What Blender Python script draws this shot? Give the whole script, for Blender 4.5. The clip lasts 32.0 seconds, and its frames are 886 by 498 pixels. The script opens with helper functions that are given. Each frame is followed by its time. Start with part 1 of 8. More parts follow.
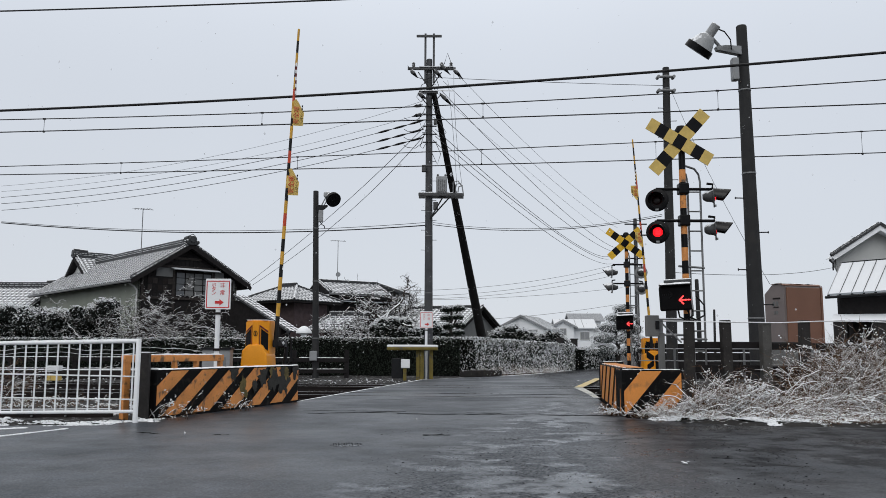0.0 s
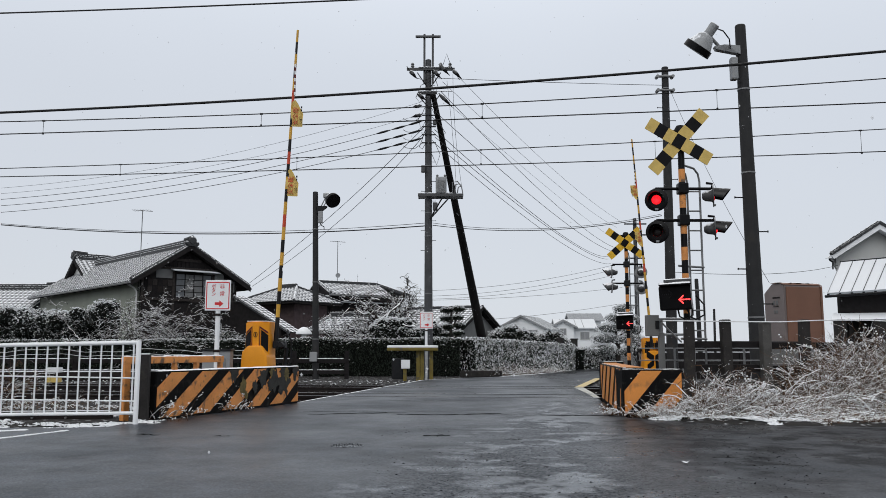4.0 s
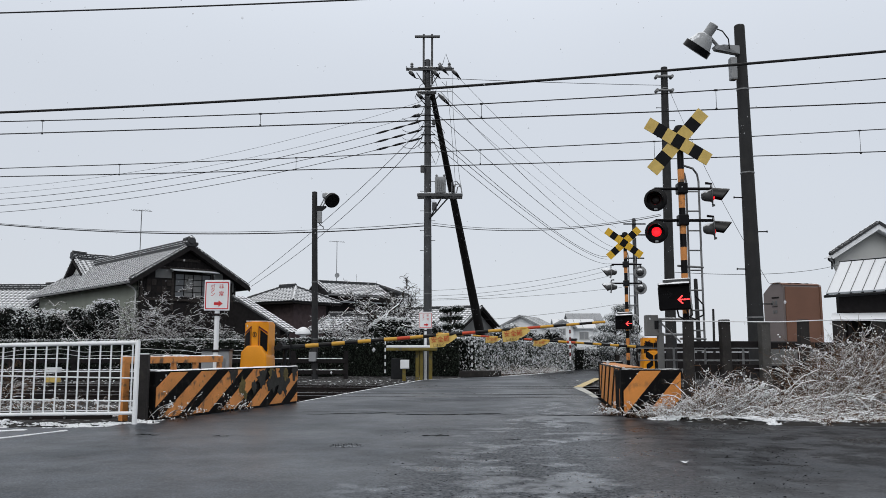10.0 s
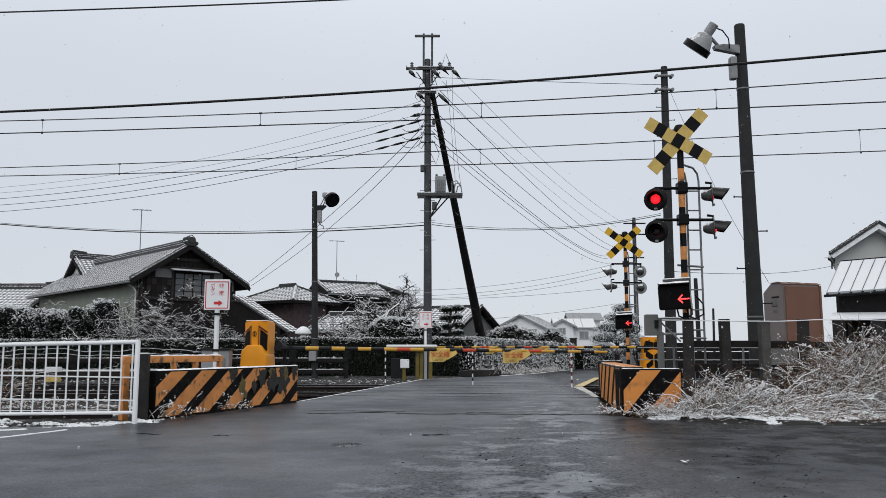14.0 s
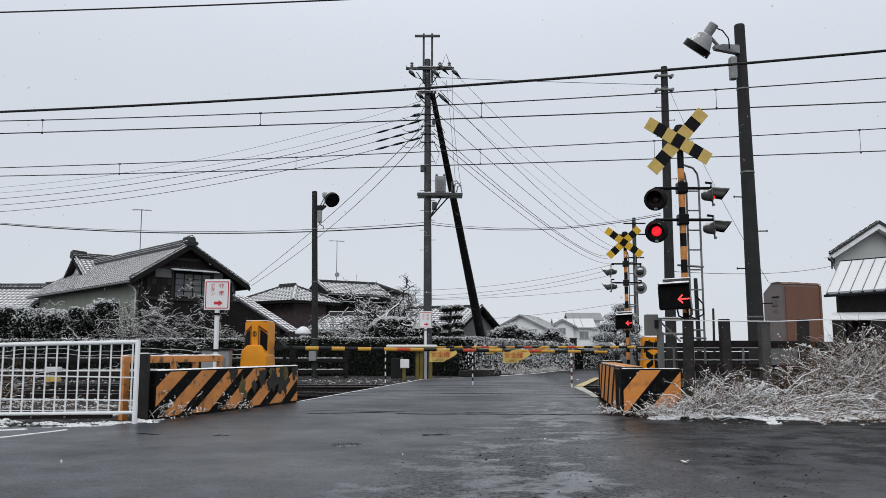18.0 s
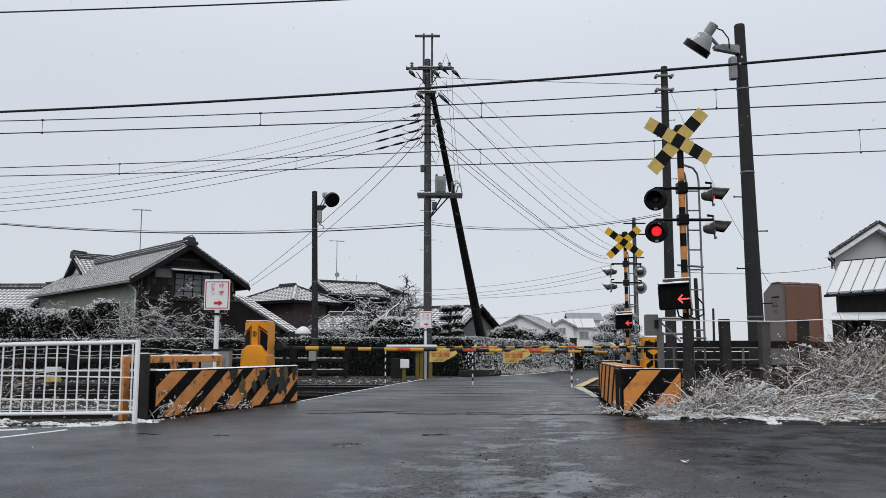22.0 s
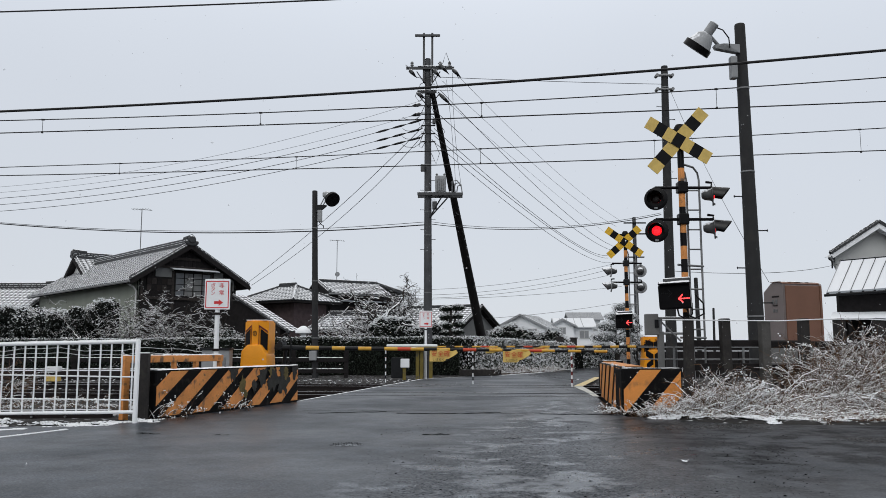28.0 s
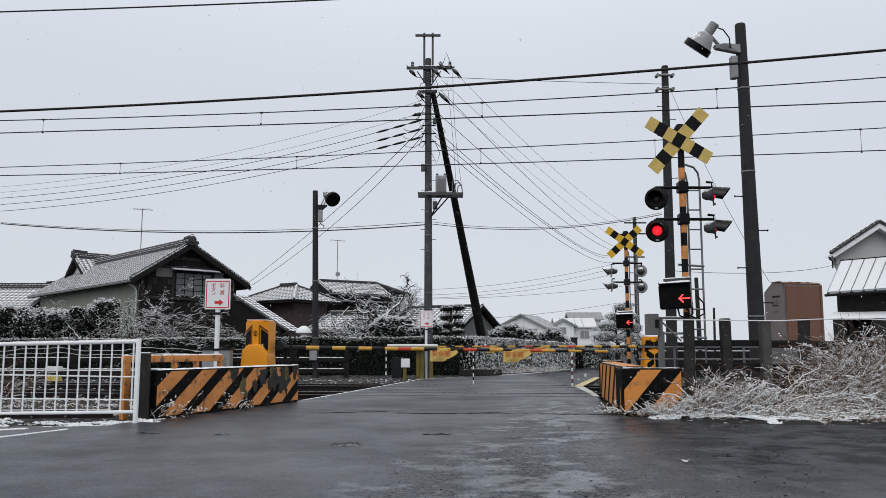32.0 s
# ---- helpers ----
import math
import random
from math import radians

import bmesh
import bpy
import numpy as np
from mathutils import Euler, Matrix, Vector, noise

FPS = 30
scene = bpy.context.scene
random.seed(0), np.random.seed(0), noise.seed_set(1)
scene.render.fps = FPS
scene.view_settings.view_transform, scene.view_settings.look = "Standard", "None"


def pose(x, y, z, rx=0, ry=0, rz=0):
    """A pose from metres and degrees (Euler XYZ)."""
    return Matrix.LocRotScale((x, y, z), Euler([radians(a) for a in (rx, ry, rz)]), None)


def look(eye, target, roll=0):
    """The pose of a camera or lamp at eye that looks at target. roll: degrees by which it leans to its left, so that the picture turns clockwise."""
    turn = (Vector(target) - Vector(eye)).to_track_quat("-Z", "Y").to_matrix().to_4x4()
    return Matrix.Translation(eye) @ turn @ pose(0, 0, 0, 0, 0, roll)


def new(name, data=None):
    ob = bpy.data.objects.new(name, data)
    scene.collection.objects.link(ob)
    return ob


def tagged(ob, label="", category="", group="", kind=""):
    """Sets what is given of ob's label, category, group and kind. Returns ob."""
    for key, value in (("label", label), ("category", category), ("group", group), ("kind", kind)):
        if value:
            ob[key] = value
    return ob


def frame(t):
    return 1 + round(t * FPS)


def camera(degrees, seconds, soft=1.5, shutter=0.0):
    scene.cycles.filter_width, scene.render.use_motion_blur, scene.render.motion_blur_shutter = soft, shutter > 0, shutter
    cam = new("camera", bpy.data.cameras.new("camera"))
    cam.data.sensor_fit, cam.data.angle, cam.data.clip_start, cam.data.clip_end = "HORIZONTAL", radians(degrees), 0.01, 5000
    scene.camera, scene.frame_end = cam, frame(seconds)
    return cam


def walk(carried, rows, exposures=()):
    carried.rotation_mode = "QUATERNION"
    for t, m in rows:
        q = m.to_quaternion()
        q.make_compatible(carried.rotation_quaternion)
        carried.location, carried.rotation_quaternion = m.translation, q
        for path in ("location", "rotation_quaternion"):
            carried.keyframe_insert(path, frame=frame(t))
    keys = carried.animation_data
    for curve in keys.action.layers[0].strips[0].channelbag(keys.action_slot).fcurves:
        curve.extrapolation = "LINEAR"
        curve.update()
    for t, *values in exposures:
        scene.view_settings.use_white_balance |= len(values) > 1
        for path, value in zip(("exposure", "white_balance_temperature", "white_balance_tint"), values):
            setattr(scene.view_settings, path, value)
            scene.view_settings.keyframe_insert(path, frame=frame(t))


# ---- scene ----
import mathutils.geometry

cam = camera(56.8, 32.0, soft=0.65)


def eye(dx, dy, roll=0.0):
    """The camera on its stand, turned by a few hundredths of a degree."""
    return pose(0, 0, 0.8, 97.115 - dy, 0, -dx) @ pose(0, 0, 0, 0, 0, roll)


walk(cam, [
    (0.0, eye(-0.075, -0.01, 0.21)), (0.5, eye(-0.03, -0.01, 0.14)), (1.0, eye(0.0, -0.02, 0.03)),
    (1.5, eye(0.01, -0.03, 0.0)), (2.0, eye(0.0, -0.07, 0.03)), (2.5, eye(-0.09, -0.08, 0.08)), (3.0, eye(-0.06, -0.05, 0.0)),
    (3.5, eye(-0.065, -0.04, 0.0)), (5.5, eye(0.0, -0.05, 0.0)), (10.0, eye(0.0, -0.04, 0.0)), (10.6, eye(0.0, 0.0, 0.0)),
    (22.3, eye(0.0, 0.0, 0.0)), (23.5, eye(-0.01, 0.03, 0.0)), (29.5, eye(-0.02, 0.035, 0.0)), (30.2, eye(-0.045, 0.04, 0.0)), (32.0, eye(-0.045, 0.04, 0.0))],
    exposures=[(0.0, 0.0), (32.0, 0.0)])

# ---- sky and light: a closed snow sky, brighter overhead ----
world = bpy.data.worlds.new("snow_sky")
scene.world = world
world.use_nodes = True
wn, wl = world.node_tree.nodes, world.node_tree.links
wn.clear()
w_out = wn.new("ShaderNodeOutputWorld")
w_bg = wn.new("ShaderNodeBackground")
w_sky = wn.new("ShaderNodeTexSky")
w_sky.sky_type = 'NISHITA'
w_sky.sun_disc = False
w_sky.sun_elevation = radians(35)
w_sky.sun_rotation = radians(205)
w_tc = wn.new("ShaderNodeTexCoord")
w_sep = wn.new("ShaderNodeSeparateXYZ")
wl.new(w_tc.outputs["Generated"], w_sep.inputs[0])
w_ramp = wn.new("ShaderNodeValToRGB")
wl.new(w_sep.outputs["Z"], w_ramp.inputs[0])
cr = w_ramp.color_ramp
cr.interpolation = 'B_SPLINE'
cr.elements[0].position, cr.elements[0].color = 0.0, (0.635, 0.67, 0.725, 1)
cr.elements[1].position, cr.elements[1].color = 1.0, (2.1, 2.18, 2.3, 1)
for p_, c_ in ((0.2, (0.63, 0.668, 0.73, 1)), (0.42, (0.615, 0.66, 0.73, 1)), (0.62, (1.2, 1.26, 1.36, 1))):
    e_ = cr.elements.new(p_)
    e_.color = c_
w_noise = wn.new("ShaderNodeTexNoise")
w_noise.inputs["Scale"].default_value = 1.6
w_noise.inputs["Detail"].default_value = 3.0
wl.new(w_tc.outputs["Generated"], w_noise.inputs["Vector"])
w_map = wn.new("ShaderNodeMapRange")
w_map.inputs["To Min"].default_value = 0.93
w_map.inputs["To Max"].default_value = 1.07
wl.new(w_noise.outputs["Fac"], w_map.inputs["Value"])
w_mul = wn.new("ShaderNodeMix")
w_mul.data_type, w_mul.blend_type = 'RGBA', 'MULTIPLY'
w_mul.inputs[0].default_value = 1.0
wl.new(w_ramp.outputs[0], w_mul.inputs[6])
wl.new(w_map.outputs[0], w_mul.inputs[7])
w_add = wn.new("ShaderNodeMix")
w_add.data_type, w_add.blend_type = 'RGBA', 'ADD'
w_add.inputs[0].default_value = 0.006
wl.new(w_mul.outputs[2], w_add.inputs[6])
wl.new(w_sky.outputs[0], w_add.inputs[7])
wl.new(w_add.outputs[2], w_bg.inputs[0])
w_bg.inputs[1].default_value = 1.0
wl.new(w_bg.outputs[0], w_out.inputs[0])

sun_data = bpy.data.lights.new("sun", 'SUN')
sun_data.energy, sun_data.angle, sun_data.color = 0.6, radians(40), (1.0, 0.98, 0.95)
sun = new("sun", sun_data)
sun.matrix_basis = look((-6, -16, 14), (0, 4, 0))


# ---- materials ----
def mat(name, base, rough=0.6, metal=0.0, vary=0.25, scale=6.0, fine=60.0, bump=0.15, snow=0.0, wet=0.0, grime=0.0, rnd=0.0, coat=0.0, spec=0.3, snow_k=1.4, snow_lo=None, snow_max=1.0, fleck=0.0):
    """A painted or natural surface: two scales of variation, fine relief, and snow lying on what faces up."""
    m = bpy.data.materials.new(name)
    m.use_nodes = True
    n, l = m.node_tree.nodes, m.node_tree.links
    b = n["Principled BSDF"]
    tc = n.new("ShaderNodeTexCoord")
    n1 = n.new("ShaderNodeTexNoise")
    n1.inputs["Scale"].default_value, n1.inputs["Detail"].default_value = scale, 5.0
    n2 = n.new("ShaderNodeTexNoise")
    n2.inputs["Scale"].default_value, n2.inputs["Detail"].default_value = fine, 3.0
    for q in (n1, n2):
        l.new(tc.outputs["Object"], q.inputs["Vector"])
    av = n.new("ShaderNodeMath")
    av.operation = 'MULTIPLY_ADD'
    l.new(n2.outputs["Fac"], av.inputs[0])
    av.inputs[1].default_value = 0.5
    l.new(n1.outputs["Fac"], av.inputs[2])
    mr = n.new("ShaderNodeMapRange")
    mr.inputs["From Min"].default_value, mr.inputs["From Max"].default_value = 0.4, 1.1
    mr.inputs["To Min"].default_value, mr.inputs["To Max"].default_value = 1 - vary, 1 + vary
    l.new(av.outputs[0], mr.inputs["Value"])
    val = mr.outputs[0]
    if rnd:
        oi = n.new("ShaderNodeObjectInfo")
        rr = n.new("ShaderNodeMapRange")
        rr.inputs["To Min"].default_value, rr.inputs["To Max"].default_value = 1 - rnd, 1 + rnd
        l.new(oi.outputs["Random"], rr.inputs["Value"])
        mm = n.new("ShaderNodeMath")
        mm.operation = 'MULTIPLY'
        l.new(val, mm.inputs[0])
        l.new(rr.outputs[0], mm.inputs[1])
        val = mm.outputs[0]
    mul = n.new("ShaderNodeMix")
    mul.data_type, mul.blend_type = 'RGBA', 'MULTIPLY'
    mul.inputs[0].default_value = 1.0
    mul.inputs[6].default_value = (*base, 1)
    l.new(val, mul.inputs[7])
    col = mul.outputs[2]
    if grime:
        ng = n.new("ShaderNodeTexNoise")
        ng.inputs["Scale"].default_value, ng.inputs["Detail"].default_value = scale * 1.7, 8.0
        l.new(tc.outputs["Object"], ng.inputs["Vector"])
        gr = n.new("ShaderNodeMapRange")
        gr.inputs["From Min"].default_value, gr.inputs["From Max"].default_value = 0.56, 0.66
        gr.inputs["To Max"].default_value = grime
        l.new(ng.outputs["Fac"], gr.inputs["Value"])
        gm = n.new("ShaderNodeMix")
        gm.data_type = 'RGBA'
        l.new(gr.outputs[0], gm.inputs[0])
        l.new(col, gm.inputs[6])
        gm.inputs[7].default_value = (0.07, 0.066, 0.055, 1)
        col = gm.outputs[2]
    if fleck:
        vo = n.new("ShaderNodeTexVoronoi")
        vo.inputs["Scale"].default_value = 16.0
        l.new(tc.outputs["Object"], vo.inputs["Vector"])
        sz = n.new("ShaderNodeMapRange")
        sz.inputs["From Min"].default_value, sz.inputs["From Max"].default_value = 0.5, 0.66
        sz.inputs["To Max"].default_value = fleck
        l.new(n1.outputs["Fac"], sz.inputs["Value"])
        less = n.new("ShaderNodeMath")
        less.operation = 'LESS_THAN'
        l.new(vo.outputs["Distance"], less.inputs[0])
        l.new(sz.outputs[0], less.inputs[1])
        fm = n.new("ShaderNodeMix")
        fm.data_type = 'RGBA'
        l.new(less.outputs[0], fm.inputs[0])
        l.new(col, fm.inputs[6])
        fm.inputs[7].default_value = (0.6, 0.62, 0.65, 1)
        col = fm.outputs[2]
    rough_out = None
    if snow:
        geo = n.new("ShaderNodeNewGeometry")
        sp = n.new("ShaderNodeSeparateXYZ")
        l.new(geo.outputs["Normal"], sp.inputs[0])
        ns = n.new("ShaderNodeTexNoise")
        ns.inputs["Scale"].default_value, ns.inputs["Detail"].default_value = 9.0, 4.0
        l.new(tc.outputs["Object"], ns.inputs["Vector"])
        su = n.new("ShaderNodeMath")
        su.operation = 'MULTIPLY_ADD'
        l.new(ns.outputs["Fac"], su.inputs[0])
        su.inputs[1].default_value = snow_k
        l.new(sp.outputs["Z"], su.inputs[2])
        sr = n.new("ShaderNodeMapRange")
        lo = 1.95 - snow * 1.1 if snow_lo is None else snow_lo
        sr.inputs["From Min"].default_value, sr.inputs["From Max"].default_value = lo, lo + 0.22
        sr.inputs["To Max"].default_value = snow_max
        l.new(su.outputs[0], sr.inputs["Value"])
        sm = n.new("ShaderNodeMix")
        sm.data_type = 'RGBA'
        l.new(sr.outputs[0], sm.inputs[0])
        l.new(col, sm.inputs[6])
        sm.inputs[7].default_value = (0.82, 0.84, 0.87, 1)
        col = sm.outputs[2]
        ro = n.new("ShaderNodeMapRange")
        ro.inputs["To Min"].default_value, ro.inputs["To Max"].default_value = rough, 0.8
        l.new(sr.outputs[0], ro.inputs["Value"])
        rough_out = ro.outputs[0]
    l.new(col, b.inputs["Base Color"])
    b.inputs["Metallic"].default_value = metal
    b.inputs["Specular IOR Level"].default_value = spec
    if rough_out is not None:
        l.new(rough_out, b.inputs["Roughness"])
    else:
        rv = n.new("ShaderNodeMapRange")
        rv.inputs["To Min"].default_value, rv.inputs["To Max"].default_value = max(0.03, rough - 0.12), min(1, rough + 0.12)
        l.new(n1.outputs["Fac"], rv.inputs["Value"])
        l.new(rv.outputs[0], b.inputs["Roughness"])
    if coat:
        b.inputs["Coat Weight"].default_value, b.inputs["Coat Roughness"].default_value = coat, 0.15
    if bump:
        bp = n.new("ShaderNodeBump")
        bp.inputs["Strength"].default_value, bp.inputs["Distance"].default_value = bump, 0.01
        l.new(av.outputs[0], bp.inputs["Height"])
        l.new(bp.outputs[0], b.inputs["Normal"])
    return m


def leaf_mat(name, base, snow, warm=(0.1, 0.09, 0.05), top=0.55, rough=0.6, soft=0.15):
    """Leaves or twigs: every island its own tint, and snow on a share of them, more on those that face up."""
    m = bpy.data.materials.new(name)
    m.use_nodes = True
    n, l = m.node_tree.nodes, m.node_tree.links
    b = n["Principled BSDF"]
    geo = n.new("ShaderNodeNewGeometry")
    tc = n.new("ShaderNodeTexCoord")
    no = n.new("ShaderNodeTexNoise")
    no.inputs["Scale"].default_value, no.inputs["Detail"].default_value = 2.2, 4.0
    l.new(tc.outputs["Object"], no.inputs["Vector"])
    tint = n.new("ShaderNodeMix")
    tint.data_type = 'RGBA'
    l.new(geo.outputs["Random Per Island"], tint.inputs[0])
    tint.inputs[6].default_value, tint.inputs[7].default_value = (*base, 1), (*warm, 1)
    sp = n.new("ShaderNodeSeparateXYZ")
    l.new(geo.outputs["Normal"], sp.inputs[0])
    ab = n.new("ShaderNodeMath")
    ab.operation = 'MULTIPLY_ADD'
    l.new(sp.outputs["Z"], ab.inputs[0])
    ab.inputs[1].default_value = top
    l.new(geo.outputs["Random Per Island"], ab.inputs[2])
    fine = n.new("ShaderNodeTexNoise")
    fine.inputs["Scale"].default_value, fine.inputs["Detail"].default_value = 8.0, 2.0
    l.new(tc.outputs["Object"], fine.inputs["Vector"])
    both = n.new("ShaderNodeMath")
    both.operation = 'ADD'
    l.new(no.outputs["Fac"], both.inputs[0])
    l.new(fine.outputs["Fac"], both.inputs[1])
    ad = n.new("ShaderNodeMath")
    ad.operation = 'MULTIPLY_ADD'
    l.new(both.outputs[0], ad.inputs[0])
    ad.inputs[1].default_value = 1.5
    l.new(ab.outputs[0], ad.inputs[2])
    sr = n.new("ShaderNodeMapRange")
    lo = 2.9 - snow * 1.3
    sr.inputs["From Min"].default_value, sr.inputs["From Max"].default_value = lo, lo + soft
    l.new(ad.outputs[0], sr.inputs["Value"])
    mx = n.new("ShaderNodeMix")
    mx.data_type = 'RGBA'
    l.new(sr.outputs[0], mx.inputs[0])
    l.new(tint.outputs[2], mx.inputs[6])
    mx.inputs[7].default_value = (0.8, 0.82, 0.85, 1)
    l.new(mx.outputs[2], b.inputs["Base Color"])
    b.inputs["Roughness"].default_value = rough
    b.inputs["Specular IOR Level"].default_value = 0.15
    return m


def glow_mat(name, col, strength):
    m = bpy.data.materials.new(name)
    m.use_nodes = True
    b = m.node_tree.nodes["Principled BSDF"]
    b.inputs["Base Color"].default_value = (*col, 1)
    b.inputs["Emission Color"].default_value = (*col, 1)
    b.inputs["Emission Strength"].default_value = strength
    return m


def road_mat():
    """Wet worn asphalt in three regions: a smooth street, a coarse glossy band over the crossing, a right side darkened
    in place of the bank it mirrors.
    """
    m = bpy.data.materials.new("wet_asphalt")
    m.use_nodes = True
    n, l = m.node_tree.nodes, m.node_tree.links
    b = n["Principled BSDF"]
    tc = n.new("ShaderNodeTexCoord")
    sep = n.new("ShaderNodeSeparateXYZ")
    l.new(tc.outputs["Object"], sep.inputs[0])

    def noise_node(scale, detail, rough=0.55):
        q = n.new("ShaderNodeTexNoise")
        q.inputs["Scale"].default_value, q.inputs["Detail"].default_value = scale, detail
        q.inputs["Roughness"].default_value = rough
        l.new(tc.outputs["Object"], q.inputs["Vector"])
        return q.outputs["Fac"]

    def calc(op, a, c, d=None):
        q = n.new("ShaderNodeMath")
        q.operation = op
        for k, val in enumerate((a, c, d)):
            if val is None:
                continue
            if isinstance(val, (int, float)):
                q.inputs[k].default_value = val
            else:
                l.new(val, q.inputs[k])
        return q.outputs[0]

    def span(val, f0, f1, t0, t1, smooth=False):
        q = n.new("ShaderNodeMapRange")
        if smooth:
            q.interpolation_type = 'SMOOTHSTEP'
        for key, x in (("From Min", f0), ("From Max", f1), ("To Min", t0), ("To Max", t1)):
            q.inputs[key].default_value = x
        l.new(val, q.inputs["Value"])
        return q.outputs[0]

    def blend(fac, a, c):
        q = n.new("ShaderNodeMix")
        q.data_type = 'RGBA'
        l.new(fac, q.inputs[0])
        for k, val in ((6, a), (7, c)):
            if isinstance(val, tuple):
                q.inputs[k].default_value = (*val, 1)
            else:
                l.new(val, q.inputs[k])
        return q.outputs[2]
    big, mid, small = noise_node(0.55, 6.0), noise_node(2.7, 7.0, 0.65), noise_node(11.0, 5.0, 0.6)
    fine = noise_node(60.0, 3.0, 0.7)
    # where each region begins
    edge_r = calc('ADD', calc('MULTIPLY_ADD', sep.outputs["Y"], -0.06, sep.outputs["X"]), calc('MULTIPLY_ADD', mid, 0.9, -1.5))
    right = span(edge_r, -0.5, 0.7, 0, 1, True)
    edge_c = calc('ADD', calc('MULTIPLY_ADD', sep.outputs["Y"], -0.25, sep.outputs["X"]), calc('MULTIPLY_ADD', mid, 1.2, 1.15))
    coarse = calc('MULTIPLY', span(edge_c, -0.4, 0.5, 0, 1, True), calc('SUBTRACT', 1.0, right))
    drops = n.new("ShaderNodeTexVoronoi")
    drops.inputs["Scale"].default_value = 4.2
    l.new(tc.outputs["Object"], drops.inputs["Vector"])
    size = span(small, 0.35, 0.65, 0.03, 0.11)
    spot = span(calc('SUBTRACT', drops.outputs["Distance"], size), 0.0, 0.02, 0, 1)
    pits = n.new("ShaderNodeTexVoronoi")
    pits.inputs["Scale"].default_value = 14.0
    l.new(tc.outputs["Object"], pits.inputs["Vector"])
    pit = span(calc('SUBTRACT', pits.outputs["Distance"], span(mid, 0.4, 0.6, 0.0, 0.22)), 0.0, 0.05, 0, 1)
    chips = n.new("ShaderNodeTexVoronoi")
    chips.inputs["Scale"].default_value = 34.0
    l.new(tc.outputs["Object"], chips.inputs["Vector"])
    chip = span(calc('SUBTRACT', chips.outputs["Distance"], span(small, 0.4, 0.6, 0.0, 0.3)), 0.0, 0.08, 0, 1)
    keep = calc('MAXIMUM', calc('MULTIPLY', calc('MULTIPLY', spot, pit), chip), calc('SUBTRACT', 1.0, coarse))
    # colour
    ramp = n.new("ShaderNodeValToRGB")
    ramp.color_ramp.elements[0].position, ramp.color_ramp.elements[0].color = 0.34, (0.011, 0.015, 0.021, 1)
    ramp.color_ramp.elements[1].position, ramp.color_ramp.elements[1].color = 0.68, (0.039, 0.048, 0.062, 1)
    l.new(mid, ramp.inputs[0])
    worn = blend(span(calc('MULTIPLY_ADD', mid, 0.6, calc('MULTIPLY', big, 0.5)), 0.5, 0.68, 0, 1, True), (0.0102, 0.0106, 0.0118), (0.042, 0.046, 0.053))
    base = blend(right, ramp.outputs[0], worn)
    mu = n.new("ShaderNodeMix")
    mu.data_type, mu.blend_type = 'RGBA', 'MULTIPLY'
    mu.inputs[0].default_value = 1.0
    l.new(base, mu.inputs[6])
    l.new(calc('MULTIPLY', span(fine, 0.36, 0.64, 0.3, 1.8), span(small, 0.3, 0.7, 0.7, 1.3)), mu.inputs[7])
    l.new(blend(keep, (0.004, 0.004, 0.005), mu.outputs[2]), b.inputs["Base Color"])
    # film of water: gloss by patches, broken by the stones
    puddle = calc('MULTIPLY', span(calc('MULTIPLY_ADD', mid, 0.55, calc('MULTIPLY', big, 0.6)), 0.565, 0.635, 0, 1, True), span(coarse, 0, 1, 0.04, 1.0))
    film = span(big, 0.4, 0.62, 1.15, 0.62)
    rough_n = noise_node(28.0, 3.0, 0.65)
    grain = calc('MULTIPLY', span(fine, 0.4, 0.6, 0.25, 1.75), span(rough_n, 0.42, 0.6, 0.2, 2.0))
    grain = calc('ADD', calc('MULTIPLY', calc('SUBTRACT', grain, 1.0), span(coarse, 0, 1, 0.35, 1.0)), 1.0)
    patch = span(small, 0.36, 0.66, 0.25, 1.9)
    film = calc('MULTIPLY', film, span(coarse, 0, 1, 1.5, 1.0))
    # Gloss nearly cut on the right, standing for the dark bank's reflection.
    spec = calc('MULTIPLY', calc('MULTIPLY', film, grain), calc('MULTIPLY', calc('ADD', span(right, 0, 1, 0.36, 0.0105), calc('MULTIPLY', right, span(calc('MULTIPLY_ADD', mid, 1.6, sep.outputs["Y"]), 5.2, 6.7, 0.05, 0.0, True))), calc('ADD', calc('MULTIPLY', calc('SUBTRACT', patch, 1.0), span(coarse, 0, 1, 0.25, 0.8)), 1.0)))
    l.new(calc('MAXIMUM', calc('MULTIPLY_ADD', puddle, 0.68, calc('MULTIPLY', spec, span(keep, 0, 1, 0.05, 1.0))), 0.0), b.inputs["Specular IOR Level"])
    l.new(calc('SUBTRACT', span(calc('MULTIPLY_ADD', small, 0.4, big), 0.5, 0.95, 0.3, 0.62), calc('MULTIPLY_ADD', puddle, 0.2, calc('MULTIPLY', right, 0.13))), b.inputs["Roughness"])
    bp = n.new("ShaderNodeBump")
    bp.inputs["Distance"].default_value = 0.008
    l.new(span(calc('SUBTRACT', coarse, puddle), 0, 1, 0.12, 0.75), bp.inputs["Strength"])
    l.new(calc('MULTIPLY_ADD', mid, 1.5, calc('MULTIPLY_ADD', small, 0.6, fine)), bp.inputs["Height"])
    l.new(bp.outputs[0], b.inputs["Normal"])
    return m


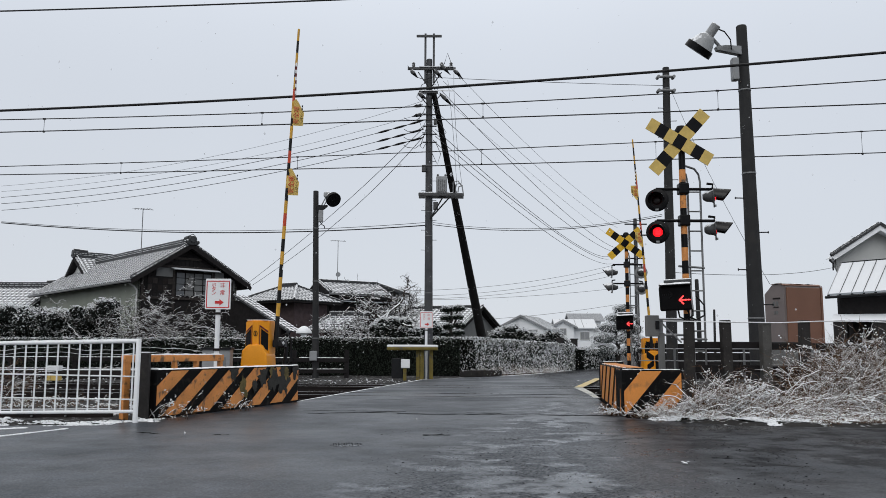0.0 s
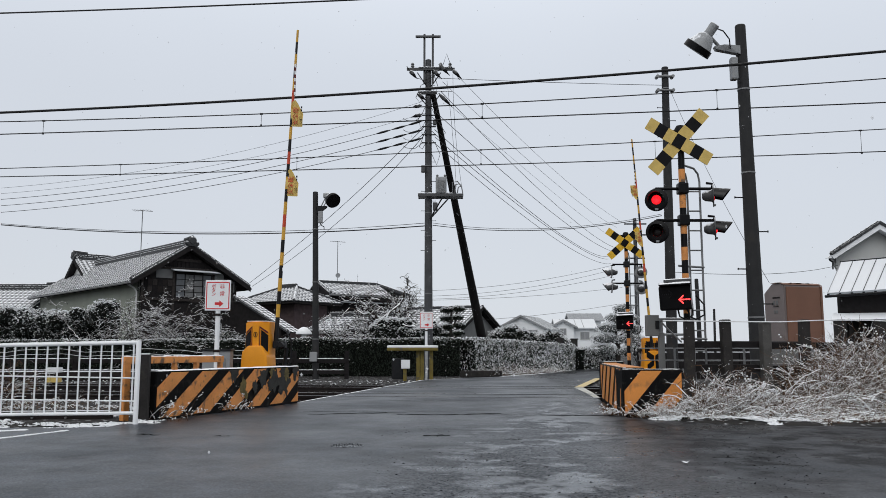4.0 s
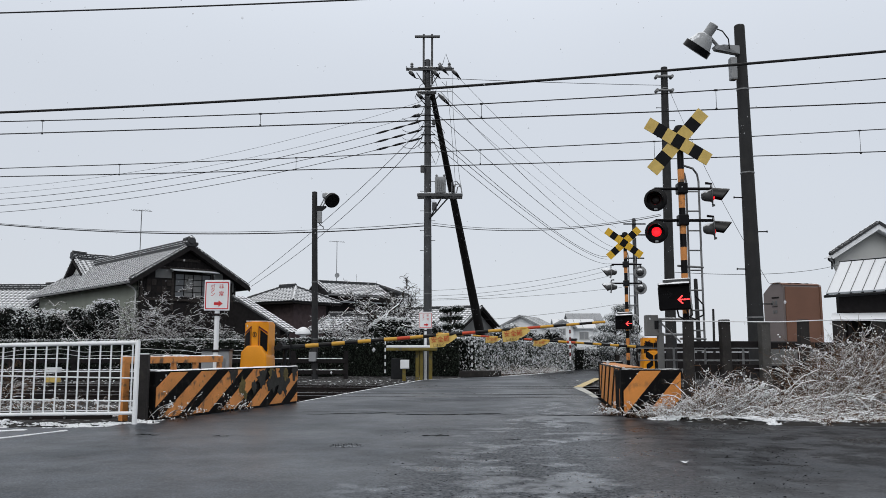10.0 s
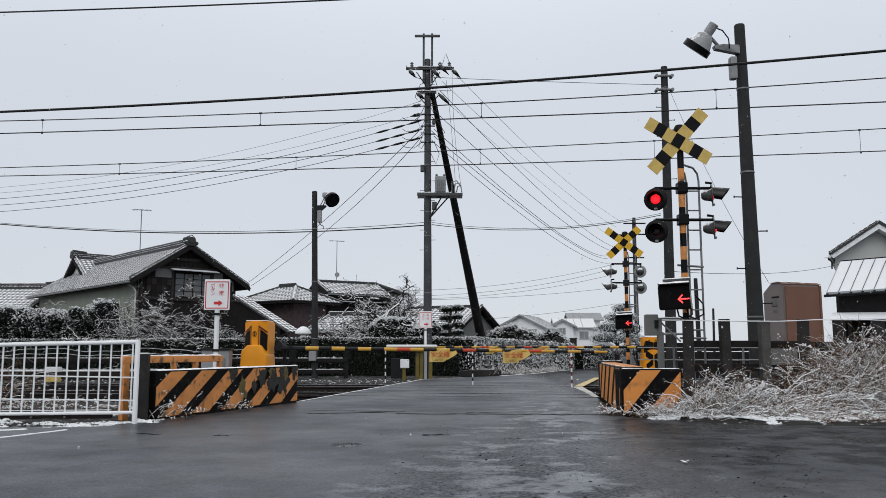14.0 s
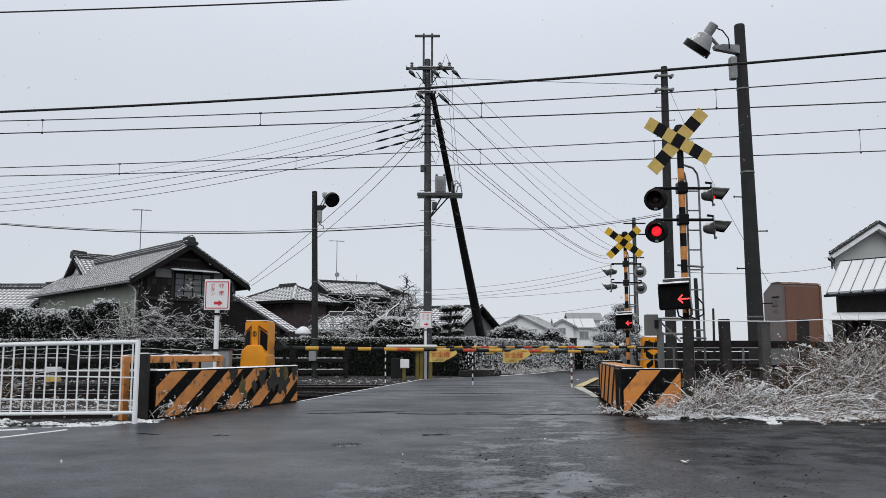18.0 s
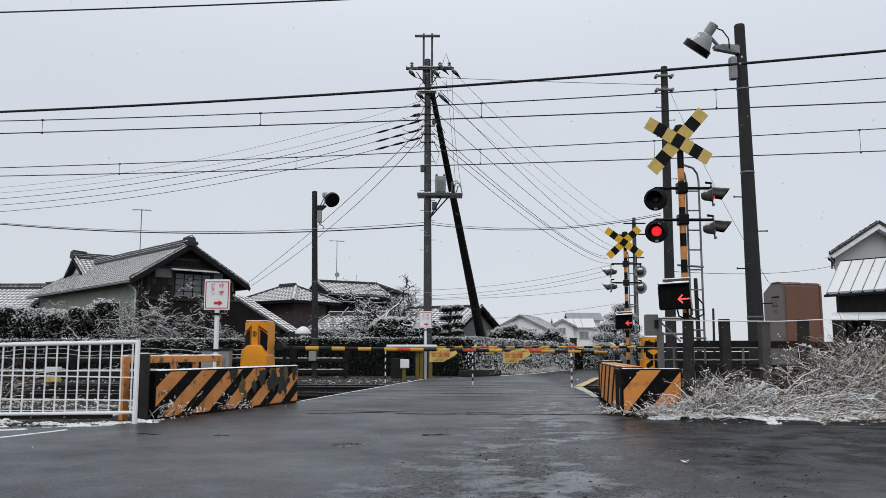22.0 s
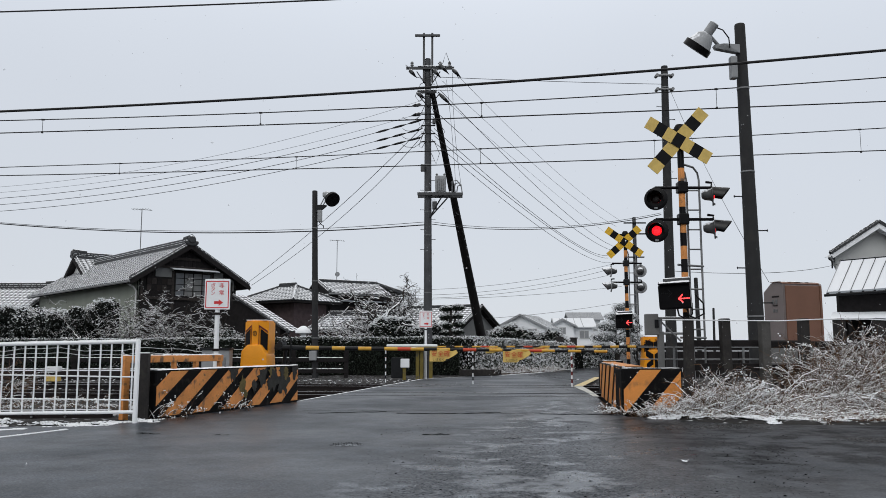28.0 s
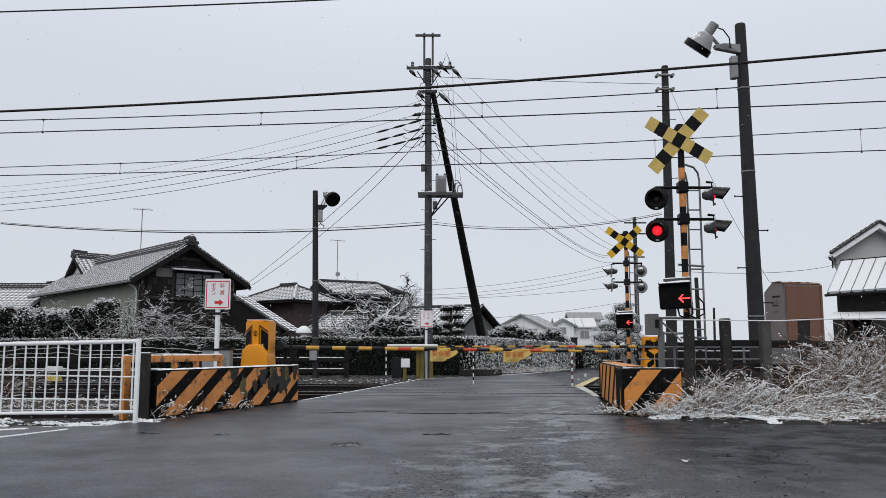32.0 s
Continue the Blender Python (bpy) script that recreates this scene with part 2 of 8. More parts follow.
ASPHALT = road_mat()
SOIL = mat("snowy_gravel", (0.012, 0.011, 0.0105), 0.9, vary=0.6, scale=3.0, fine=40, bump=0.8, snow=0.1)
SNOW = mat("lying_snow", (0.84, 0.86, 0.88), 0.75, vary=0.06, scale=5, fine=45, bump=0.5)
BALLAST = mat("ballast_stone", (0.026, 0.024, 0.023), 0.9, vary=0.6, scale=18, fine=90, bump=0.9, snow=0.12, rnd=0.3)
WHITE = mat("white_enamel", (0.78, 0.8, 0.82), 0.35, vary=0.08, scale=4, snow=0.0, bump=0.05)
YELLOW = mat("gate_yellow", (0.78, 0.295, 0.008), 0.4, vary=0.14, scale=4, bump=0.05, snow=0.15)
SIGNY = mat("sign_yellow", (0.6, 0.43, 0.125), 0.35, vary=0.15, scale=9, bump=0.05)
FARY = mat("far_sign_yellow", (0.7, 0.42, 0.03), 0.45, vary=0.12, scale=9, bump=0.05)
ORANGE = mat("block_orange", (0.64, 0.262, 0.078), 0.6, vary=0.3, scale=5, bump=0.25, grime=0.85)
BLACKP = mat("block_black", (0.0045, 0.0045, 0.005), 0.55, vary=0.4, scale=5, bump=0.2, grime=0.22, spec=0.08, fleck=0.22)
BLACK = mat("black_enamel", (0.006, 0.006, 0.007), 0.35, vary=0.3, scale=10, bump=0.05, spec=0.11)
MOSS = mat("bare_mossy_concrete", (0.035, 0.035, 0.033), 0.85, vary=0.6, scale=9, bump=0.6)
CONC = mat("dark_concrete", (0.027, 0.025, 0.0245), 0.8, vary=0.45, scale=5, bump=0.4, snow=0.2, spec=0.2, grime=0.3, fleck=0.13)
PALECONC = mat("weathered_pale_concrete", (0.075, 0.073, 0.07), 0.85, vary=0.45, scale=5, bump=0.4, snow=0.2, spec=0.2, grime=0.4, fleck=0.1)
POLE = mat("wet_pole_concrete", (0.028, 0.0285, 0.03), 0.7, vary=0.35, scale=3, bump=0.3, spec=0.2, grime=0.15, fleck=0.13)
STEEL = mat("galvanised_steel", (0.2, 0.205, 0.21), 0.5, 0.6, vary=0.2, scale=8, bump=0.08)
DARKST = mat("dark_steel", (0.014, 0.015, 0.017), 0.5, 0.3, vary=0.3, scale=9, bump=0.1, spec=0.2)
GREY = mat("grey_paint", (0.27, 0.28, 0.29), 0.5, vary=0.15, scale=5, bump=0.08, snow=0.2)
FLOODG = mat("lamp_bell_grey", (0.3, 0.31, 0.32), 0.45, vary=0.15, scale=5, bump=0.06, snow=0.75)
RUST = mat("rail_rust", (0.012, 0.008, 0.0075), 0.65, 0.2, vary=0.35, scale=9, bump=0.25, snow=0.06)
RAILTOP = mat("rail_bright", (0.35, 0.35, 0.36), 0.3, 0.9, vary=0.2, scale=9, bump=0.05)
BROWN = mat("cabinet_brown", (0.18, 0.09, 0.06), 0.5, vary=0.14, scale=2, bump=0.08, snow=0.1)
BROWNSIDE = mat("cabinet_side", (0.2, 0.17, 0.165), 0.55, vary=0.14, scale=3, bump=0.08)
RED = mat("sign_red", (0.55, 0.03, 0.035), 0.5, vary=0.1, bump=0.02)
ARMRED = mat("arm_red", (0.5, 0.06, 0.025), 0.45, vary=0.2, scale=8, bump=0.05)
ARMY = mat("arm_yellow", (0.58, 0.32, 0.045), 0.45, vary=0.25, scale=8, bump=0.05, snow=0.2)
ARMK = mat("arm_black", (0.008, 0.008, 0.009), 0.4, vary=0.3, scale=8, bump=0.05, snow=0.1, spec=0.2)
BANNER = mat("banner_yellow", (0.62, 0.44, 0.13), 0.7, vary=0.12, scale=9, bump=0.1)
WIRE = mat("wire_dark", (0.01, 0.01, 0.011), 0.5, vary=0.2, bump=0.0)
GLASSD = mat("dark_lens", (0.01, 0.003, 0.003), 0.3, vary=0.2, bump=0.0, spec=0.2)
LAMP = glow_mat("lamp_red_glow", (1.0, 0.012, 0.02), 1.7)
ln_, ll_ = LAMP.node_tree.nodes, LAMP.node_tree.links
l_vor, l_map, l_co = ln_.new("ShaderNodeTexVoronoi"), ln_.new("ShaderNodeMapRange"), ln_.new("ShaderNodeTexCoord")
l_vor.inputs["Scale"].default_value, l_vor.inputs["Randomness"].default_value = 48.0, 0.35
l_map.inputs["From Min"].default_value, l_map.inputs["From Max"].default_value = 0.15, 0.6
l_map.inputs["To Min"].default_value, l_map.inputs["To Max"].default_value = 3.2, 0.75
ll_.new(l_co.outputs["Object"], l_vor.inputs["Vector"])
ll_.new(l_vor.outputs["Distance"], l_map.inputs["Value"])
ll_.new(l_map.outputs[0], ln_["Principled BSDF"].inputs["Emission Strength"])
LED = glow_mat("arrow_red_glow", (1.0, 0.06, 0.06), 2.2)
TILE = mat("grey_roof_tile", (0.028, 0.03, 0.034), 0.45, vary=0.35, scale=3, bump=0.1, snow=0.5, snow_k=0.55, snow_lo=1.0, snow_max=0.7)
TROUGH = mat("roof_tile_trough", (0.03, 0.032, 0.036), 0.5, vary=0.3, scale=3, bump=0.1, snow=0.5, snow_k=0.8, snow_lo=0.98, snow_max=0.95)
# Snowy pantiles again, their base colour paled to stand for falling-snow haze.
HAZETILE = mat("hazed_roof_tile", (0.12, 0.125, 0.132), 0.6, vary=0.3, scale=3, bump=0.1, snow=0.5, snow_k=0.55, snow_lo=0.98, snow_max=0.62)
HAZETROUGH = mat("hazed_tile_trough", (0.12, 0.125, 0.132), 0.6, vary=0.3, scale=3, bump=0.1, snow=0.5, snow_k=0.8, snow_lo=0.95, snow_max=0.8)
RIDGE = mat("ridge_tile", (0.038, 0.04, 0.043), 0.5, vary=0.4, scale=9, bump=0.2, snow=0.58)
STUCCO = mat("pale_stucco", (0.25, 0.27, 0.23), 0.85, vary=0.16, scale=1.2, bump=0.1)
STUCW = mat("white_stucco", (0.55, 0.56, 0.55), 0.85, vary=0.12, scale=1.2, bump=0.1)
WOOD = mat("dark_weathered_boards", (0.016, 0.0145, 0.015), 0.8, vary=0.5, scale=6, bump=0.3, spec=0.12)
# Red-brown boards, greyed in the colour for the haze before them.
REDWALL = mat("red_brown_boards", (0.075, 0.056, 0.058), 0.8, vary=0.4, scale=5, bump=0.2, spec=0.12)
WINDOW = mat("window_glass", (0.1, 0.11, 0.12), 0.12, vary=0.2, bump=0.0)
METALROOF = mat("snowy_metal_roof", (0.36, 0.39, 0.42), 0.5, 0.1, vary=0.12, scale=2, bump=0.05, snow=0.9, snow_max=0.8)
HEDGE = leaf_mat("hedge_leaf", (0.01, 0.016, 0.01), -0.58, (0.034, 0.043, 0.033), top=1.7)
HEDGEMID = leaf_mat("hedge_leaf_powdered", (0.03, 0.038, 0.035), 0.56, (0.085, 0.1, 0.095), top=1.5, soft=1.5)
HEDGEFAR = leaf_mat("hedge_leaf_snowy", (0.022, 0.031, 0.021), 0.74, (0.1, 0.11, 0.092), top=0.9)
# Far pine: snow on its needles, haze put into needle and core colour.
PINE = leaf_mat("hazed_snowy_needles", (0.11, 0.125, 0.12), 0.8, (0.28, 0.3, 0.3), top=1.0)
GREYCORE = mat("hazed_needle_core", (0.1, 0.11, 0.108), 0.9, vary=0.5, scale=4, bump=0.2, spec=0.1)
# Near-black; within foliage it stands for the shade between the leaves.
CORE = mat("near_black_fill", (0.004, 0.005, 0.004), 0.9, vary=0.5, scale=4, bump=0.2, spec=0.1)
TWIG = leaf_mat("bare_twig", (0.012, 0.009, 0.008), -0.6, (0.03, 0.022, 0.018), top=1.2)
DRYTWIG = leaf_mat("dry_stalk", (0.04, 0.021, 0.011), -0.4, (0.17, 0.092, 0.048), top=1.4)
BARK = mat("dark_bark", (0.03, 0.026, 0.024), 0.9, vary=0.5, scale=12, bump=0.5, snow=0.3)
HEADG = mat("lamp_head_grey", (0.06, 0.062, 0.065), 0.45, vary=0.3, scale=8, bump=0.08, snow=0.72)
STRUT = mat("strut_black", (0.011, 0.01, 0.01), 0.7, vary=0.3, scale=4, bump=0.25, spec=0.15, fleck=0.22)
OLIVE = mat("dirty_olive_paint", (0.15, 0.115, 0.024), 0.6, vary=0.4, scale=5, bump=0.15, grime=0.8)
MOSSG = mat("green_moss_patch", (0.13, 0.105, 0.045), 0.9, vary=0.5, scale=12, bump=0.5)
DRYDARK = leaf_mat("dry_brown_stalk", (0.034, 0.018, 0.011), 0.0, (0.12, 0.062, 0.032), top=0.6)
RODRED = mat("faded_red", (0.13, 0.02, 0.02), 0.6, vary=0.2, bump=0.05)
ORANGEC = mat("clean_block_orange", (0.66, 0.255, 0.058), 0.55, vary=0.2, scale=4, bump=0.2, grime=0.35)
HOODB = mat("hood_gloss_black", (0.007, 0.007, 0.008), 0.28, vary=0.2, bump=0.0, spec=0.3, snow=0.35)
FADEDS = mat("thin_snow_line", (0.16, 0.165, 0.17), 0.8, vary=0.5, scale=5, fine=30, bump=0.3, snow=0.52)
UPOLE = mat("pale_pole_concrete", (0.066, 0.068, 0.073), 0.75, vary=0.4, scale=4, bump=0.3, spec=0.2, grime=0.25, fleck=0.22)
SNOWP = mat("patchy_snow", (0.05, 0.046, 0.042), 0.85, vary=0.5, scale=6, fine=50, bump=0.6, snow=0.36)
DULLPL = mat("dull_plaster", (0.16, 0.165, 0.165), 0.85, vary=0.2, scale=3, bump=0.1)
FADEDW = mat("worn_white_paint", (0.5, 0.5, 0.46), 0.7, vary=0.25, scale=6, bump=0.2, grime=0.8)
FLAKE = mat("snow_flake", (0.9, 0.92, 0.95), 0.8, vary=0.03, bump=0.0)
fn, fl_ = FLAKE.node_tree.nodes, FLAKE.node_tree.links
f_thin, f_mix = fn.new("ShaderNodeBsdfTransparent"), fn.new("ShaderNodeMixShader")
f_mix.inputs[0].default_value = 0.6
fl_.new(fn["Principled BSDF"].outputs[0], f_mix.inputs[1])
fl_.new(f_thin.outputs[0], f_mix.inputs[2])
fl_.new(f_mix.outputs[0], fn["Material Output"].inputs["Surface"])
# Far houses: distance haze is put into these three colours as paleness.
FARWALL = mat("far_house_wall", (0.84, 0.86, 0.88), 0.85, vary=0.06, scale=1.0, bump=0.05)
FARDARK = mat("far_dark_roof", (0.25, 0.26, 0.275), 0.7, vary=0.1, scale=1.0, bump=0.05, snow=0.3, snow_max=0.2)
FARROOF = mat("far_house_roof", (0.52, 0.54, 0.56), 0.7, vary=0.08, scale=1.0, bump=0.05, snow=0.85, snow_max=0.5)


# ---- building helpers ----
def box(bm, c, s, m=None, bev=0.0):
    r = bmesh.ops.create_cube(bm, size=1.0, matrix=(m or Matrix()) @ Matrix.Translation(c) @ Matrix.Diagonal((*s, 1)))
    if bev:
        es = list({e for v in r["verts"] for e in v.link_edges})
        bmesh.ops.bevel(bm, geom=es, offset=bev, segments=2, profile=0.6, affect='EDGES')
    return r


def rod(bm, a, b, r, r2=None, n=10):
    a, b = Vector(a), Vector(b)
    d = b - a
    m = Matrix.Translation((a + b) / 2) @ d.to_track_quat('Z', 'Y').to_matrix().to_4x4()
    return bmesh.ops.create_cone(bm, cap_ends=True, segments=n, radius1=r, radius2=r if r2 is None else r2, depth=d.length, matrix=m)


def tube(bm, pts, r, n=6):
    pts = [Vector(p) for p in pts]
    rings = []
    for i, p in enumerate(pts):
        d = (pts[min(i + 1, len(pts) - 1)] - pts[max(i - 1, 0)]).normalized()
        u = d.orthogonal().normalized() if i == 0 else (rings_u - d * rings_u.dot(d)).normalized()
        rings_u = u
        w = d.cross(u)
        rr = r[i] if isinstance(r, (list, tuple)) else r
        rings.append([bm.verts.new(p + (u * math.cos(2 * math.pi * k / n) + w * math.sin(2 * math.pi * k / n)) * rr) for k in range(n)])
    for q0, q1 in zip(rings, rings[1:]):
        for k in range(n):
            bm.faces.new((q0[k], q0[(k + 1) % n], q1[(k + 1) % n], q1[k]))
    bm.faces.new(rings[0][::-1])
    bm.faces.new(rings[-1])


def lathe(bm, prof, n=20, m=None):
    """A turned shape: prof is a list of (radius, height) along local z."""
    m = m or Matrix()
    rings = [[bm.verts.new(m @ Vector((r * math.cos(2 * math.pi * k / n), r * math.sin(2 * math.pi * k / n), z))) for k in range(n)] for r, z in prof]
    for q0, q1 in zip(rings, rings[1:]):
        for k in range(n):
            bm.faces.new((q0[k], q0[(k + 1) % n], q1[(k + 1) % n], q1[k]))
    bm.faces.new(rings[0][::-1])
    bm.faces.new(rings[-1])


def solid(bm, pts, off):
    """A plate: the polygon pts, thickened by the vector off."""
    lo = [bm.verts.new(Vector(p)) for p in pts]
    hi = [bm.verts.new(Vector(p) + Vector(off)) for p in pts]
    bm.faces.new(lo[::-1])
    bm.faces.new(hi)
    for i in range(len(lo)):
        j = (i + 1) % len(lo)
        bm.faces.new((lo[i], lo[j], hi[j], hi[i]))


def part(name, bm, material, parent, label="", smooth=False):
    """Links a bmesh as one mesh object under a thing or under a part."""
    bmesh.ops.recalc_face_normals(bm, faces=bm.faces)
    me = bpy.data.meshes.new(name)
    bm.to_mesh(me)
    bm.free()
    for q in (material if isinstance(material, (list, tuple)) else (material,)):
        me.materials.append(q)
    if smooth:
        me.polygons.foreach_set("use_smooth", [True] * len(me.polygons))
        me.set_sharp_from_angle(angle=radians(40))
    ob = new(name, me)
    ob.parent = parent
    return tagged(ob, label) if label else ob


def raw(name, verts, faces, material, parent=None, label="", smooth=False):
    me = bpy.data.meshes.new(name)
    me.from_pydata(verts, [], faces)
    me.materials.append(material)
    if smooth:
        me.polygons.foreach_set("use_smooth", [True] * len(me.polygons))
    ob = new(name, me)
    ob.parent = parent
    return tagged(ob, label) if label else ob


def blob(v, f, c, t, ln, r, flat=1.0):
    """A small lump of snow or stone, drawn out along t."""
    u = t.orthogonal().normalized()
    w = t.cross(u)
    b = len(v)
    for q in (t * ln, -t * ln, u * r, -u * r, w * r, -w * r):
        v.append((c[0] + q.x, c[1] + q.y, c[2] + q.z * flat))
    for p, s in ((0, 1), (1, -1)):
        for a, d in ((2, 4), (4, 3), (3, 5), (5, 2)):
            f.append((b + p, b + a, b + d) if s > 0 else (b + p, b + d, b + a))


def snow_lumps(ob, places, rng, r0, r1, label="powdery snow on the leaves"):
    """Many small lumps of snow at the places given."""
    v, f = [], []
    for p in places:
        t = Vector((rng.gauss(0, 1), rng.gauss(0, 1), rng.gauss(0, 0.25))).normalized()
        r = rng.uniform(r0, r1)
        blob(v, f, p, t, r * rng.uniform(1.0, 2.2), r, 0.7)
    return tagged(raw("snow_cover", v, f, SNOW, ob, label, True), kind="stuff")


def thing(name, m, label, category, group="", kind=""):
    ob = new(name)
    ob.empty_display_size = 0.2
    ob.matrix_basis = m
    return tagged(ob, label, category, group, kind)


def ribbon(bm, a, b, w, h, seed, step=0.05, side=None):
    """A continuous uneven crust of snow from a to b."""
    a, b = Vector(a), Vector(b)
    d = b - a
    n = (Vector(side) if side else d.cross(Vector((0, 0, 1)))).normalized()
    k = max(3, int(d.length / step))
    rng = random.Random(seed)
    rows_ = []
    for i in range(k + 1):
        c = a + d * (i / k) + n * rng.uniform(-0.12, 0.12) * w
        ww = w * rng.uniform(0.3, 0.52)
        hh = h * rng.uniform(0.35, 1.1)
        rows_.append([bm.verts.new(c + n * s * ww + Vector((0, 0, z))) for s, z in ((-1, -0.004), (-0.7, hh * 0.8), (0.2, hh), (0.8, hh * 0.7), (1, -0.004))])
    for r0, r1 in zip(rows_, rows_[1:]):
        for j in range(4):
            bm.faces.new((r0[j], r0[j + 1], r1[j + 1], r1[j]))
    bm.faces.new(rows_[0])
    bm.faces.new(rows_[-1][::-1])


def BM():
    return bmesh.new()


def letters(body, size, m, depth=0.002, spacing=1.0):
    """The outline of a word as a bmesh, with the built-in font."""
    cu = bpy.data.curves.new("word", 'FONT')
    cu.body, cu.size, cu.align_x, cu.align_y = body, size, 'CENTER', 'CENTER'
    cu.extrude, cu.space_line, cu.resolution_u = depth, spacing, 3
    tmp = new("word", cu)
    dg = bpy.context.evaluated_depsgraph_get()
    me = bpy.data.meshes.new_from_object(tmp.evaluated_get(dg))
    bm = bmesh.new()
    bm.from_mesh(me)
    bmesh.ops.transform(bm, matrix=m, verts=bm.verts)
    bpy.data.objects.remove(tmp)
    bpy.data.curves.remove(cu)
    bpy.data.meshes.remove(me)
    return bm


FACE = pose(0, 0, 0, 90, 0, 0)   # a thing drawn in xy, stood up to face -y


# ---- ground, road, tracks ----
def lie(x, y):
    """The height of the ground: the track bed lies lower than the road."""
    d = y + 0.128 * x
    t = max(0.0, min(1.0, (d - 13.3) / 0.7)) * max(0.0, min(1.0, (21.6 - d) / 0.7))
    h = -0.045 - 0.085 * t
    if y < 45 and abs(x) < 30:
        h += 0.03 * noise.noise((x * 1.1, y * 1.1, 0.3)) + 0.015 * noise.noise((x * 4.0, y * 4.0, 1.3))
    # the weedy verge lies a little over the road
    edge = 9.95 - 0.75 * (x - 2.2) if x < 3.4 else 9.05
    up = max(0.0, min(1.0, (x - 2.3) / 0.4)) * max(0.0, min(1.0, (y - edge) / 0.3)) * max(0.0, min(1.0, (12.5 - y) / 0.8))
    edge = 8.65 + 0.25 * (x + 5.5) if x > -5.5 else 8.65
    left = max(0.0, min(1.0, (-3.4 - x) / 0.4)) * max(0.0, min(1.0, (y - edge) / 0.3)) * max(0.0, min(1.0, (12.5 - y) / 0.8))
    return h + 0.075 * up + 0.055 * left


def build_ground():
    def steps(lo, hi, s, far):
        return [-q for q in far[::-1]] + list(np.arange(lo, hi, s)) + [q for q in far if q > hi]
    xs = steps(-22, 22.01, 0.35, [40, 80, 180, 400, 900])
    ys = steps(3, 44.01, 0.35, [60, 100, 200, 400, 900])
    v = [(float(x), float(y), lie(x, y)) for y in ys for x in xs]
    w = len(xs)
    f = [(j * w + i, j * w + i + 1, (j + 1) * w + i + 1, (j + 1) * w + i) for j in range(len(ys) - 1) for i in range(w - 1)]
    tagged(raw("ground", v, f, SOIL), "dark gravelly soil with patches of thin snow", "ground", kind="structure")


build_ground()

ROAD_EDGE = [(-70, -25), (70, -25), (70, 8.75), (4.8, 8.95), (3.2, 9.2), (2.25, 10.2), (2.25, 10.6), (2.66, 14.3), (2.96, 18.8),
             (4.75, 25.7), (9.5, 33), (14, 41), (24, 60), (20, 62), (7.8, 40.5), (5.3, 35.8), (3.1, 29.5), (1.76, 26.9), (0.63, 25.7),
             (-0.63, 23.7), (-2.33, 13.5), (-3.28, 10.0), (-3.7, 9.1), (-5.5, 8.6), (-70, 8.2)]
bm = BM()
top_v = [bm.verts.new((x, y, 0.0)) for x, y in ROAD_EDGE]
low_v = [bm.verts.new((x, y, -0.3)) for x, y in ROAD_EDGE]
for tri in mathutils.geometry.tessellate_polygon([[Vector((x, y, 0)) for x, y in ROAD_EDGE]]):
    bm.faces.new([top_v[k] for k in tri])
for k in range(len(ROAD_EDGE)):
    bm.faces.new((low_v[k - 1], low_v[k], top_v[k], top_v[k - 1]))
road = part("road", bm, ASPHALT, None)
tagged(road, "wet dark asphalt road with worn patches and joints", "road", kind="structure")


def on_track(s, d, z):
    """A place s metres along the tracks and d across them."""
    k = math.hypot(1, 0.128)
    return Vector((s / k + d * 0.128 / k, -0.128 * s / k + d / k, z))


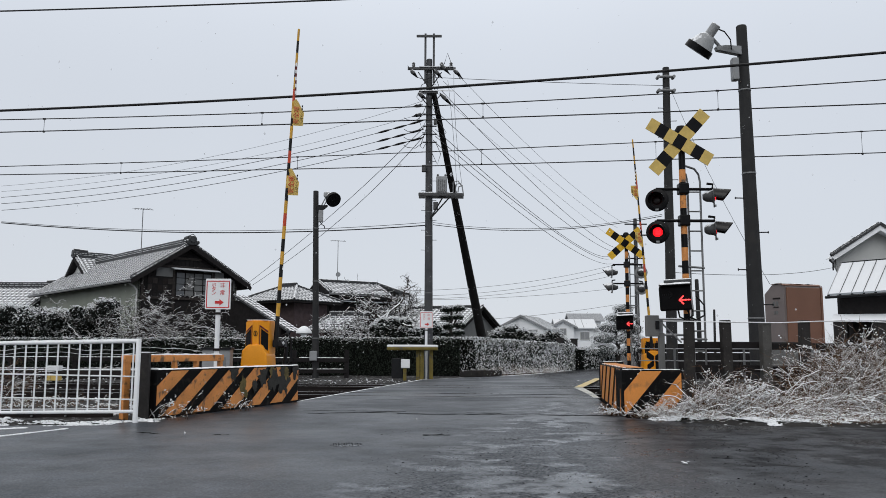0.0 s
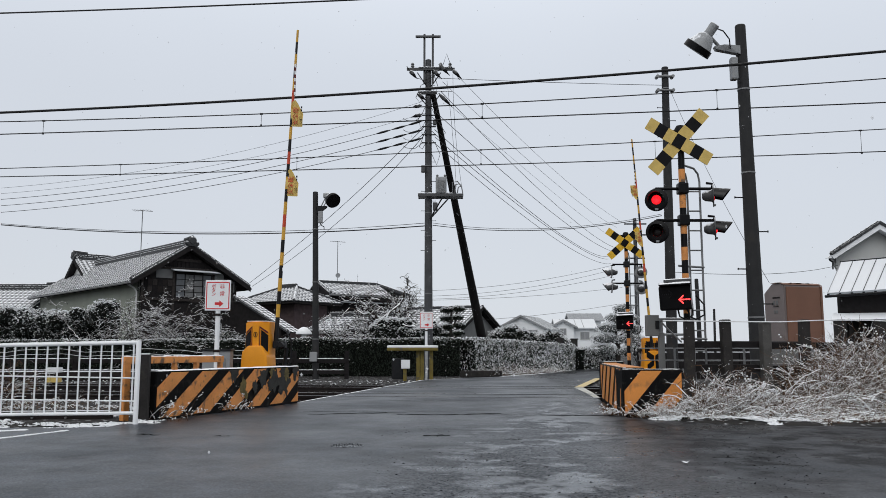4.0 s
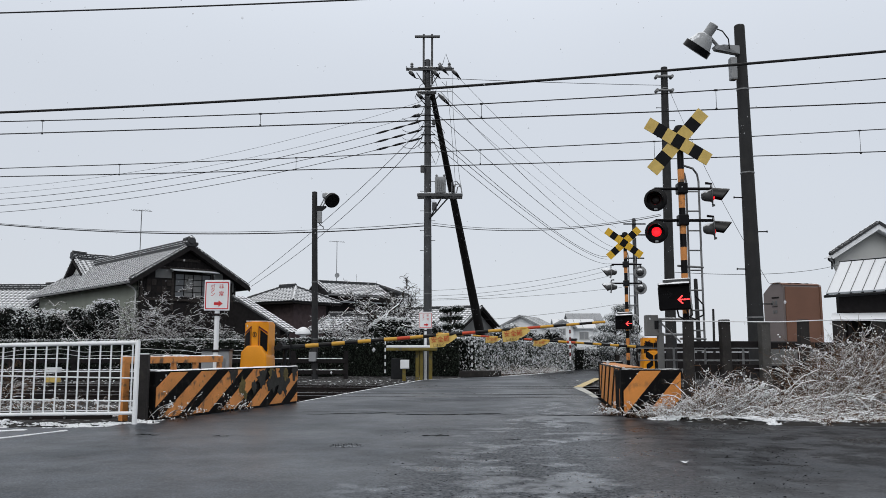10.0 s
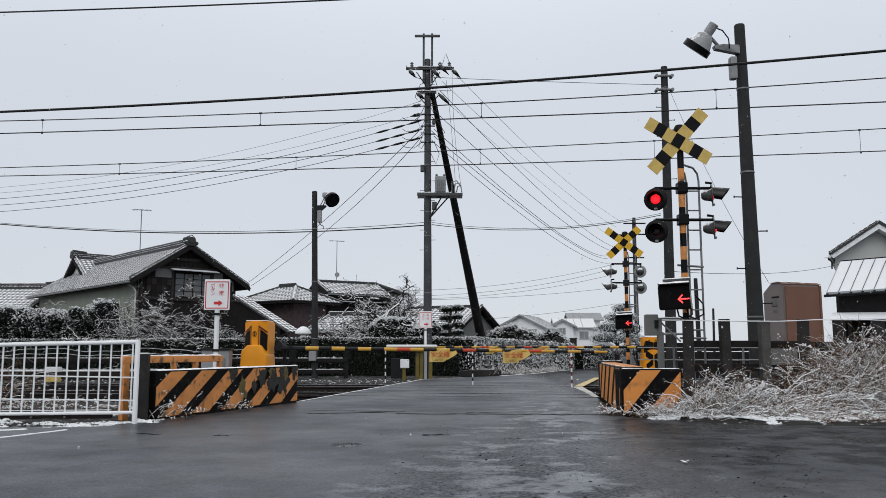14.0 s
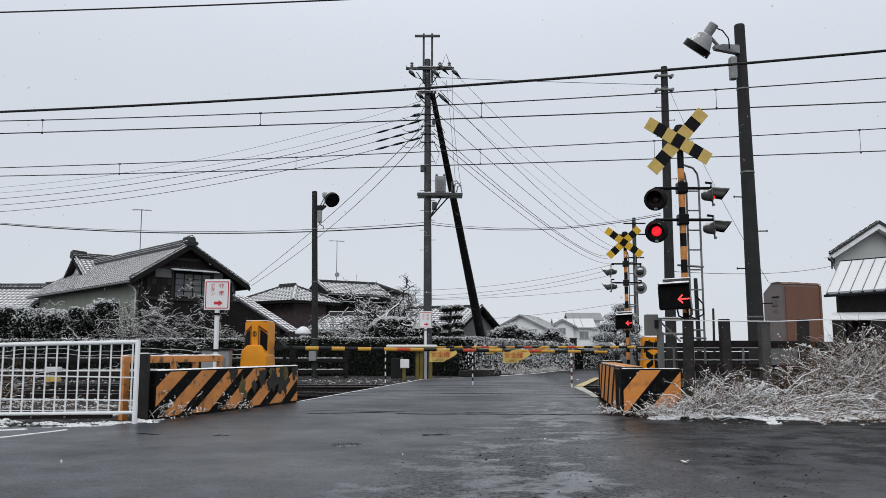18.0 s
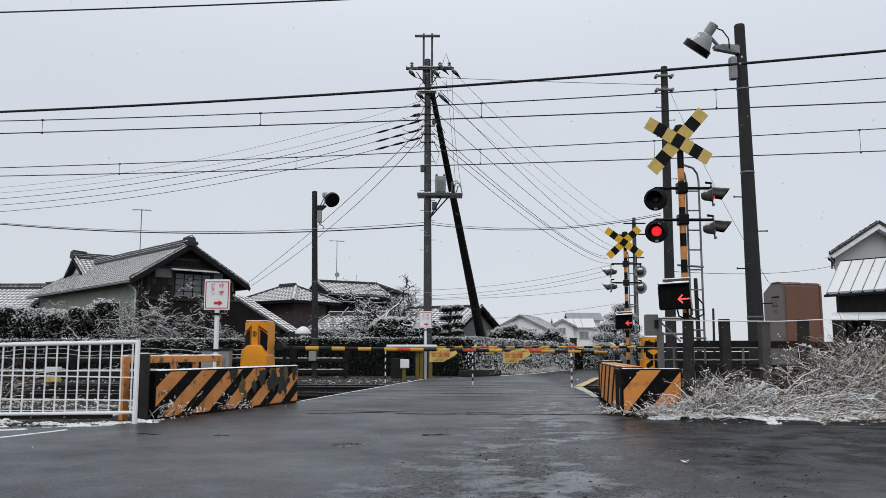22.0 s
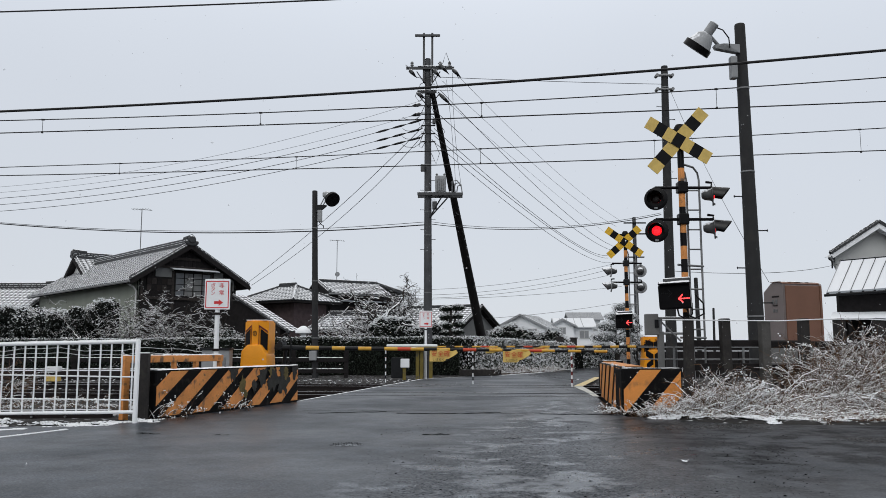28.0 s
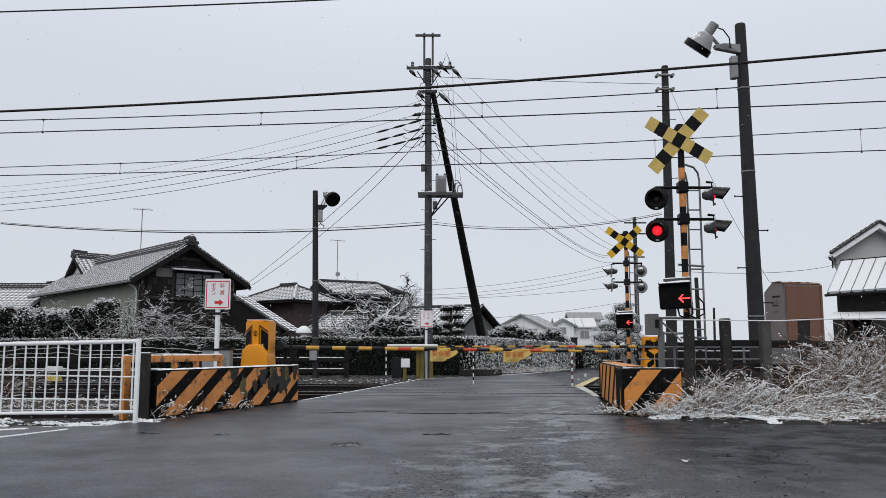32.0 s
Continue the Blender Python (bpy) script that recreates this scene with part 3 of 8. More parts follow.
def build_tracks():
    for name, d0 in (("near", 15.3), ("far", 18.95)):
        tr = thing("railway_track", Matrix(), "rusty narrow-gauge railway track on sleepers in ballast", "railway track", "railway tracks")
        for side in (-0.53, 0.53):
            bm = BM()
            prof = [(-0.06, -0.15), (0.06, -0.15), (0.06, -0.135), (0.012, -0.115), (0.012, -0.045), (0.034, -0.03), (0.034, 0.004), (-0.034, 0.004), (-0.034, -0.03), (-0.012, -0.045), (-0.012, -0.115), (-0.06, -0.135)]
            solid(bm, [on_track(-40, d0 + side + a, b) for a, b in prof], on_track(80, 0, 0))
            part("rail", bm, RUST, tr)
            bm = BM()
            solid(bm, [on_track(-40, d0 + side + a, 0.0045) for a in (-0.028, 0.028)] + [on_track(40, d0 + side + a, 0.0045) for a in (0.028, -0.028)], (0, 0, 0.003))
            part("rail_head", bm, RAILTOP, tr, "polished rail head")
        me = None
        for i in range(-26, 14):
            s = i * 0.62
            if on_track(s, d0, 0).x > -2.6 and on_track(s, d0, 0).x < 3.2:
                continue
            if me is None:
                bm = BM()
                box(bm, (0, 0, 0), (0.22, 2.0, 0.14), bev=0.015)
                ob = part("sleeper", bm, CONC, tr)
                me = ob.data
            else:
                ob = new("sleeper", me)
                ob.parent = tr
            ob.matrix_basis = Matrix.Translation(on_track(s, d0, -0.215)) @ pose(0, 0, 0, 0, 0, -7.3)
    # ballast stones, heaped between and beside the rails
    rng = random.Random(4)
    v, f = [], []
    for i in range(9000):
        s, d = rng.uniform(-17, 13), rng.uniform(13.7, 21.2)
        p = on_track(s, d, 0)
        if -2.35 + (p.y - 13.5) * 0.167 - 0.05 < p.x < 2.62 + (p.y - 14) * 0.1:
            continue
        r = rng.uniform(0.02, 0.05)
        p.z = lie(p.x, p.y) + rng.uniform(-0.01, 0.035)
        q = Euler((rng.uniform(0, 3), rng.uniform(0, 3), rng.uniform(0, 3))).to_matrix()
        b = len(v)
        for c in ((1, 0, 0), (-1, 0, 0), (0, 1, 0), (0, -1, 0), (0, 0, 0.8), (0, 0, -0.8)):
            v.append(tuple(p + q @ Vector(c) * r * rng.uniform(0.75, 1.25)))
        for a in ((0, 2, 4), (2, 1, 4), (1, 3, 4), (3, 0, 4), (2, 0, 5), (1, 2, 5), (3, 1, 5), (0, 3, 5)):
            f.append(tuple(b + k for k in a))
    tagged(raw("ballast", v, f, BALLAST), "dark crushed-stone ballast dusted with snow", "ballast", kind="stuff")
    v, f = [], []
    for i in range(6500):
        s, d = rng.uniform(-17, 13), rng.choice((rng.uniform(16.1, 18.3), rng.uniform(19.6, 23.5), rng.uniform(13.6, 14.7), rng.uniform(10.2, 13.6)))
        p = on_track(s, d, 0)
        if -2.35 + (p.y - 13.5) * 0.167 - 0.08 < p.x < 2.7 + (p.y - 14) * 0.1 or (p.y < 13.6 and (p.x > -3.5 or noise.noise((p.x * 1.3, p.y * 1.3, 4)) < 0.05)):
            continue
        if noise.noise((p.x * 0.9, p.y * 1.6, 9)) + rng.uniform(-0.3, 0.3) < -0.05:
            continue
        p.z = lie(p.x, p.y) + rng.uniform(0.0, 0.05)
        t = Vector((rng.gauss(0, 1), rng.gauss(0, 0.5), 0)).normalized()
        r = rng.uniform(0.008, 0.028)
        blob(v, f, p, t, r * rng.uniform(1.0, 2.4), r, 0.6)
    tagged(raw("snow_on_ballast", v, f, SNOW, None, "", True), "crumbs of snow lying on the ballast and verge", "snow", kind="stuff")
    # dark chips and loose grit on the wet road
    v, f = [], []
    for i in range(2600):
        x, y = rng.uniform(-0.6, 3.6), 4.4 + 4.6 * rng.random() ** 1.4
        if noise.noise((x * 1.1, y * 1.1, 2)) + rng.uniform(-0.4, 0.4) < 0.05 or x > 0.36 * y + 0.5:
            continue
        r = rng.uniform(0.002, 0.005) if rng.random() < 0.95 else rng.uniform(0.006, 0.01)
        blob(v, f, Vector((x, y, 0.001)), Vector((rng.gauss(0, 1), rng.gauss(0, 1), 0)).normalized(), r * 1.3, r, 0.6)
    tagged(raw("road_grit", v, f, BLACKP), "dark grit scattered on the wet asphalt", "grit", kind="stuff")


build_tracks()


def strip(name, pts, w, z, material, label, h=0.004, kind="structure", cat="road marking"):
    """A painted or snowy line along pts."""
    bm = BM()
    for a, b in zip(pts, pts[1:]):
        a, b = Vector((*a, z)), Vector((*b, z))
        n = (b - a).cross(Vector((0, 0, 1))).normalized() * w / 2
        solid(bm, [a - n, a + n, b + n, b - n], (0, 0, h))
    return tagged(part(name, bm, material, None), label, cat, kind=kind)


strip("edge_line", [(-2.3, 13.4), (-0.62, 23.5), (0.64, 25.5)], 0.055, 0.001, FADEDS, "white edge line crusted with snow along the crossing")
strip("edge_line", [(3.08, 18.9), (4.72, 25.3)], 0.2, 0.001, SIGNY, "worn yellow line at the edge of the crossing")
bm = BM()
solid(bm, [(2.64, 14.6, 0.001), (2.74, 14.6, 0.001), (2.94, 16.4, 0.001), (3.14, 18.7, 0.001), (2.93, 18.7, 0.001), (2.8, 16.4, 0.001)], (0, 0, 0.004))
tagged(part("edge_line", bm, FADEDW, None), "worn white edge mark dusted with snow", "road marking", kind="structure")
strip("edge_line", [(1.9, 27.2), (3.2, 29.7), (5.5, 35.9)], 0.14, 0.001, SNOW, "strip of snow along the foot of the hedge")
strip("flangeway", [tuple(on_track(-2.3, 14.83, 0).xy), tuple(on_track(2.9, 14.83, 0).xy)], 0.06, 0.0005, CORE, "dark flange groove beside the rail in the road")
strip("flangeway", [tuple(on_track(-2.1, 15.77, 0).xy), tuple(on_track(2.9, 15.77, 0).xy)], 0.06, 0.0005, CORE, "dark flange groove beside the rail in the road")
strip("flangeway", [tuple(on_track(-1.8, 18.48, 0).xy), tuple(on_track(3.1, 18.48, 0).xy)], 0.06, 0.0005, CORE, "dark flange groove beside the rail in the road")
strip("flangeway", [tuple(on_track(-1.5, 19.42, 0).xy), tuple(on_track(3.3, 19.42, 0).xy)], 0.06, 0.0005, CORE, "dark flange groove beside the rail in the road")


def crack(x0, y0, x1, y1, w, seed):
    """A thin dark broken joint in the asphalt."""
    rng = random.Random(seed)
    n = max(6, int(abs(x1 - x0) / 0.09))
    bm = BM()
    top, low = [], []
    for i in range(n + 1):
        t = i / n
        c = Vector((x0 + (x1 - x0) * t, y0 + (y1 - y0) * t + rng.gauss(0, 0.018) + 0.06 * noise.noise((t * 9, seed, 0)), 0.003))
        ww = w * rng.uniform(0.3, 1.7)
        top.append(bm.verts.new(c + Vector((0, ww / 2, 0))))
        low.append(bm.verts.new(c - Vector((0, ww / 2, 0))))
    for i in range(n):
        bm.faces.new((low[i], low[i + 1], top[i + 1], top[i]))
    tagged(part("road_crack", bm, CORE, None), "thin dark crack in the wet asphalt", "road crack", kind="structure")


for k, (x0, y0, x1, y1, w) in enumerate(((-1.75, 10.75, -0.75, 11.0, 0.07), (-0.6, 10.72, 2.15, 10.55, 0.075), (-1.1, 11.15, -0.5, 11.12, 0.05), (0.3, 10.95, 0.75, 10.85, 0.05), (-1.9, 11.25, -1.2, 11.3, 0.03),
                                         (-0.2, 8.06, 0.06, 8.06, 0.06), (0.56, 7.7, 0.72, 7.7, 0.03), (2.05, 6.4, 2.3, 6.35, 0.035), (-3.0, 8.15, -2.75, 8.1, 0.05), (-2.2, 8.0, -2.05, 8.0, 0.04), (-1.3, 13.9, 1.9, 13.5, 0.03))):
    crack(x0, y0, x1, y1, w, k)


# ---- striped concrete blocks ----
def striped_block(name, m, length, depth, h, pitch, lean, label, bare=0, paint=None, first=0.0, duty=0.5):
    """A low concrete block painted in slanted stripes; x runs along its face, which looks to -y."""
    ob = thing(name, m, label, "concrete block", "striped crossing blocks")
    bm = BM()
    box(bm, (length / 2, depth / 2 + 0.006, h / 2 - 0.04), (length, depth, h + 0.08), bev=0.025)
    part("core", bm, BLACKP, ob)
    n = int(length / pitch) + 4
    for face in ("front", "end"):
        w = length if face == "front" else depth
        i = 0
        x = first - (h - 0.05) * lean - 3 * pitch
        while x < w + pitch:
            lo = 0.03
            pts = [(x, lo), (x + pitch * duty, lo), (x + pitch * duty + (h - 0.03) * lean, h - 0.02), (x + (h - 0.03) * lean, h - 0.02)]
            poly = clip_poly(pts, 0.02, w - 0.02)
            if len(poly) > 2:
                bm = BM()
                if face == "front":
                    solid(bm, [(a, 0.001, b) for a, b in poly], (0, -0.005, 0))
                else:
                    solid(bm, [(length - 0.001, 0.006 + a, b) for a, b in poly], (0.005, 0, 0))
                part("stripe", bm, paint or ORANGE, ob)
            x += pitch
    rng = random.Random(bare)
    for i in range(bare):
        bm = BM()
        cx, cz, r = length * rng.uniform(0.42, 0.98), h * rng.uniform(0.35, 0.97), rng.uniform(0.05, 0.2)
        k = [(cx + r * rng.uniform(0.5, 1.2) * math.cos(a), min(h - 0.02, max(0.06, cz + 1.1 * r * rng.uniform(0.5, 1.3) * math.sin(a)))) for a in np.linspace(0, 2 * math.pi, 23)[:-1]]
        solid(bm, [(min(length - 0.01, a), -0.0045 - 0.001 * (i % 4), b) for a, b in k], (0, -0.004, 0))
        part("flaked_patch", bm, (MOSS, MOSS, MOSSG)[i % 3], ob, "bare mossy patch where the paint has flaked")
    bm = BM()
    ribbon(bm, (0.02, 0.05, h), (length - 0.02, 0.05, h), 0.13 if bare else 0.05, 0.014 if bare else 0.008, 5)
    part("snow_cap", bm, SNOW, ob, "thin crust of snow")
    return ob


def clip_poly(pts, lo, hi):
    for edge, sign in ((lo, 1), (hi, -1)):
        out = []
        for i in range(len(pts)):
            a, b = pts[i - 1], pts[i]
            ia, ib = sign * (a[0] - edge) >= 0, sign * (b[0] - edge) >= 0
            if ia != ib:
                t = (edge - a[0]) / (b[0] - a[0])
                out.append((edge, a[1] + t * (b[1] - a[1])))
            if ib:
                out.append(b)
        pts = out
        if not pts:
            return []
    return pts


striped_block("concrete_block", pose(-3.37, 9.72, 0, 0, 0, 72.9), 3.62, 0.25, 0.575, 0.65, 1.5,
              "weathered orange and black striped concrete block, paint flaking", bare=12, first=0.26, duty=0.54)
striped_block("concrete_block", pose(2.27, 10.53, 0, 0, 0, 3), 0.78, 0.34, 0.58, 0.54, 0.83,
              "orange and black striped end of a concrete block in dry weeds", paint=ORANGEC, first=0.22)
long_block = striped_block("concrete_block", pose(2.72, 14.35, 0, 0, 0, -97.0) , 3.76, 0.3, 0.6, 0.8, 1.1,
              "orange and black striped concrete block along the road edge", paint=ORANGEC, duty=0.63)
bm = BM()
box(bm, (3.76 / 2, 0.16, 0.602), (3.7, 0.26, 0.008), bev=0.003)
part("painted_top", bm, ORANGE, long_block, "worn orange paint on the top")
striped_block("concrete_block", pose(3.0, 15.6, 0, 0, 0, 0), 0.4, 0.4, 0.62, 0.5, 0.6, "small orange concrete block beside the tracks")


# ---- white guard fence, kerb rail, orange frame ----
def build_white_fence():
    ob = thing("guard_fence", pose(-3.41, 9.3, -0.037), "white enamelled steel guard fence with a snowy top rail", "fence")
    L = -3.4

    def along(z, slope, x):
        return z + slope * x
    # the panel is a little bent: each rail runs at its own slope
    top, low = (0.941, 0.02), (0.16, 0.012)
    for name, (z, slope), r in (("top_rail", top, 0.022), ("rail", (0.544, -0.016), 0.008), ("rail", (0.291, -0.01), 0.008), ("bottom_rail", low, 0.019)):
        bm = BM()
        rod(bm, (L, 0, along(z, slope, L)), (-0.03, 0, z), r, n=12)
        part(name, bm, WHITE, ob, smooth=True)
    bm = BM()
    lathe(bm, [(0.028, -0.25), (0.028, 0.95), (0.024, 0.96), (0.01, 0.965)], 14, pose(-0.03, 0, 0))
    part("post", bm, WHITE, ob, smooth=True)
    bm = BM()
    lathe(bm, [(0.036, -0.25), (0.036, 0.88), (0.03, 0.89), (0.012, 0.895)], 14, pose(-2.9, 0, 0))
    part("post", bm, WHITE, ob, smooth=True)
    x = -0.083
    me = None
    while x > L + 0.03:
        if me is None:
            bm = BM()
            rod(bm, (0, 0, 0), (0, 0, 1), 0.0098, n=8)
            b = part("bar", bm, WHITE, ob, smooth=True)
            me = b.data
        else:
            b = new("bar", me)
            b.parent = ob
        z0, z1 = along(*low, x), along(*top, x) - 0.01
        b.matrix_basis = Matrix.Translation((x, 0, z0)) @ Matrix.Diagonal((1, 1, z1 - z0, 1))
        x -= 0.1215
    bm = BM()
    ribbon(bm, (-0.05, 0, 0.957), (L, 0, along(0.958, 0.02, L)), 0.036, 0.011, 6)
    part("snow_cap", bm, SNOW, ob, "line of snow on the top rail")


build_white_fence()

kr = thing("kerb_rail", Matrix(), "rusty old steel rail laid as a kerb in snow", "steel rail")
bm = BM()
prof = [(-0.06, 0.0), (0.06, 0.0), (0.06, 0.014), (0.014, 0.03), (0.014, 0.075), (0.033, 0.09), (0.033, 0.12), (-0.033, 0.12), (-0.033, 0.09), (-0.014, 0.075), (-0.014, 0.03), (-0.06, 0.014)]
solid(bm, [(-9, 9.95 + a, b - 0.06) for a, b in prof], (5.05, 0, 0.04))
part("rail_body", bm, RUST, kr)
for i in range(12):
    bm = BM()
    rod(bm, (-8.9 + i * 0.4, 9.93, -0.01 + i * 0.003), (-8.9 + i * 0.4, 9.905, -0.01 + i * 0.003), 0.012, n=8)
    part("bolt", bm, STEEL, kr)
bm = BM()
solid(bm, [(-9, 9.93, 0.061), (-9, 9.97, 0.061), (-3.97, 9.97, 0.101), (-3.97, 9.93, 0.101)], (0, 0, 0.008))
part("snow_cap", bm, SNOW, kr)


def build_orange_frame():
    ob = thing("protection_frame", pose(-3.75, 9.72, 0, 0, 0, 72), "orange painted steel protection frame with snow on its bar", "guard rail")
    bm = BM()
    box(bm, (1.0, 0, 0.7), (2.06, 0.06, 0.085), bev=0.006)
    part("top_bar", bm, ORANGE, ob)
    for x, y in ((0.03, 0), (0.95, 0), (1.42, 0), (1.98, 0)):
        bm = BM()
        box(bm, (x, y, 0.3), (0.1 if x == 0.03 else 0.06, 0.055, 0.74), bev=0.005)
        part("post", bm, ORANGE, ob)
    bm = BM()
    ribbon(bm, (0.0, 0, 0.743), (2.0, 0, 0.743), 0.06, 0.016, 7)
    part("snow_cap", bm, SNOW, ob)


build_orange_frame()


def stub_post(x, y, h, w=0.12, label="dark weathered square concrete post"):
    ob = thing("concrete_post", pose(x, y, -0.06, 0, 0, 4), label, "post", "concrete posts by the blocks")
    bm = BM()
    box(bm, (0, 0, h / 2), (w, w, h), bev=0.012)
    part("shaft", bm, CONC, ob)
    bm = BM()
    box(bm, (0, 0, h + 0.006), (w * 0.8, w * 0.8, 0.014), bev=0.005)
    part("snow_cap", bm, SNOW, ob)


stub_post(-3.48, 9.62, 0.83)


# ---- emergency button signs ----
def build_sign(x, y, h_top, w, h, group, arrow=True):
    ob = thing("warning_sign", pose(x, y, 0), "white sign with red Japanese lettering and arrow on a white post", "sign", group)
    bm = BM()
    rod(bm, (0, 0.03, -0.08), (0, 0.03, h_top - h * 0.9), 0.032 * w / 0.335, n=12)
    part("post", bm, WHITE, ob, "white post with rusty clamps", True)
    bm = BM()
    box(bm, (0, 0, h_top - h / 2), (w, 0.016, h), bev=0.004)
    part("plate", bm, WHITE, ob)
    bm = BM()
    z = h_top - h / 2
    t = 0.012 * w / 0.335
    for sx, sz, cx, cz in ((w * 0.88, t, 0, h * 0.44), (w * 0.88, t, 0, -h * 0.44), (t, h * 0.88, w * 0.44, 0), (t, h * 0.88, -w * 0.44, 0)):
        box(bm, (cx, -0.0095, z + cz), (sx, 0.003, sz))
    part("border", bm, RED, ob)
    s = w * 0.2
    for body, dx, zz in (("非\n常", 0.17, z + h * 0.17), ("ボ\nタ\nン", -0.17, z + h * 0.17)):
        part("lettering", letters(body, s * (1.05 if dx > 0 else 0.95), Matrix.Translation((dx * w, -0.0095, zz)) @ FACE, 0.0015, 1.35 if dx > 0 else 0.82), RED, ob)
    bm = BM()
    a = w * 0.13
    solid(bm, [(px_ * w / 0.335 + 0.02, -0.009, z - h * 0.27 + pz_ * w / 0.335) for px_, pz_ in ((-0.055, -0.018), (0.005, -0.018), (0.005, -0.042), (0.06, 0.0), (0.005, 0.042), (0.005, 0.018), (-0.055, 0.018))], (0, -0.003, 0))
    part("arrow", bm, RED, ob, "red arrow")
    for dz in (0.02, h * 1.2):
        bm = BM()
        box(bm, (0, 0.02, h_top - h - 0.06 - (dz if dz > 0.1 else 0)), (0.08 * w / 0.335, 0.07, 0.035), bev=0.004)
        part("clamp", bm, RUST, ob, "rusty clamp")
    bm = BM()
    box(bm, (0, 0, h_top + 0.004), (w * 0.97, 0.016, 0.012), bev=0.003)
    part("snow_cap", bm, SNOW, ob)


build_sign(-3.255, 11.8, 1.82, 0.366, 0.43, "emergency button signs")
build_sign(-0.53, 25.0, 2.0, 0.4, 0.5, "emergency button signs")


# ---- barrier machines and their arms ----
def build_machine(m, label, flip, slim=1.0):
    """A barrier machine under a yellow cover; the camera's side is -y, the arm leaves to +x (flip 1) or -x (flip -1)."""
    ob = thing("barrier_machine", m, label, "crossing barrier", "barrier machines")
    bm = BM()
    box(bm, (0, 0.12, 0.1), (0.4, 0.4, 0.42), bev=0.01)
    part("base", bm, DARKST, ob)
    # cover: wide foot, shouldered, then an upright head
    bm = BM()
    solid(bm, [(a, -0.25, b) for a, b in [(-0.29, 0.25), (0.29, 0.25), (0.25, 0.68), (0.13, 0.83), (-0.13, 0.83), (-0.245, 0.74)]], (0, 0.48, 0))
    bmesh.ops.bevel(bm, geom=list(bm.edges), offset=0.025, segments=3, affect='EDGES', profile=0.6)
    part("cover", bm, YELLOW, ob, "yellow moulded cover", True)
    bm = BM()
    solid(bm, [(-0.235, -0.1, 0.7), (-0.05, -0.2, 0.7), (0.05, -0.2, 0.7), (0.235, -0.1, 0.7), (0.235, 0.24, 0.7), (-0.235, 0.24, 0.7)], (0, 0, 0.48))
    bmesh.ops.bevel(bm, geom=[e for e in bm.edges if min(v.co.z for v in e.verts) > 1.15], offset=0.02, segments=2, affect='EDGES')
    part("head_cover", bm, YELLOW, ob, "yellow folded upper cover")
    for sx in (-1, 1):
        # black chevron panels on the slanted faces
        ax, ay, bx, by = 0.06 * sx, -0.196, 0.225 * sx, -0.107
        n = Vector((sx * 0.48, -0.88, 0)) * 0.004

        def q(t, z):
            return (ax + (bx - ax) * t + n.x, ay + (by - ay) * t + n.y, z)
        for t0, t1, zl0, zl1, dz, mt, lab in ((0.24, 0.98, 0.78, 0.74, 0.28, BLACK, "black panel"), (0.1, 0.96, 0.0, 0.0, 0.0, ARMRED, "dark red line")):
            bm = BM()
            if dz:
                solid(bm, [q(t0, zl0 + 0.03), q(t1, zl1 - 0.0), q(t1, zl1 + 0.24), q(t0, zl0 + 0.28)], n)
            else:
                solid(bm, [q(0.06, 0.82), q(0.13, 0.82), q(0.13, 1.085), q(0.96, 1.0), q(0.96, 1.03), q(0.06, 1.115)], n * 0.8)
            part("panel", bm, RODRED if mt is ARMRED else mt, ob, lab)
    bm = BM()
    tube(bm, [(0.035 * math.cos(a), -0.206, 0.99 + 0.035 * math.sin(a)) for a in np.linspace(0, 6.28, 17)], 0.005, 5)
    box(bm, (0, -0.206, 0.99), (0.012, 0.006, 0.05), pose(0, -0.0, 0, 0, 0, 0))
    part("badge", bm, DARKST, ob, "small round dark badge")
    bm = BM()
    solid(bm, [(-0.2, -0.15, 1.181), (0.2, -0.15, 1.181), (0.2, 0.2, 1.181), (-0.2, 0.2, 1.181)], (0, 0, 0.01))
    part("snow_cap", bm, SNOW, ob)
    bm = BM()
    box(bm, (0.3 * flip, 0.22, 0.84), (0.08, 0.16, 0.12), bev=0.02)
    rod(bm, (0.3 * flip, 0.04, 0.845), (0.3 * flip, 0.3, 0.845), 0.04, n=14)
    rod(bm, (0.3 * flip, 0.2, 0.3), (0.36 * flip, 0.2, 0.8), 0.03, n=8)
    tube(bm, [(0.3 * flip, 0.1, 0.95), (0.4 * flip, 0.05, 1.0), (0.47 * flip, 0.05, 0.9), (0.45 * flip, 0.08, 0.6), (0.36 * flip, 0.1, 0.45)], 0.014, 6)
    part("pivot_housing", bm, DARKST, ob, "dark pivot housing")
    if flip < 0:
        for x0, x1 in ((-0.2, -0.02), (0.02, 0.2)):
            bm = BM()
            solid(bm, [(x0, -0.256, 0.3), (x1, -0.256, 0.44 if x1 < 0.1 else 0.3), (x1, -0.256, 0.6 if x1 < 0.1 else 0.46), (x0, -0.256, 0.46 if x1 < 0.1 else 0.6)], (0, -0.006, 0))
            part("chevron", bm, BLACK, ob, "black chevron")
        for sx in (-1, 1):
            for y, z0, z1, z2, z3, mt, lab in ((-0.262, 0.52, 0.78, 0.66, 0.92, BLACK, "black chevron"), (-0.258, 0.86, 1.12, 0.98, 1.17, BLACK, "black chevron")):
                bm = BM()
                solid(bm, [(0.015 * sx, y, z0), (0.215 * sx, y, z2), (0.215 * sx, y, z3 - 0.08), (0.015 * sx, y, z1 - 0.08)], (0, 0.05, 0))
                part("chevron", bm, mt, ob, lab)
    for child in ob.children:
        if not child.name.startswith("pivot"):
            child.data.transform(Matrix.Diagonal((slim, 1, 1, 1)))
    return ob


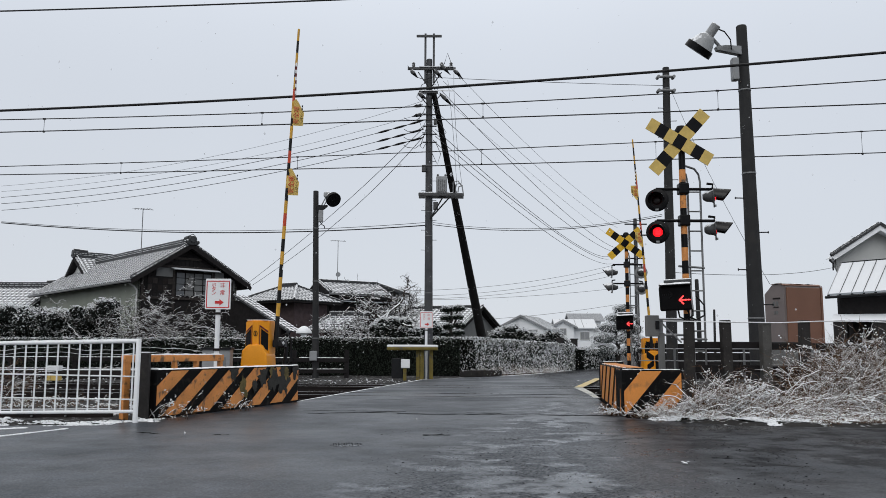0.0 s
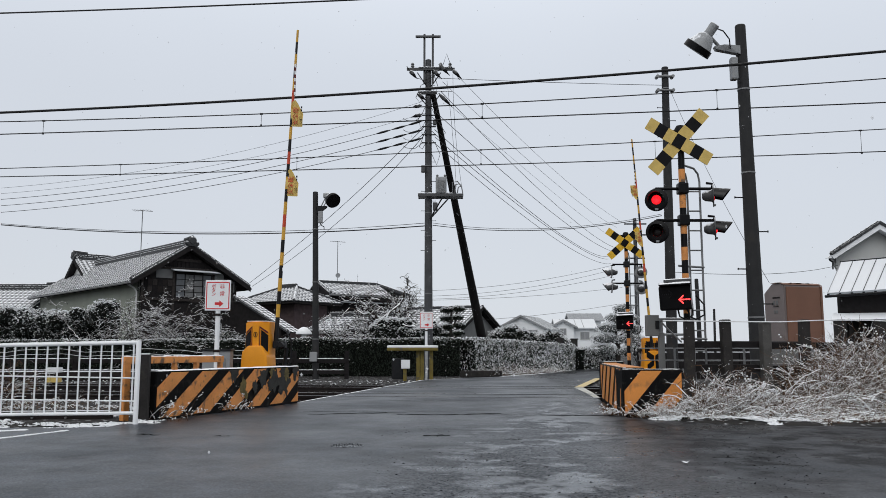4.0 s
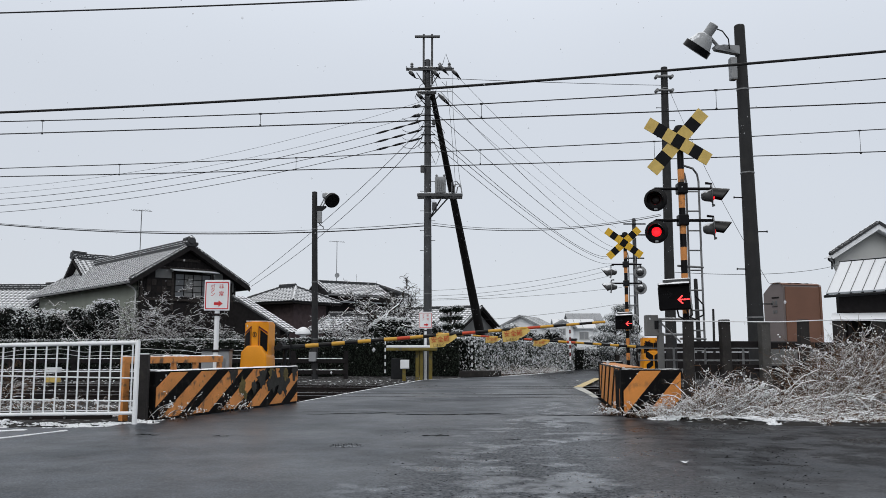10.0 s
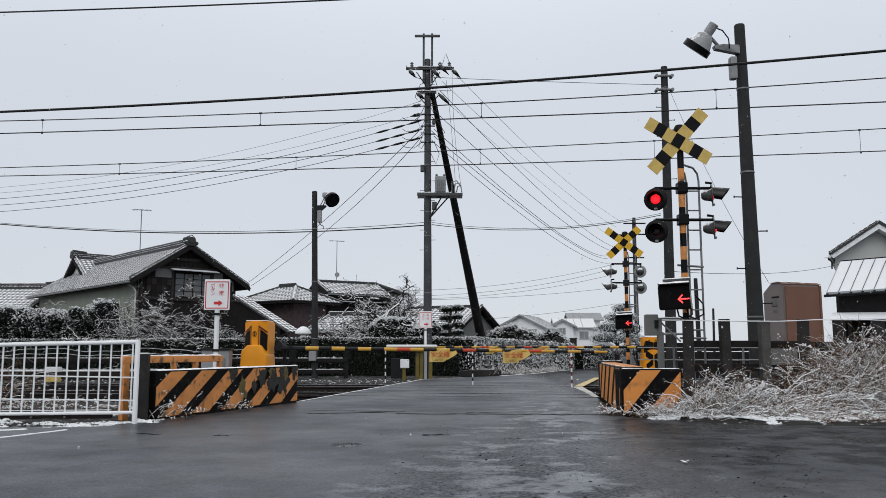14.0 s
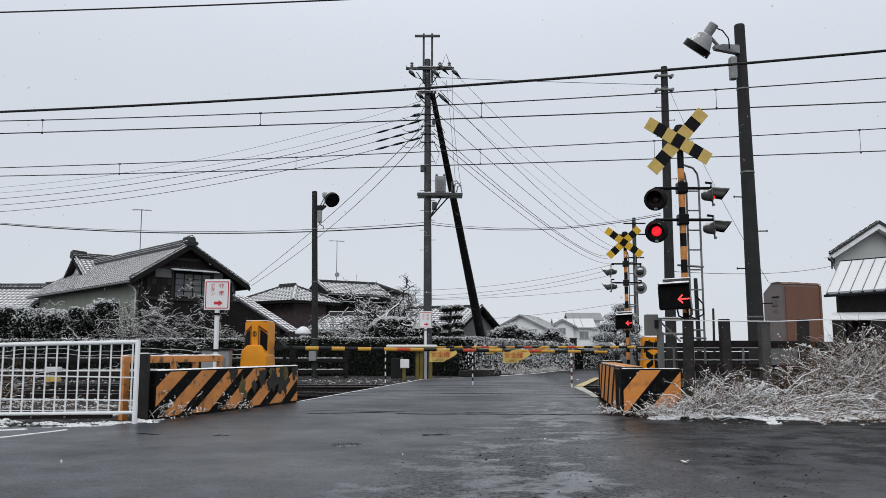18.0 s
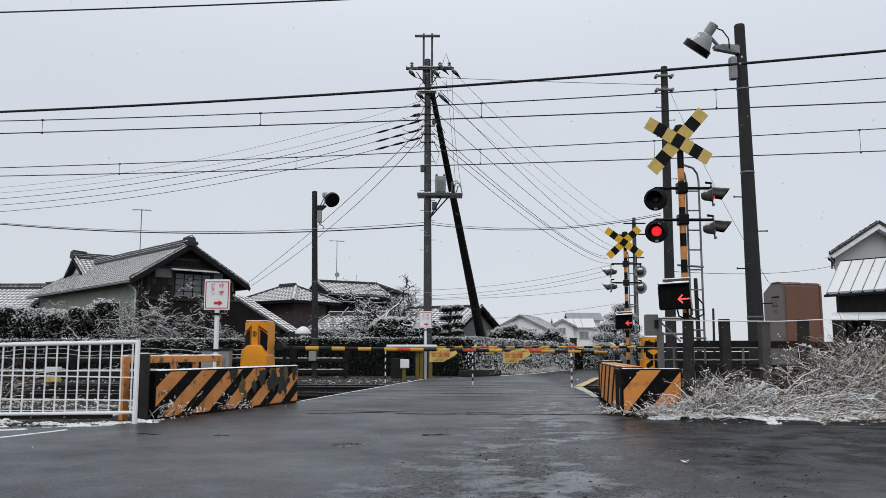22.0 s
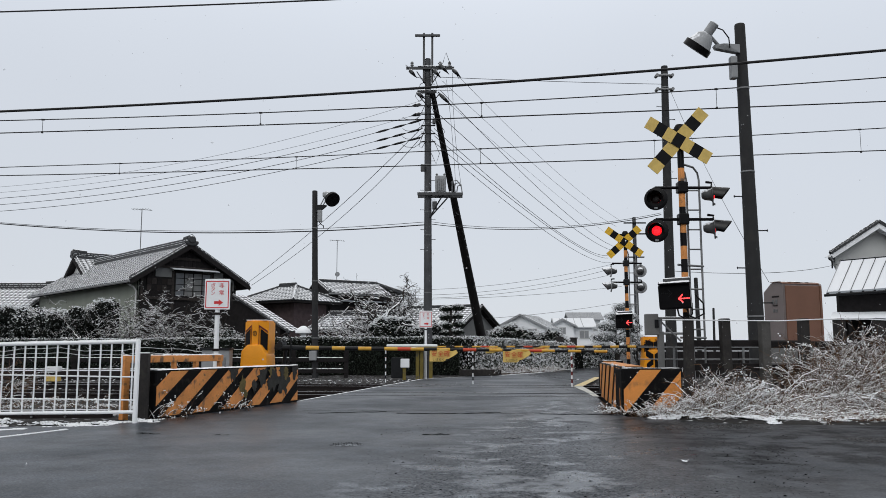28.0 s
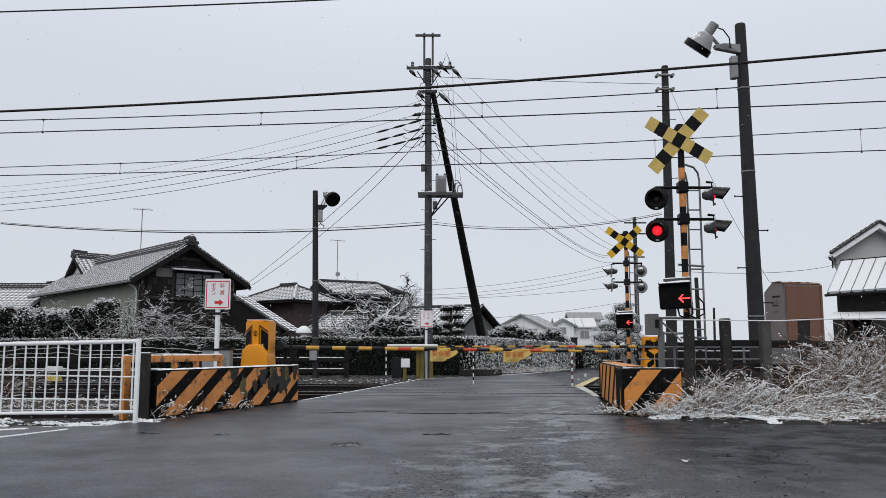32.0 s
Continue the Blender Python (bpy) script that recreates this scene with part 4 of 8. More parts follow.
def build_arm(parent, loc, length, sgn, r0, r1, colours, start, banners, rods, scale=1.0, faint=False):
    """The striped arm, drawn lowered along +x (sgn 1) or -x; its turn is keyed."""
    bm = BM()
    rod(bm, (0, 0, 0), (start * sgn, 0, 0), r0 * 1.25, r0, n=10)
    box(bm, (0.06 * sgn, 0, 0), (0.1, 0.07, 0.08), bev=0.012)
    arm = part("arm", bm, DARKST, parent, "black and yellow barrier arm with red bands")
    arm.location = loc
    n = len(colours)
    seg = (length - start) / n
    for i, ch in enumerate(colours):
        bm = BM()
        a, b = start + i * seg, start + (i + 1) * seg
        ra, rb = r0 + (r1 - r0) * i / n, r0 + (r1 - r0) * (i + 1) / n
        rod(bm, (a * sgn, 0, 0), (b * sgn, 0, 0), ra, rb, n=10)
        part("band", bm, {"Y": ARMY, "K": ARMK, "R": ARMRED}[ch], arm, smooth=True)
    for at, w in banners:
        bm = letters("安全確", 0.094 * scale, Matrix.Translation((at * sgn - 0.03 * scale, -0.037, -0.068 * scale)) @ FACE, 0.001) if w else BM()
        for fc in bm.faces:
            fc.material_index = 1
        wid = 0.38 * scale
        bmesh.ops.recalc_face_normals(bm, faces=bm.faces)
        rows_ = [[bm.verts.new((at * sgn - wid / 2 + wid * i / 8 + j * 0.012 * scale * math.sin(i), -0.022 + 0.012 * math.sin(i * 1.1 + j), 0.01 - j * 0.062 * scale * (1.0 if i < 6 else 0.78 - 0.24 * (i - 6)))) for i in range(9)] for j in range(4)]
        for j in range(3):
            for i in range(8):
                fc = bm.faces.new((rows_[j][i], rows_[j][i + 1], rows_[j + 1][i + 1], rows_[j + 1][i]))
                fc.material_index = 0
                fc.smooth = True
        old = set(bm.faces)
        line = letters("しばらく", 0.046 * scale, Matrix.Translation((at * sgn - 0.06 * scale, -0.037, -0.148 * scale)) @ FACE, 0.001)
        tmp = bpy.data.meshes.new("line")
        line.to_mesh(tmp)
        line.free()
        bm.from_mesh(tmp)
        bpy.data.meshes.remove(tmp)
        for fc in bm.faces:
            if fc not in old:
                fc.material_index = 2
        for k in range(2):
            r = box(bm, (at * sgn + (0.065 + k * 0.045) * scale, -0.037, -0.148 * scale), (0.032 * scale, 0.003, 0.02 * scale))
            for fc in {g for vv in r["verts"] for g in vv.link_faces}:
                fc.material_index = 2
        me = bpy.data.meshes.new("banner")
        bm.to_mesh(me)
        bm.free()
        for mt in (BANNER, ARMRED, DARKST):
            me.materials.append(mt)
        ban = new("banner", me)
        ban.parent = arm
        tagged(ban, "crumpled yellow cloth banner with red lettering")
    made = []
    for at, ln in rods:
        bm = BM()
        k = 9
        for i in range(k):
            r = rod(bm, (0, -0.01, -0.02 - ln * i / k), (0, -0.01, -0.02 - ln * (i + 1) / k), (0.0135 if at > 3.2 else 0.009) * scale, n=8)
            for fc in {g for vv in r["verts"] for g in vv.link_faces}:
                fc.material_index = i % 2
        d = part("hanging_rod", bm, (WHITE, RODRED if not faint and at > 3.2 else BLACK), arm, "dangling rod banded in white and red" if not faint and at > 3.2 else "dangling rod banded in white and black")
        d.location = (at * sgn, 0, 0)
        made.append(d)
    return arm, made


near_machine = build_machine(pose(-2.93, 13.1, 0, 0, 0, -4) @ Matrix.Scale(1.08, 4), "yellow covered barrier machine with black chevron panels behind the striped block", 1, 0.74)
near_arm, near_rods = build_arm(near_machine, (0.22, 0.08, 0.79), 4.91, 1, 0.031, 0.018,
                                "YKYKYKYRYKYKRKYKYRYKYKY", 0.46,
                                [(2.48, 1), (3.56, 1)], [(1.64, 0.47), (2.925, 0.48), (4.38, 0.5)])
near_arm.rotation_mode = "QUATERNION"
far_machine = build_machine(pose(5.7, 22.6, 0, 0, 0, 0), "yellow and black barrier machine on the far side of the tracks", -1)
far_arm, far_rods = build_arm(far_machine, (-0.06, -0.25, 0.91), 5.8, -1, 0.036, 0.02,
                              "YKYKYKYRYKYKRKYKYRYKYKY", 0.42,
                              [(3.0, 1), (4.3, 1)], [(3.5, 0.5), (4.95, 0.45)], faint=True)


# ---- crossing signals ----
def lamp_head(parent, m, grey=False, far=False):
    """One flashing lamp: bowl, black back plate, hood and the revolving lamp disc behind the rim. It looks to -y."""
    body = HEADG if grey else BLACK
    bm = BM()
    lathe(bm, [(0.03, -0.16), (0.055, -0.15), (0.08, -0.11), (0.095, -0.02), (0.112, 0.0), (0.112, 0.02)], 20, FACE)
    head = part("lamp_head", bm, body, parent, "snow-dusted lamp head" if grey else "black lamp head", True)
    head.matrix_basis = m
    bm = BM()
    lathe(bm, [(0.17, 0.0), (0.178, 0.006), (0.178, 0.014), (0.17, 0.02), (0.112, 0.02), (0.112, 0.0)], 28, FACE)
    part("back_plate", bm, GREY if far else body, head, smooth=True)
    # hood: a slanted half tube
    bm = BM()
    n = 22
    r = 0.125
    rings = []
    for i in range(n + 1):
        a = radians(-40 + 260 * i / n if far else -14 + 208 * i / n)
        s = max(0.0, math.sin(a))
        ln = 0.05 + 0.2 * (0.5 + 0.5 * math.sin(a))
        rings.append((math.cos(a), math.sin(a), ln))
    vi = [[bm.verts.new((rr * c, -0.02 - t * ln, rr * s_ - t * 0.03)) for t, rr in ((0, r), (1, r), (1, r - 0.006), (0, r - 0.006))] for c, s_, ln in rings]
    for p0, p1 in zip(vi, vi[1:]):
        for k in range(4):
            bm.faces.new((p0[k], p0[(k + 1) % 4], p1[(k + 1) % 4], p1[k]))
    part("hood", bm, HOODB if not far else body, head, "slanted hood", True)
    bm = BM()
    lathe(bm, [(0.012, 0.018), (0.045, 0.016), (0.07, 0.006), (0.075, 0.0)], 24, FACE)
    for fc in bm.faces:
        fc.material_index = 0
    before = set(bm.faces)
    lathe(bm, [(0.075, -0.0005), (0.07, -0.006), (0.045, -0.012), (0.012, -0.013)], 24, FACE)
    for fc in set(bm.faces) - before:
        fc.material_index = 1
    lamp = part("lamp", bm, (LAMP, GLASSD), head, "red flashing lamp", True)
    lamp.location = (0, -0.025, 0)
    bm = BM()
    lathe(bm, [(0.111, -0.002), (0.095, -0.008), (0.02, -0.014)], 24, FACE)
    part("reflector", bm, GLASSD, head, "dark inner bowl")
    bm = BM()
    box(bm, (0.0, -0.03, -0.15), (0.05, 0.03, 0.03), bev=0.005)
    part("label_plate", bm, GREY, head)
    return lamp


def build_signal(m, label, heads, top, arrow_x, yellow, blades, far=False):
    ob = thing("crossing_signal", m, label, "crossing signal", "crossing signals")
    h = 4.25 if not far else 4.1
    z, i = -0.05, 0
    while z < h - 0.01:
        z2 = min(h, z + 0.205)
        bm = BM()
        rod(bm, (0, 0, z), (0, 0, z2), 0.051, n=14)
        part("mast_band", bm, (BLACK, ORANGE)[i % 2] if z < top - 0.4 else BLACK, ob, smooth=True)
        z, i = z2, i + 1
    # crossbuck
    cx, cz = -0.06, top
    for ang, ln, dy in blades:
        bm = BM()
        mm = pose(cx, 0, cz, 0, ang, 0)
        hw = 0.102
        ring = [[bm.verts.new(mm @ Vector(((k - 3.5) * ln / 7, -0.12 + dy + yy, zz))) for yy, zz in ((-0.006, -hw), (0.006, -hw), (0.006, hw), (-0.006, hw))] for k in range(8)]
        for k in range(7):
            for j in range(4):
                bm.faces.new((ring[k][j], ring[k][(j + 1) % 4], ring[k + 1][(j + 1) % 4], ring[k + 1][j])).material_index = k % 2
        bm.faces.new(ring[0])
        bm.faces.new(ring[7][::-1])
        part("crossbuck_blade", bm, (yellow, BLACK), ob, "yellow and black striped crossbuck blade")
    bm = BM()
    box(bm, (-0.03, -0.06, top), (0.08, 0.12, 0.1))
    part("bracket", bm, BLACK, ob)
    bm = BM()
    lathe(bm, [(0.05, 0.0), (0.085, 0.02), (0.09, 0.1), (0.06, 0.15), (0.02, 0.16)], 16, pose(0, 0, h - 0.06))
    box(bm, (-0.12, -0.02, h - 0.02), (0.22, 0.05, 0.07), bev=0.01)
    part("bell", bm, BLACK, ob, "black warning bell", True)
    lamps = []
    for z, span in heads["arms"]:
        bm = BM()
        rod(bm, (-span, 0, z), (span + 0.05, 0, z), 0.024, n=10)
        part("cross_arm", bm, BLACK, ob, smooth=True)
        bm = BM()
        box(bm, (0, -0.01, z), (0.16, 0.16, 0.17), bev=0.02)
        part("junction_box", bm, BLACK if not far else DARKST, ob)
    for x, y, z, rz, grey in heads["lamps"]:
        lamps.append(lamp_head(ob, pose(x, y, z, 0, 0, rz), grey, far))
        bm = BM()
        tube(bm, [(x * 0.8, 0, z + 0.2), (x, 0, z + 0.19), (x, 0.02, z + 0.12)], 0.02, 6)
        part("bracket", bm, BLACK, ob)
    # direction indicator with a lit arrow
    bm = BM()
    box(bm, (arrow_x, -0.2, 1.62), (0.48, 0.2, 0.38), bev=0.035)
    tilt = Matrix.Translation((arrow_x, -0.2, 1.62)) @ pose(0, 0, 0, 9, -2.5, -16 if not far else -6) @ Matrix.Translation((-arrow_x, 0.2, -1.62))
    ind = part("direction_indicator", bm, BLACK, ob, "black train direction indicator, red arrow lit")
    ind.matrix_basis = tilt
    bm = BM()
    box(bm, (arrow_x, -0.24, 1.83), (0.47, 0.34, 0.02), bev=0.008)
    part("hood", bm, BLACK, ind, "black hood")
    bm = BM()
    ribbon(bm, (arrow_x - 0.22, -0.25, 1.84), (arrow_x + 0.22, -0.25, 1.84), 0.28, 0.014, 17)
    part("snow_cap", bm, SNOW, ind, "thin snow on the hood")
    bm = BM()
    box(bm, (arrow_x + 0.04, -0.14, 1.87), (0.4, 0.14, 0.05), bev=0.012)
    part("cable_box", bm, HEADG, ind, "flat grey cable box on top")
    # the arrow for the other way, unlit
    bm = BM()
    for a, b in (((0.05, 0), (-0.1, 0)), ((0.05, 0), (0.0, 0.05)), ((0.05, 0), (0.0, -0.05))):
        for i in range(6):
            t = i / 5
            bmesh.ops.create_icosphere(bm, subdivisions=1, radius=0.011, matrix=Matrix.Translation((arrow_x - 0.09 + a[0] + (b[0] - a[0]) * t, -0.3, 1.68 + a[1] + (b[1] - a[1]) * t)))
    part("unlit_arrow", bm, DARKST, ind, "dark unlit arrow")
    bm = BM()
    box(bm, (arrow_x + 0.228, -0.21, 1.63), (0.014, 0.2, 0.36), bev=0.004)
    part("side_panel", bm, GREY, ind, "bare metal side of the indicator")
    bm = BM()
    ax, az = arrow_x + 0.125, 1.59
    segs = [((-0.075, 0), (0.075, 0))] + [((-0.075, 0), (-0.02, s * 0.055)) for s in (-1, 1)]
    for a, b in segs:
        k = 7 if a[0] * b[0] < 0 and b[1] == 0 else 4
        for i in range(k + 1):
            t = i / k
            bmesh.ops.create_icosphere(bm, subdivisions=1, radius=0.0125, matrix=Matrix.Translation((ax + a[0] + (b[0] - a[0]) * t, -0.303, az + a[1] + (b[1] - a[1]) * t)))
    part("arrow_lights", bm, LED, ind, "red lit arrow of small lights")
    for dx, s in ((0.05, 1), (0.2, 1.1)):
        bm = BM()
        tube(bm, [(arrow_x + dx, -0.12, 1.45), (arrow_x + dx + 0.02, -0.14, 1.33), (arrow_x + dx + 0.12, -0.12, 1.27 + 0.02 * s), (arrow_x + dx + 0.24 * s, -0.08, 1.36), (arrow_x + dx + 0.25 * s, -0.04, 1.52), (arrow_x + dx + 0.17, 0, 1.66)], 0.013, 6)
        part("cable", bm, BLACK, ob, "black cable loop")
    # ladder
    lad = 0.15 if not far else 0.14
    y = 0.25
    for x in (lad, lad + 0.2):
        bm = BM()
        tube(bm, [(x, y, 0), (x, y, 3.5), (x - 0.02, y, 3.62), (x - 0.1, y * 0.8, 3.7), (0.04, 0.05, 3.72)], 0.017, 8)
        part("ladder_rail", bm, STEEL if not far else GREY, ob, smooth=True)
    me = None
    for k in range(10):
        if me is None:
            bm = BM()
            rod(bm, (lad, y, 0), (lad + 0.2, y, 0), 0.012, n=8)
            r = part("rung", bm, STEEL, ob)
            me = r.data
        else:
            r = new("rung", me)
            r.parent = ob
        r.location = (0, 0, 0.5 + 0.315 * k)
    for z in (2.12, 1.0):
        bm = BM()
        rod(bm, (-0.1, 0, z), (lad + 0.22, y, z), 0.017, n=8)
        part("ladder_stay", bm, STEEL, ob)
    return lamps


NEAR_BLADES = [(31.8, 1.12, 0.0), (-48.6, 1.26, 0.016)]
FAR_BLADES = [(36.2, 1.22, 0.0), (-42.3, 1.2, 0.016)]
near_lamps = build_signal(pose(3.73, 12.6, 0), "striped level crossing signal with crossbuck and flashing red lamps",
                          dict(arms=[(3.33, 0.42), (2.83, 0.42)],
                               lamps=[(-0.44, -0.12, 3.13, -20, False), (-0.44, -0.12, 2.63, -20, False), (0.47, 0, 3.22, 72, True), (0.48, 0, 2.7, 72, True)]),
                          4.06, -0.22, SIGNY, NEAR_BLADES)
far_lamps = build_signal(pose(5.2, 23.2, 0), "striped level crossing signal on the far side, lamps turned away",
                         dict(arms=[(3.27, 0.4), (2.73, 0.4)],
                              lamps=[(-0.42, 0, 3.05, -97, True), (-0.42, 0, 2.63, -97, True), (0.43, 0.1, 3.06, 165, True), (0.43, 0.1, 2.6, 165, True)]),
                         3.87, -0.14, FARY, FAR_BLADES, far=True)


# ---- poles ----
def build_pole(name, a, b, r0, r1, label, cat="utility pole", bands=(), bolts=()):
    ob = thing(name, Matrix.Translation(a), label, cat)
    a, b = Vector(a), Vector(b)
    bm = BM()
    rod(bm, (0, 0, 0), b - a, r0, r1, n=20)
    lathe(bm, [(r1, 0.0), (r1 * 0.9, 0.02), (r1 * 0.5, 0.03)], 20, Matrix.Translation(b - a))
    part("shaft", bm, UPOLE if a.y > 30 else POLE, ob, smooth=True)
    for z in bands:
        t = (z - a.z) / (b.z - a.z)
        c = (b - a) * t
        r = r0 + (r1 - r0) * t
        bm = BM()
        lathe(bm, [(r + 0.004, -0.015), (r + 0.008, -0.01), (r + 0.008, 0.01), (r + 0.004, 0.015)], 20, Matrix.Translation(c))
        part("steel_band", bm, STEEL, ob)
    for i, z in enumerate(bolts):
        t = (z - a.z) / (b.z - a.z)
        c = (b - a) * t
        r = r0 + (r1 - r0) * t
        s = 1 if i % 2 else -1
        bm = BM()
        rod(bm, c, c + Vector((s * (r + 0.16), -0.03, 0)), 0.011, n=6)
        rod(bm, c + Vector((s * (r + 0.15), -0.03, -0.0)), c + Vector((s * (r + 0.16), -0.03, 0.0)), 0.022, n=8)
        part("step_bolt", bm, DARKST, ob)
    return ob


build_pole("lighting_pole", (5.53, 14.5, -0.3), (5.47, 14.5, 6.76), 0.152, 0.094, "dark concrete pole with steel bands and step bolts", "pole",
                        (5.55, 4.0, 1.4), (3.55, 2.93, 2.26, 1.64))
pole_by_signal = build_pole("utility_pole", (6.63, 24.0, -0.3), (6.71, 24.0, 9.35), 0.17, 0.1, "slim dark concrete utility pole", "utility pole",
                            (9.1, 8.7), (8.1, 7.7, 7.2, 6.8, 6.3, 5.9))
for z in (9.05, 8.62):
    bm = BM()
    rod(bm, (-0.2, -0.1, z + 0.3), (0.3, -0.1, z + 0.3), 0.04, n=8)
    for x in (-0.18, 0.28):
        rod(bm, (x, -0.16, z + 0.3), (x, 0.05, z + 0.3), 0.05, n=8)
    part("clamp", bm, STEEL, pole_by_signal, "steel clamp")


def build_floodlight(name, m, r, label):
    """A bell-shaped floodlight; its mouth looks along local +z."""
    ob = thing(name, m, label, "floodlight", "crossing floodlights")
    bm = BM()
    lathe(bm, [(r * 0.28, -r * 1.95), (r * 0.34, -r * 1.9), (r * 0.36, -r * 1.1), (r * 0.62, -r * 0.85), (r * 0.92, -r * 0.1), (r * 1.0, 0.0), (r * 1.0, r * 0.3), (r * 0.94, r * 0.3), (r * 0.9, 0.0), (r * 0.3, -r * 0.6)], 28)
    part("bell", bm, FLOODG, ob, "grey metal bell with snow on it", True)
    bm = BM()
    lathe(bm, [(r * 0.985, -r * 0.16), (r * 1.012, -r * 0.14), (r * 1.03, r * 0.34), (r * 0.97, r * 0.35), (r * 0.2, r * 0.2)], 28)
    part("rim", bm, BLACK, ob, "dark rim and glass", True)
    return ob


build_floodlight("floodlight", look((4.59, 14.2, 6.24), (4.07, 14.62, 5.5)) @ pose(0, 0, 0, 180, 0, 0), 0.25, "grey bell-shaped floodlight on a bracket")
fa = thing("lamp_bracket", Matrix(), "grey steel floodlight bracket with a ballast box and cable", "bracket")
bm = BM()
solid(bm, [(5.42, 14.4, 6.2), (4.95, 14.3, 6.25), (4.92, 14.3, 6.31), (5.1, 14.3, 6.34), (5.42, 14.4, 6.36)], (0, 0.12, 0))
part("arm", bm, GREY, fa)
bm = BM()
rod(bm, (5.02, 14.34, 6.3), (4.82, 14.26, 6.48), 0.03, n=8)
part("stem", bm, GREY, fa)
bm = BM()
box(bm, (5.27, 14.37, 5.9), (0.12, 0.16, 0.42), bev=0.03)
part("ballast_box", bm, GREY, fa, "grey ballast box")
bm = BM()
tube(bm, [(4.88, 14.2, 6.62), (5.05, 14.2, 6.55), (5.17, 14.25, 6.42), (5.2, 14.3, 6.25)], 0.012, 6)
part("cable", bm, BLACK, fa)

left_pole = build_pole("lighting_pole", (-4.02, 26, -0.1), (-4.14, 26, 5.9), 0.105, 0.085, "slim dark lamp pole beyond the tracks", "pole", (4.7, 3.0, 1.2))
build_floodlight("floodlight", look((-3.56, 25.8, 5.62), (-2.96, 25.0, 4.97)) @ pose(0, 0, 0, 180, 0, 0), 0.235, "dark bell-shaped floodlight on a slim pole")
bm = BM()
solid(bm, [(-0.05, -0.14, 5.3), (0.04, -0.14, 5.3), (0.28, -0.14, 5.5), (0.28, -0.14, 5.54), (-0.05, -0.14, 5.54)], (0, 0.1, 0))
part("bracket", bm, DARKST, left_pole, "dark bracket plate")
for x0, x1 in ((0.08, 0.24), (0.16, 0.34)):
    bm = BM()
    rod(bm, (x0, -0.1, 5.52), (x1, -0.12, 5.84), 0.018, n=8)
    part("stay", bm, GREY, left_pole)
bm = BM()
box(bm, (0.25, -0.08, 5.88), (0.2, 0.2, 0.16), pose(0, 0, 0), bev=0.04)
part("gear_box", bm, FLOODG, left_pole, "grey gear box behind the lamp")
bm = BM()
box(bm, (0.08, -0.16, 5.17), (0.14, 0.14, 0.38), bev=0.02)
part("ballast_box", bm, GREY, left_pole, "pale grey ballast box")
bm = BM()
tube(bm, [(0.05, -0.16, 5.0), (0.12, -0.18, 4.9), (0.2, -0.16, 4.86), (0.2, -0.14, 4.78)], 0.014, 6)
part("cable", bm, DARKST, left_pole)
bm = BM()
box(bm, (-0.06, -0.15, 0.75), (0.22, 0.16, 0.3), bev=0.02)
part("meter_box", bm, GREY, left_pole, "pale grey box")


POLE_K = 0.745


def at_pole(p, k=None):
    """A place on the way from the eye of the camera's stand to p, at the share k of its distance."""
    k = POLE_K if k is None else k
    return (p[0] * k, p[1] * k, 0.8 + (p[2] - 0.8) * k)


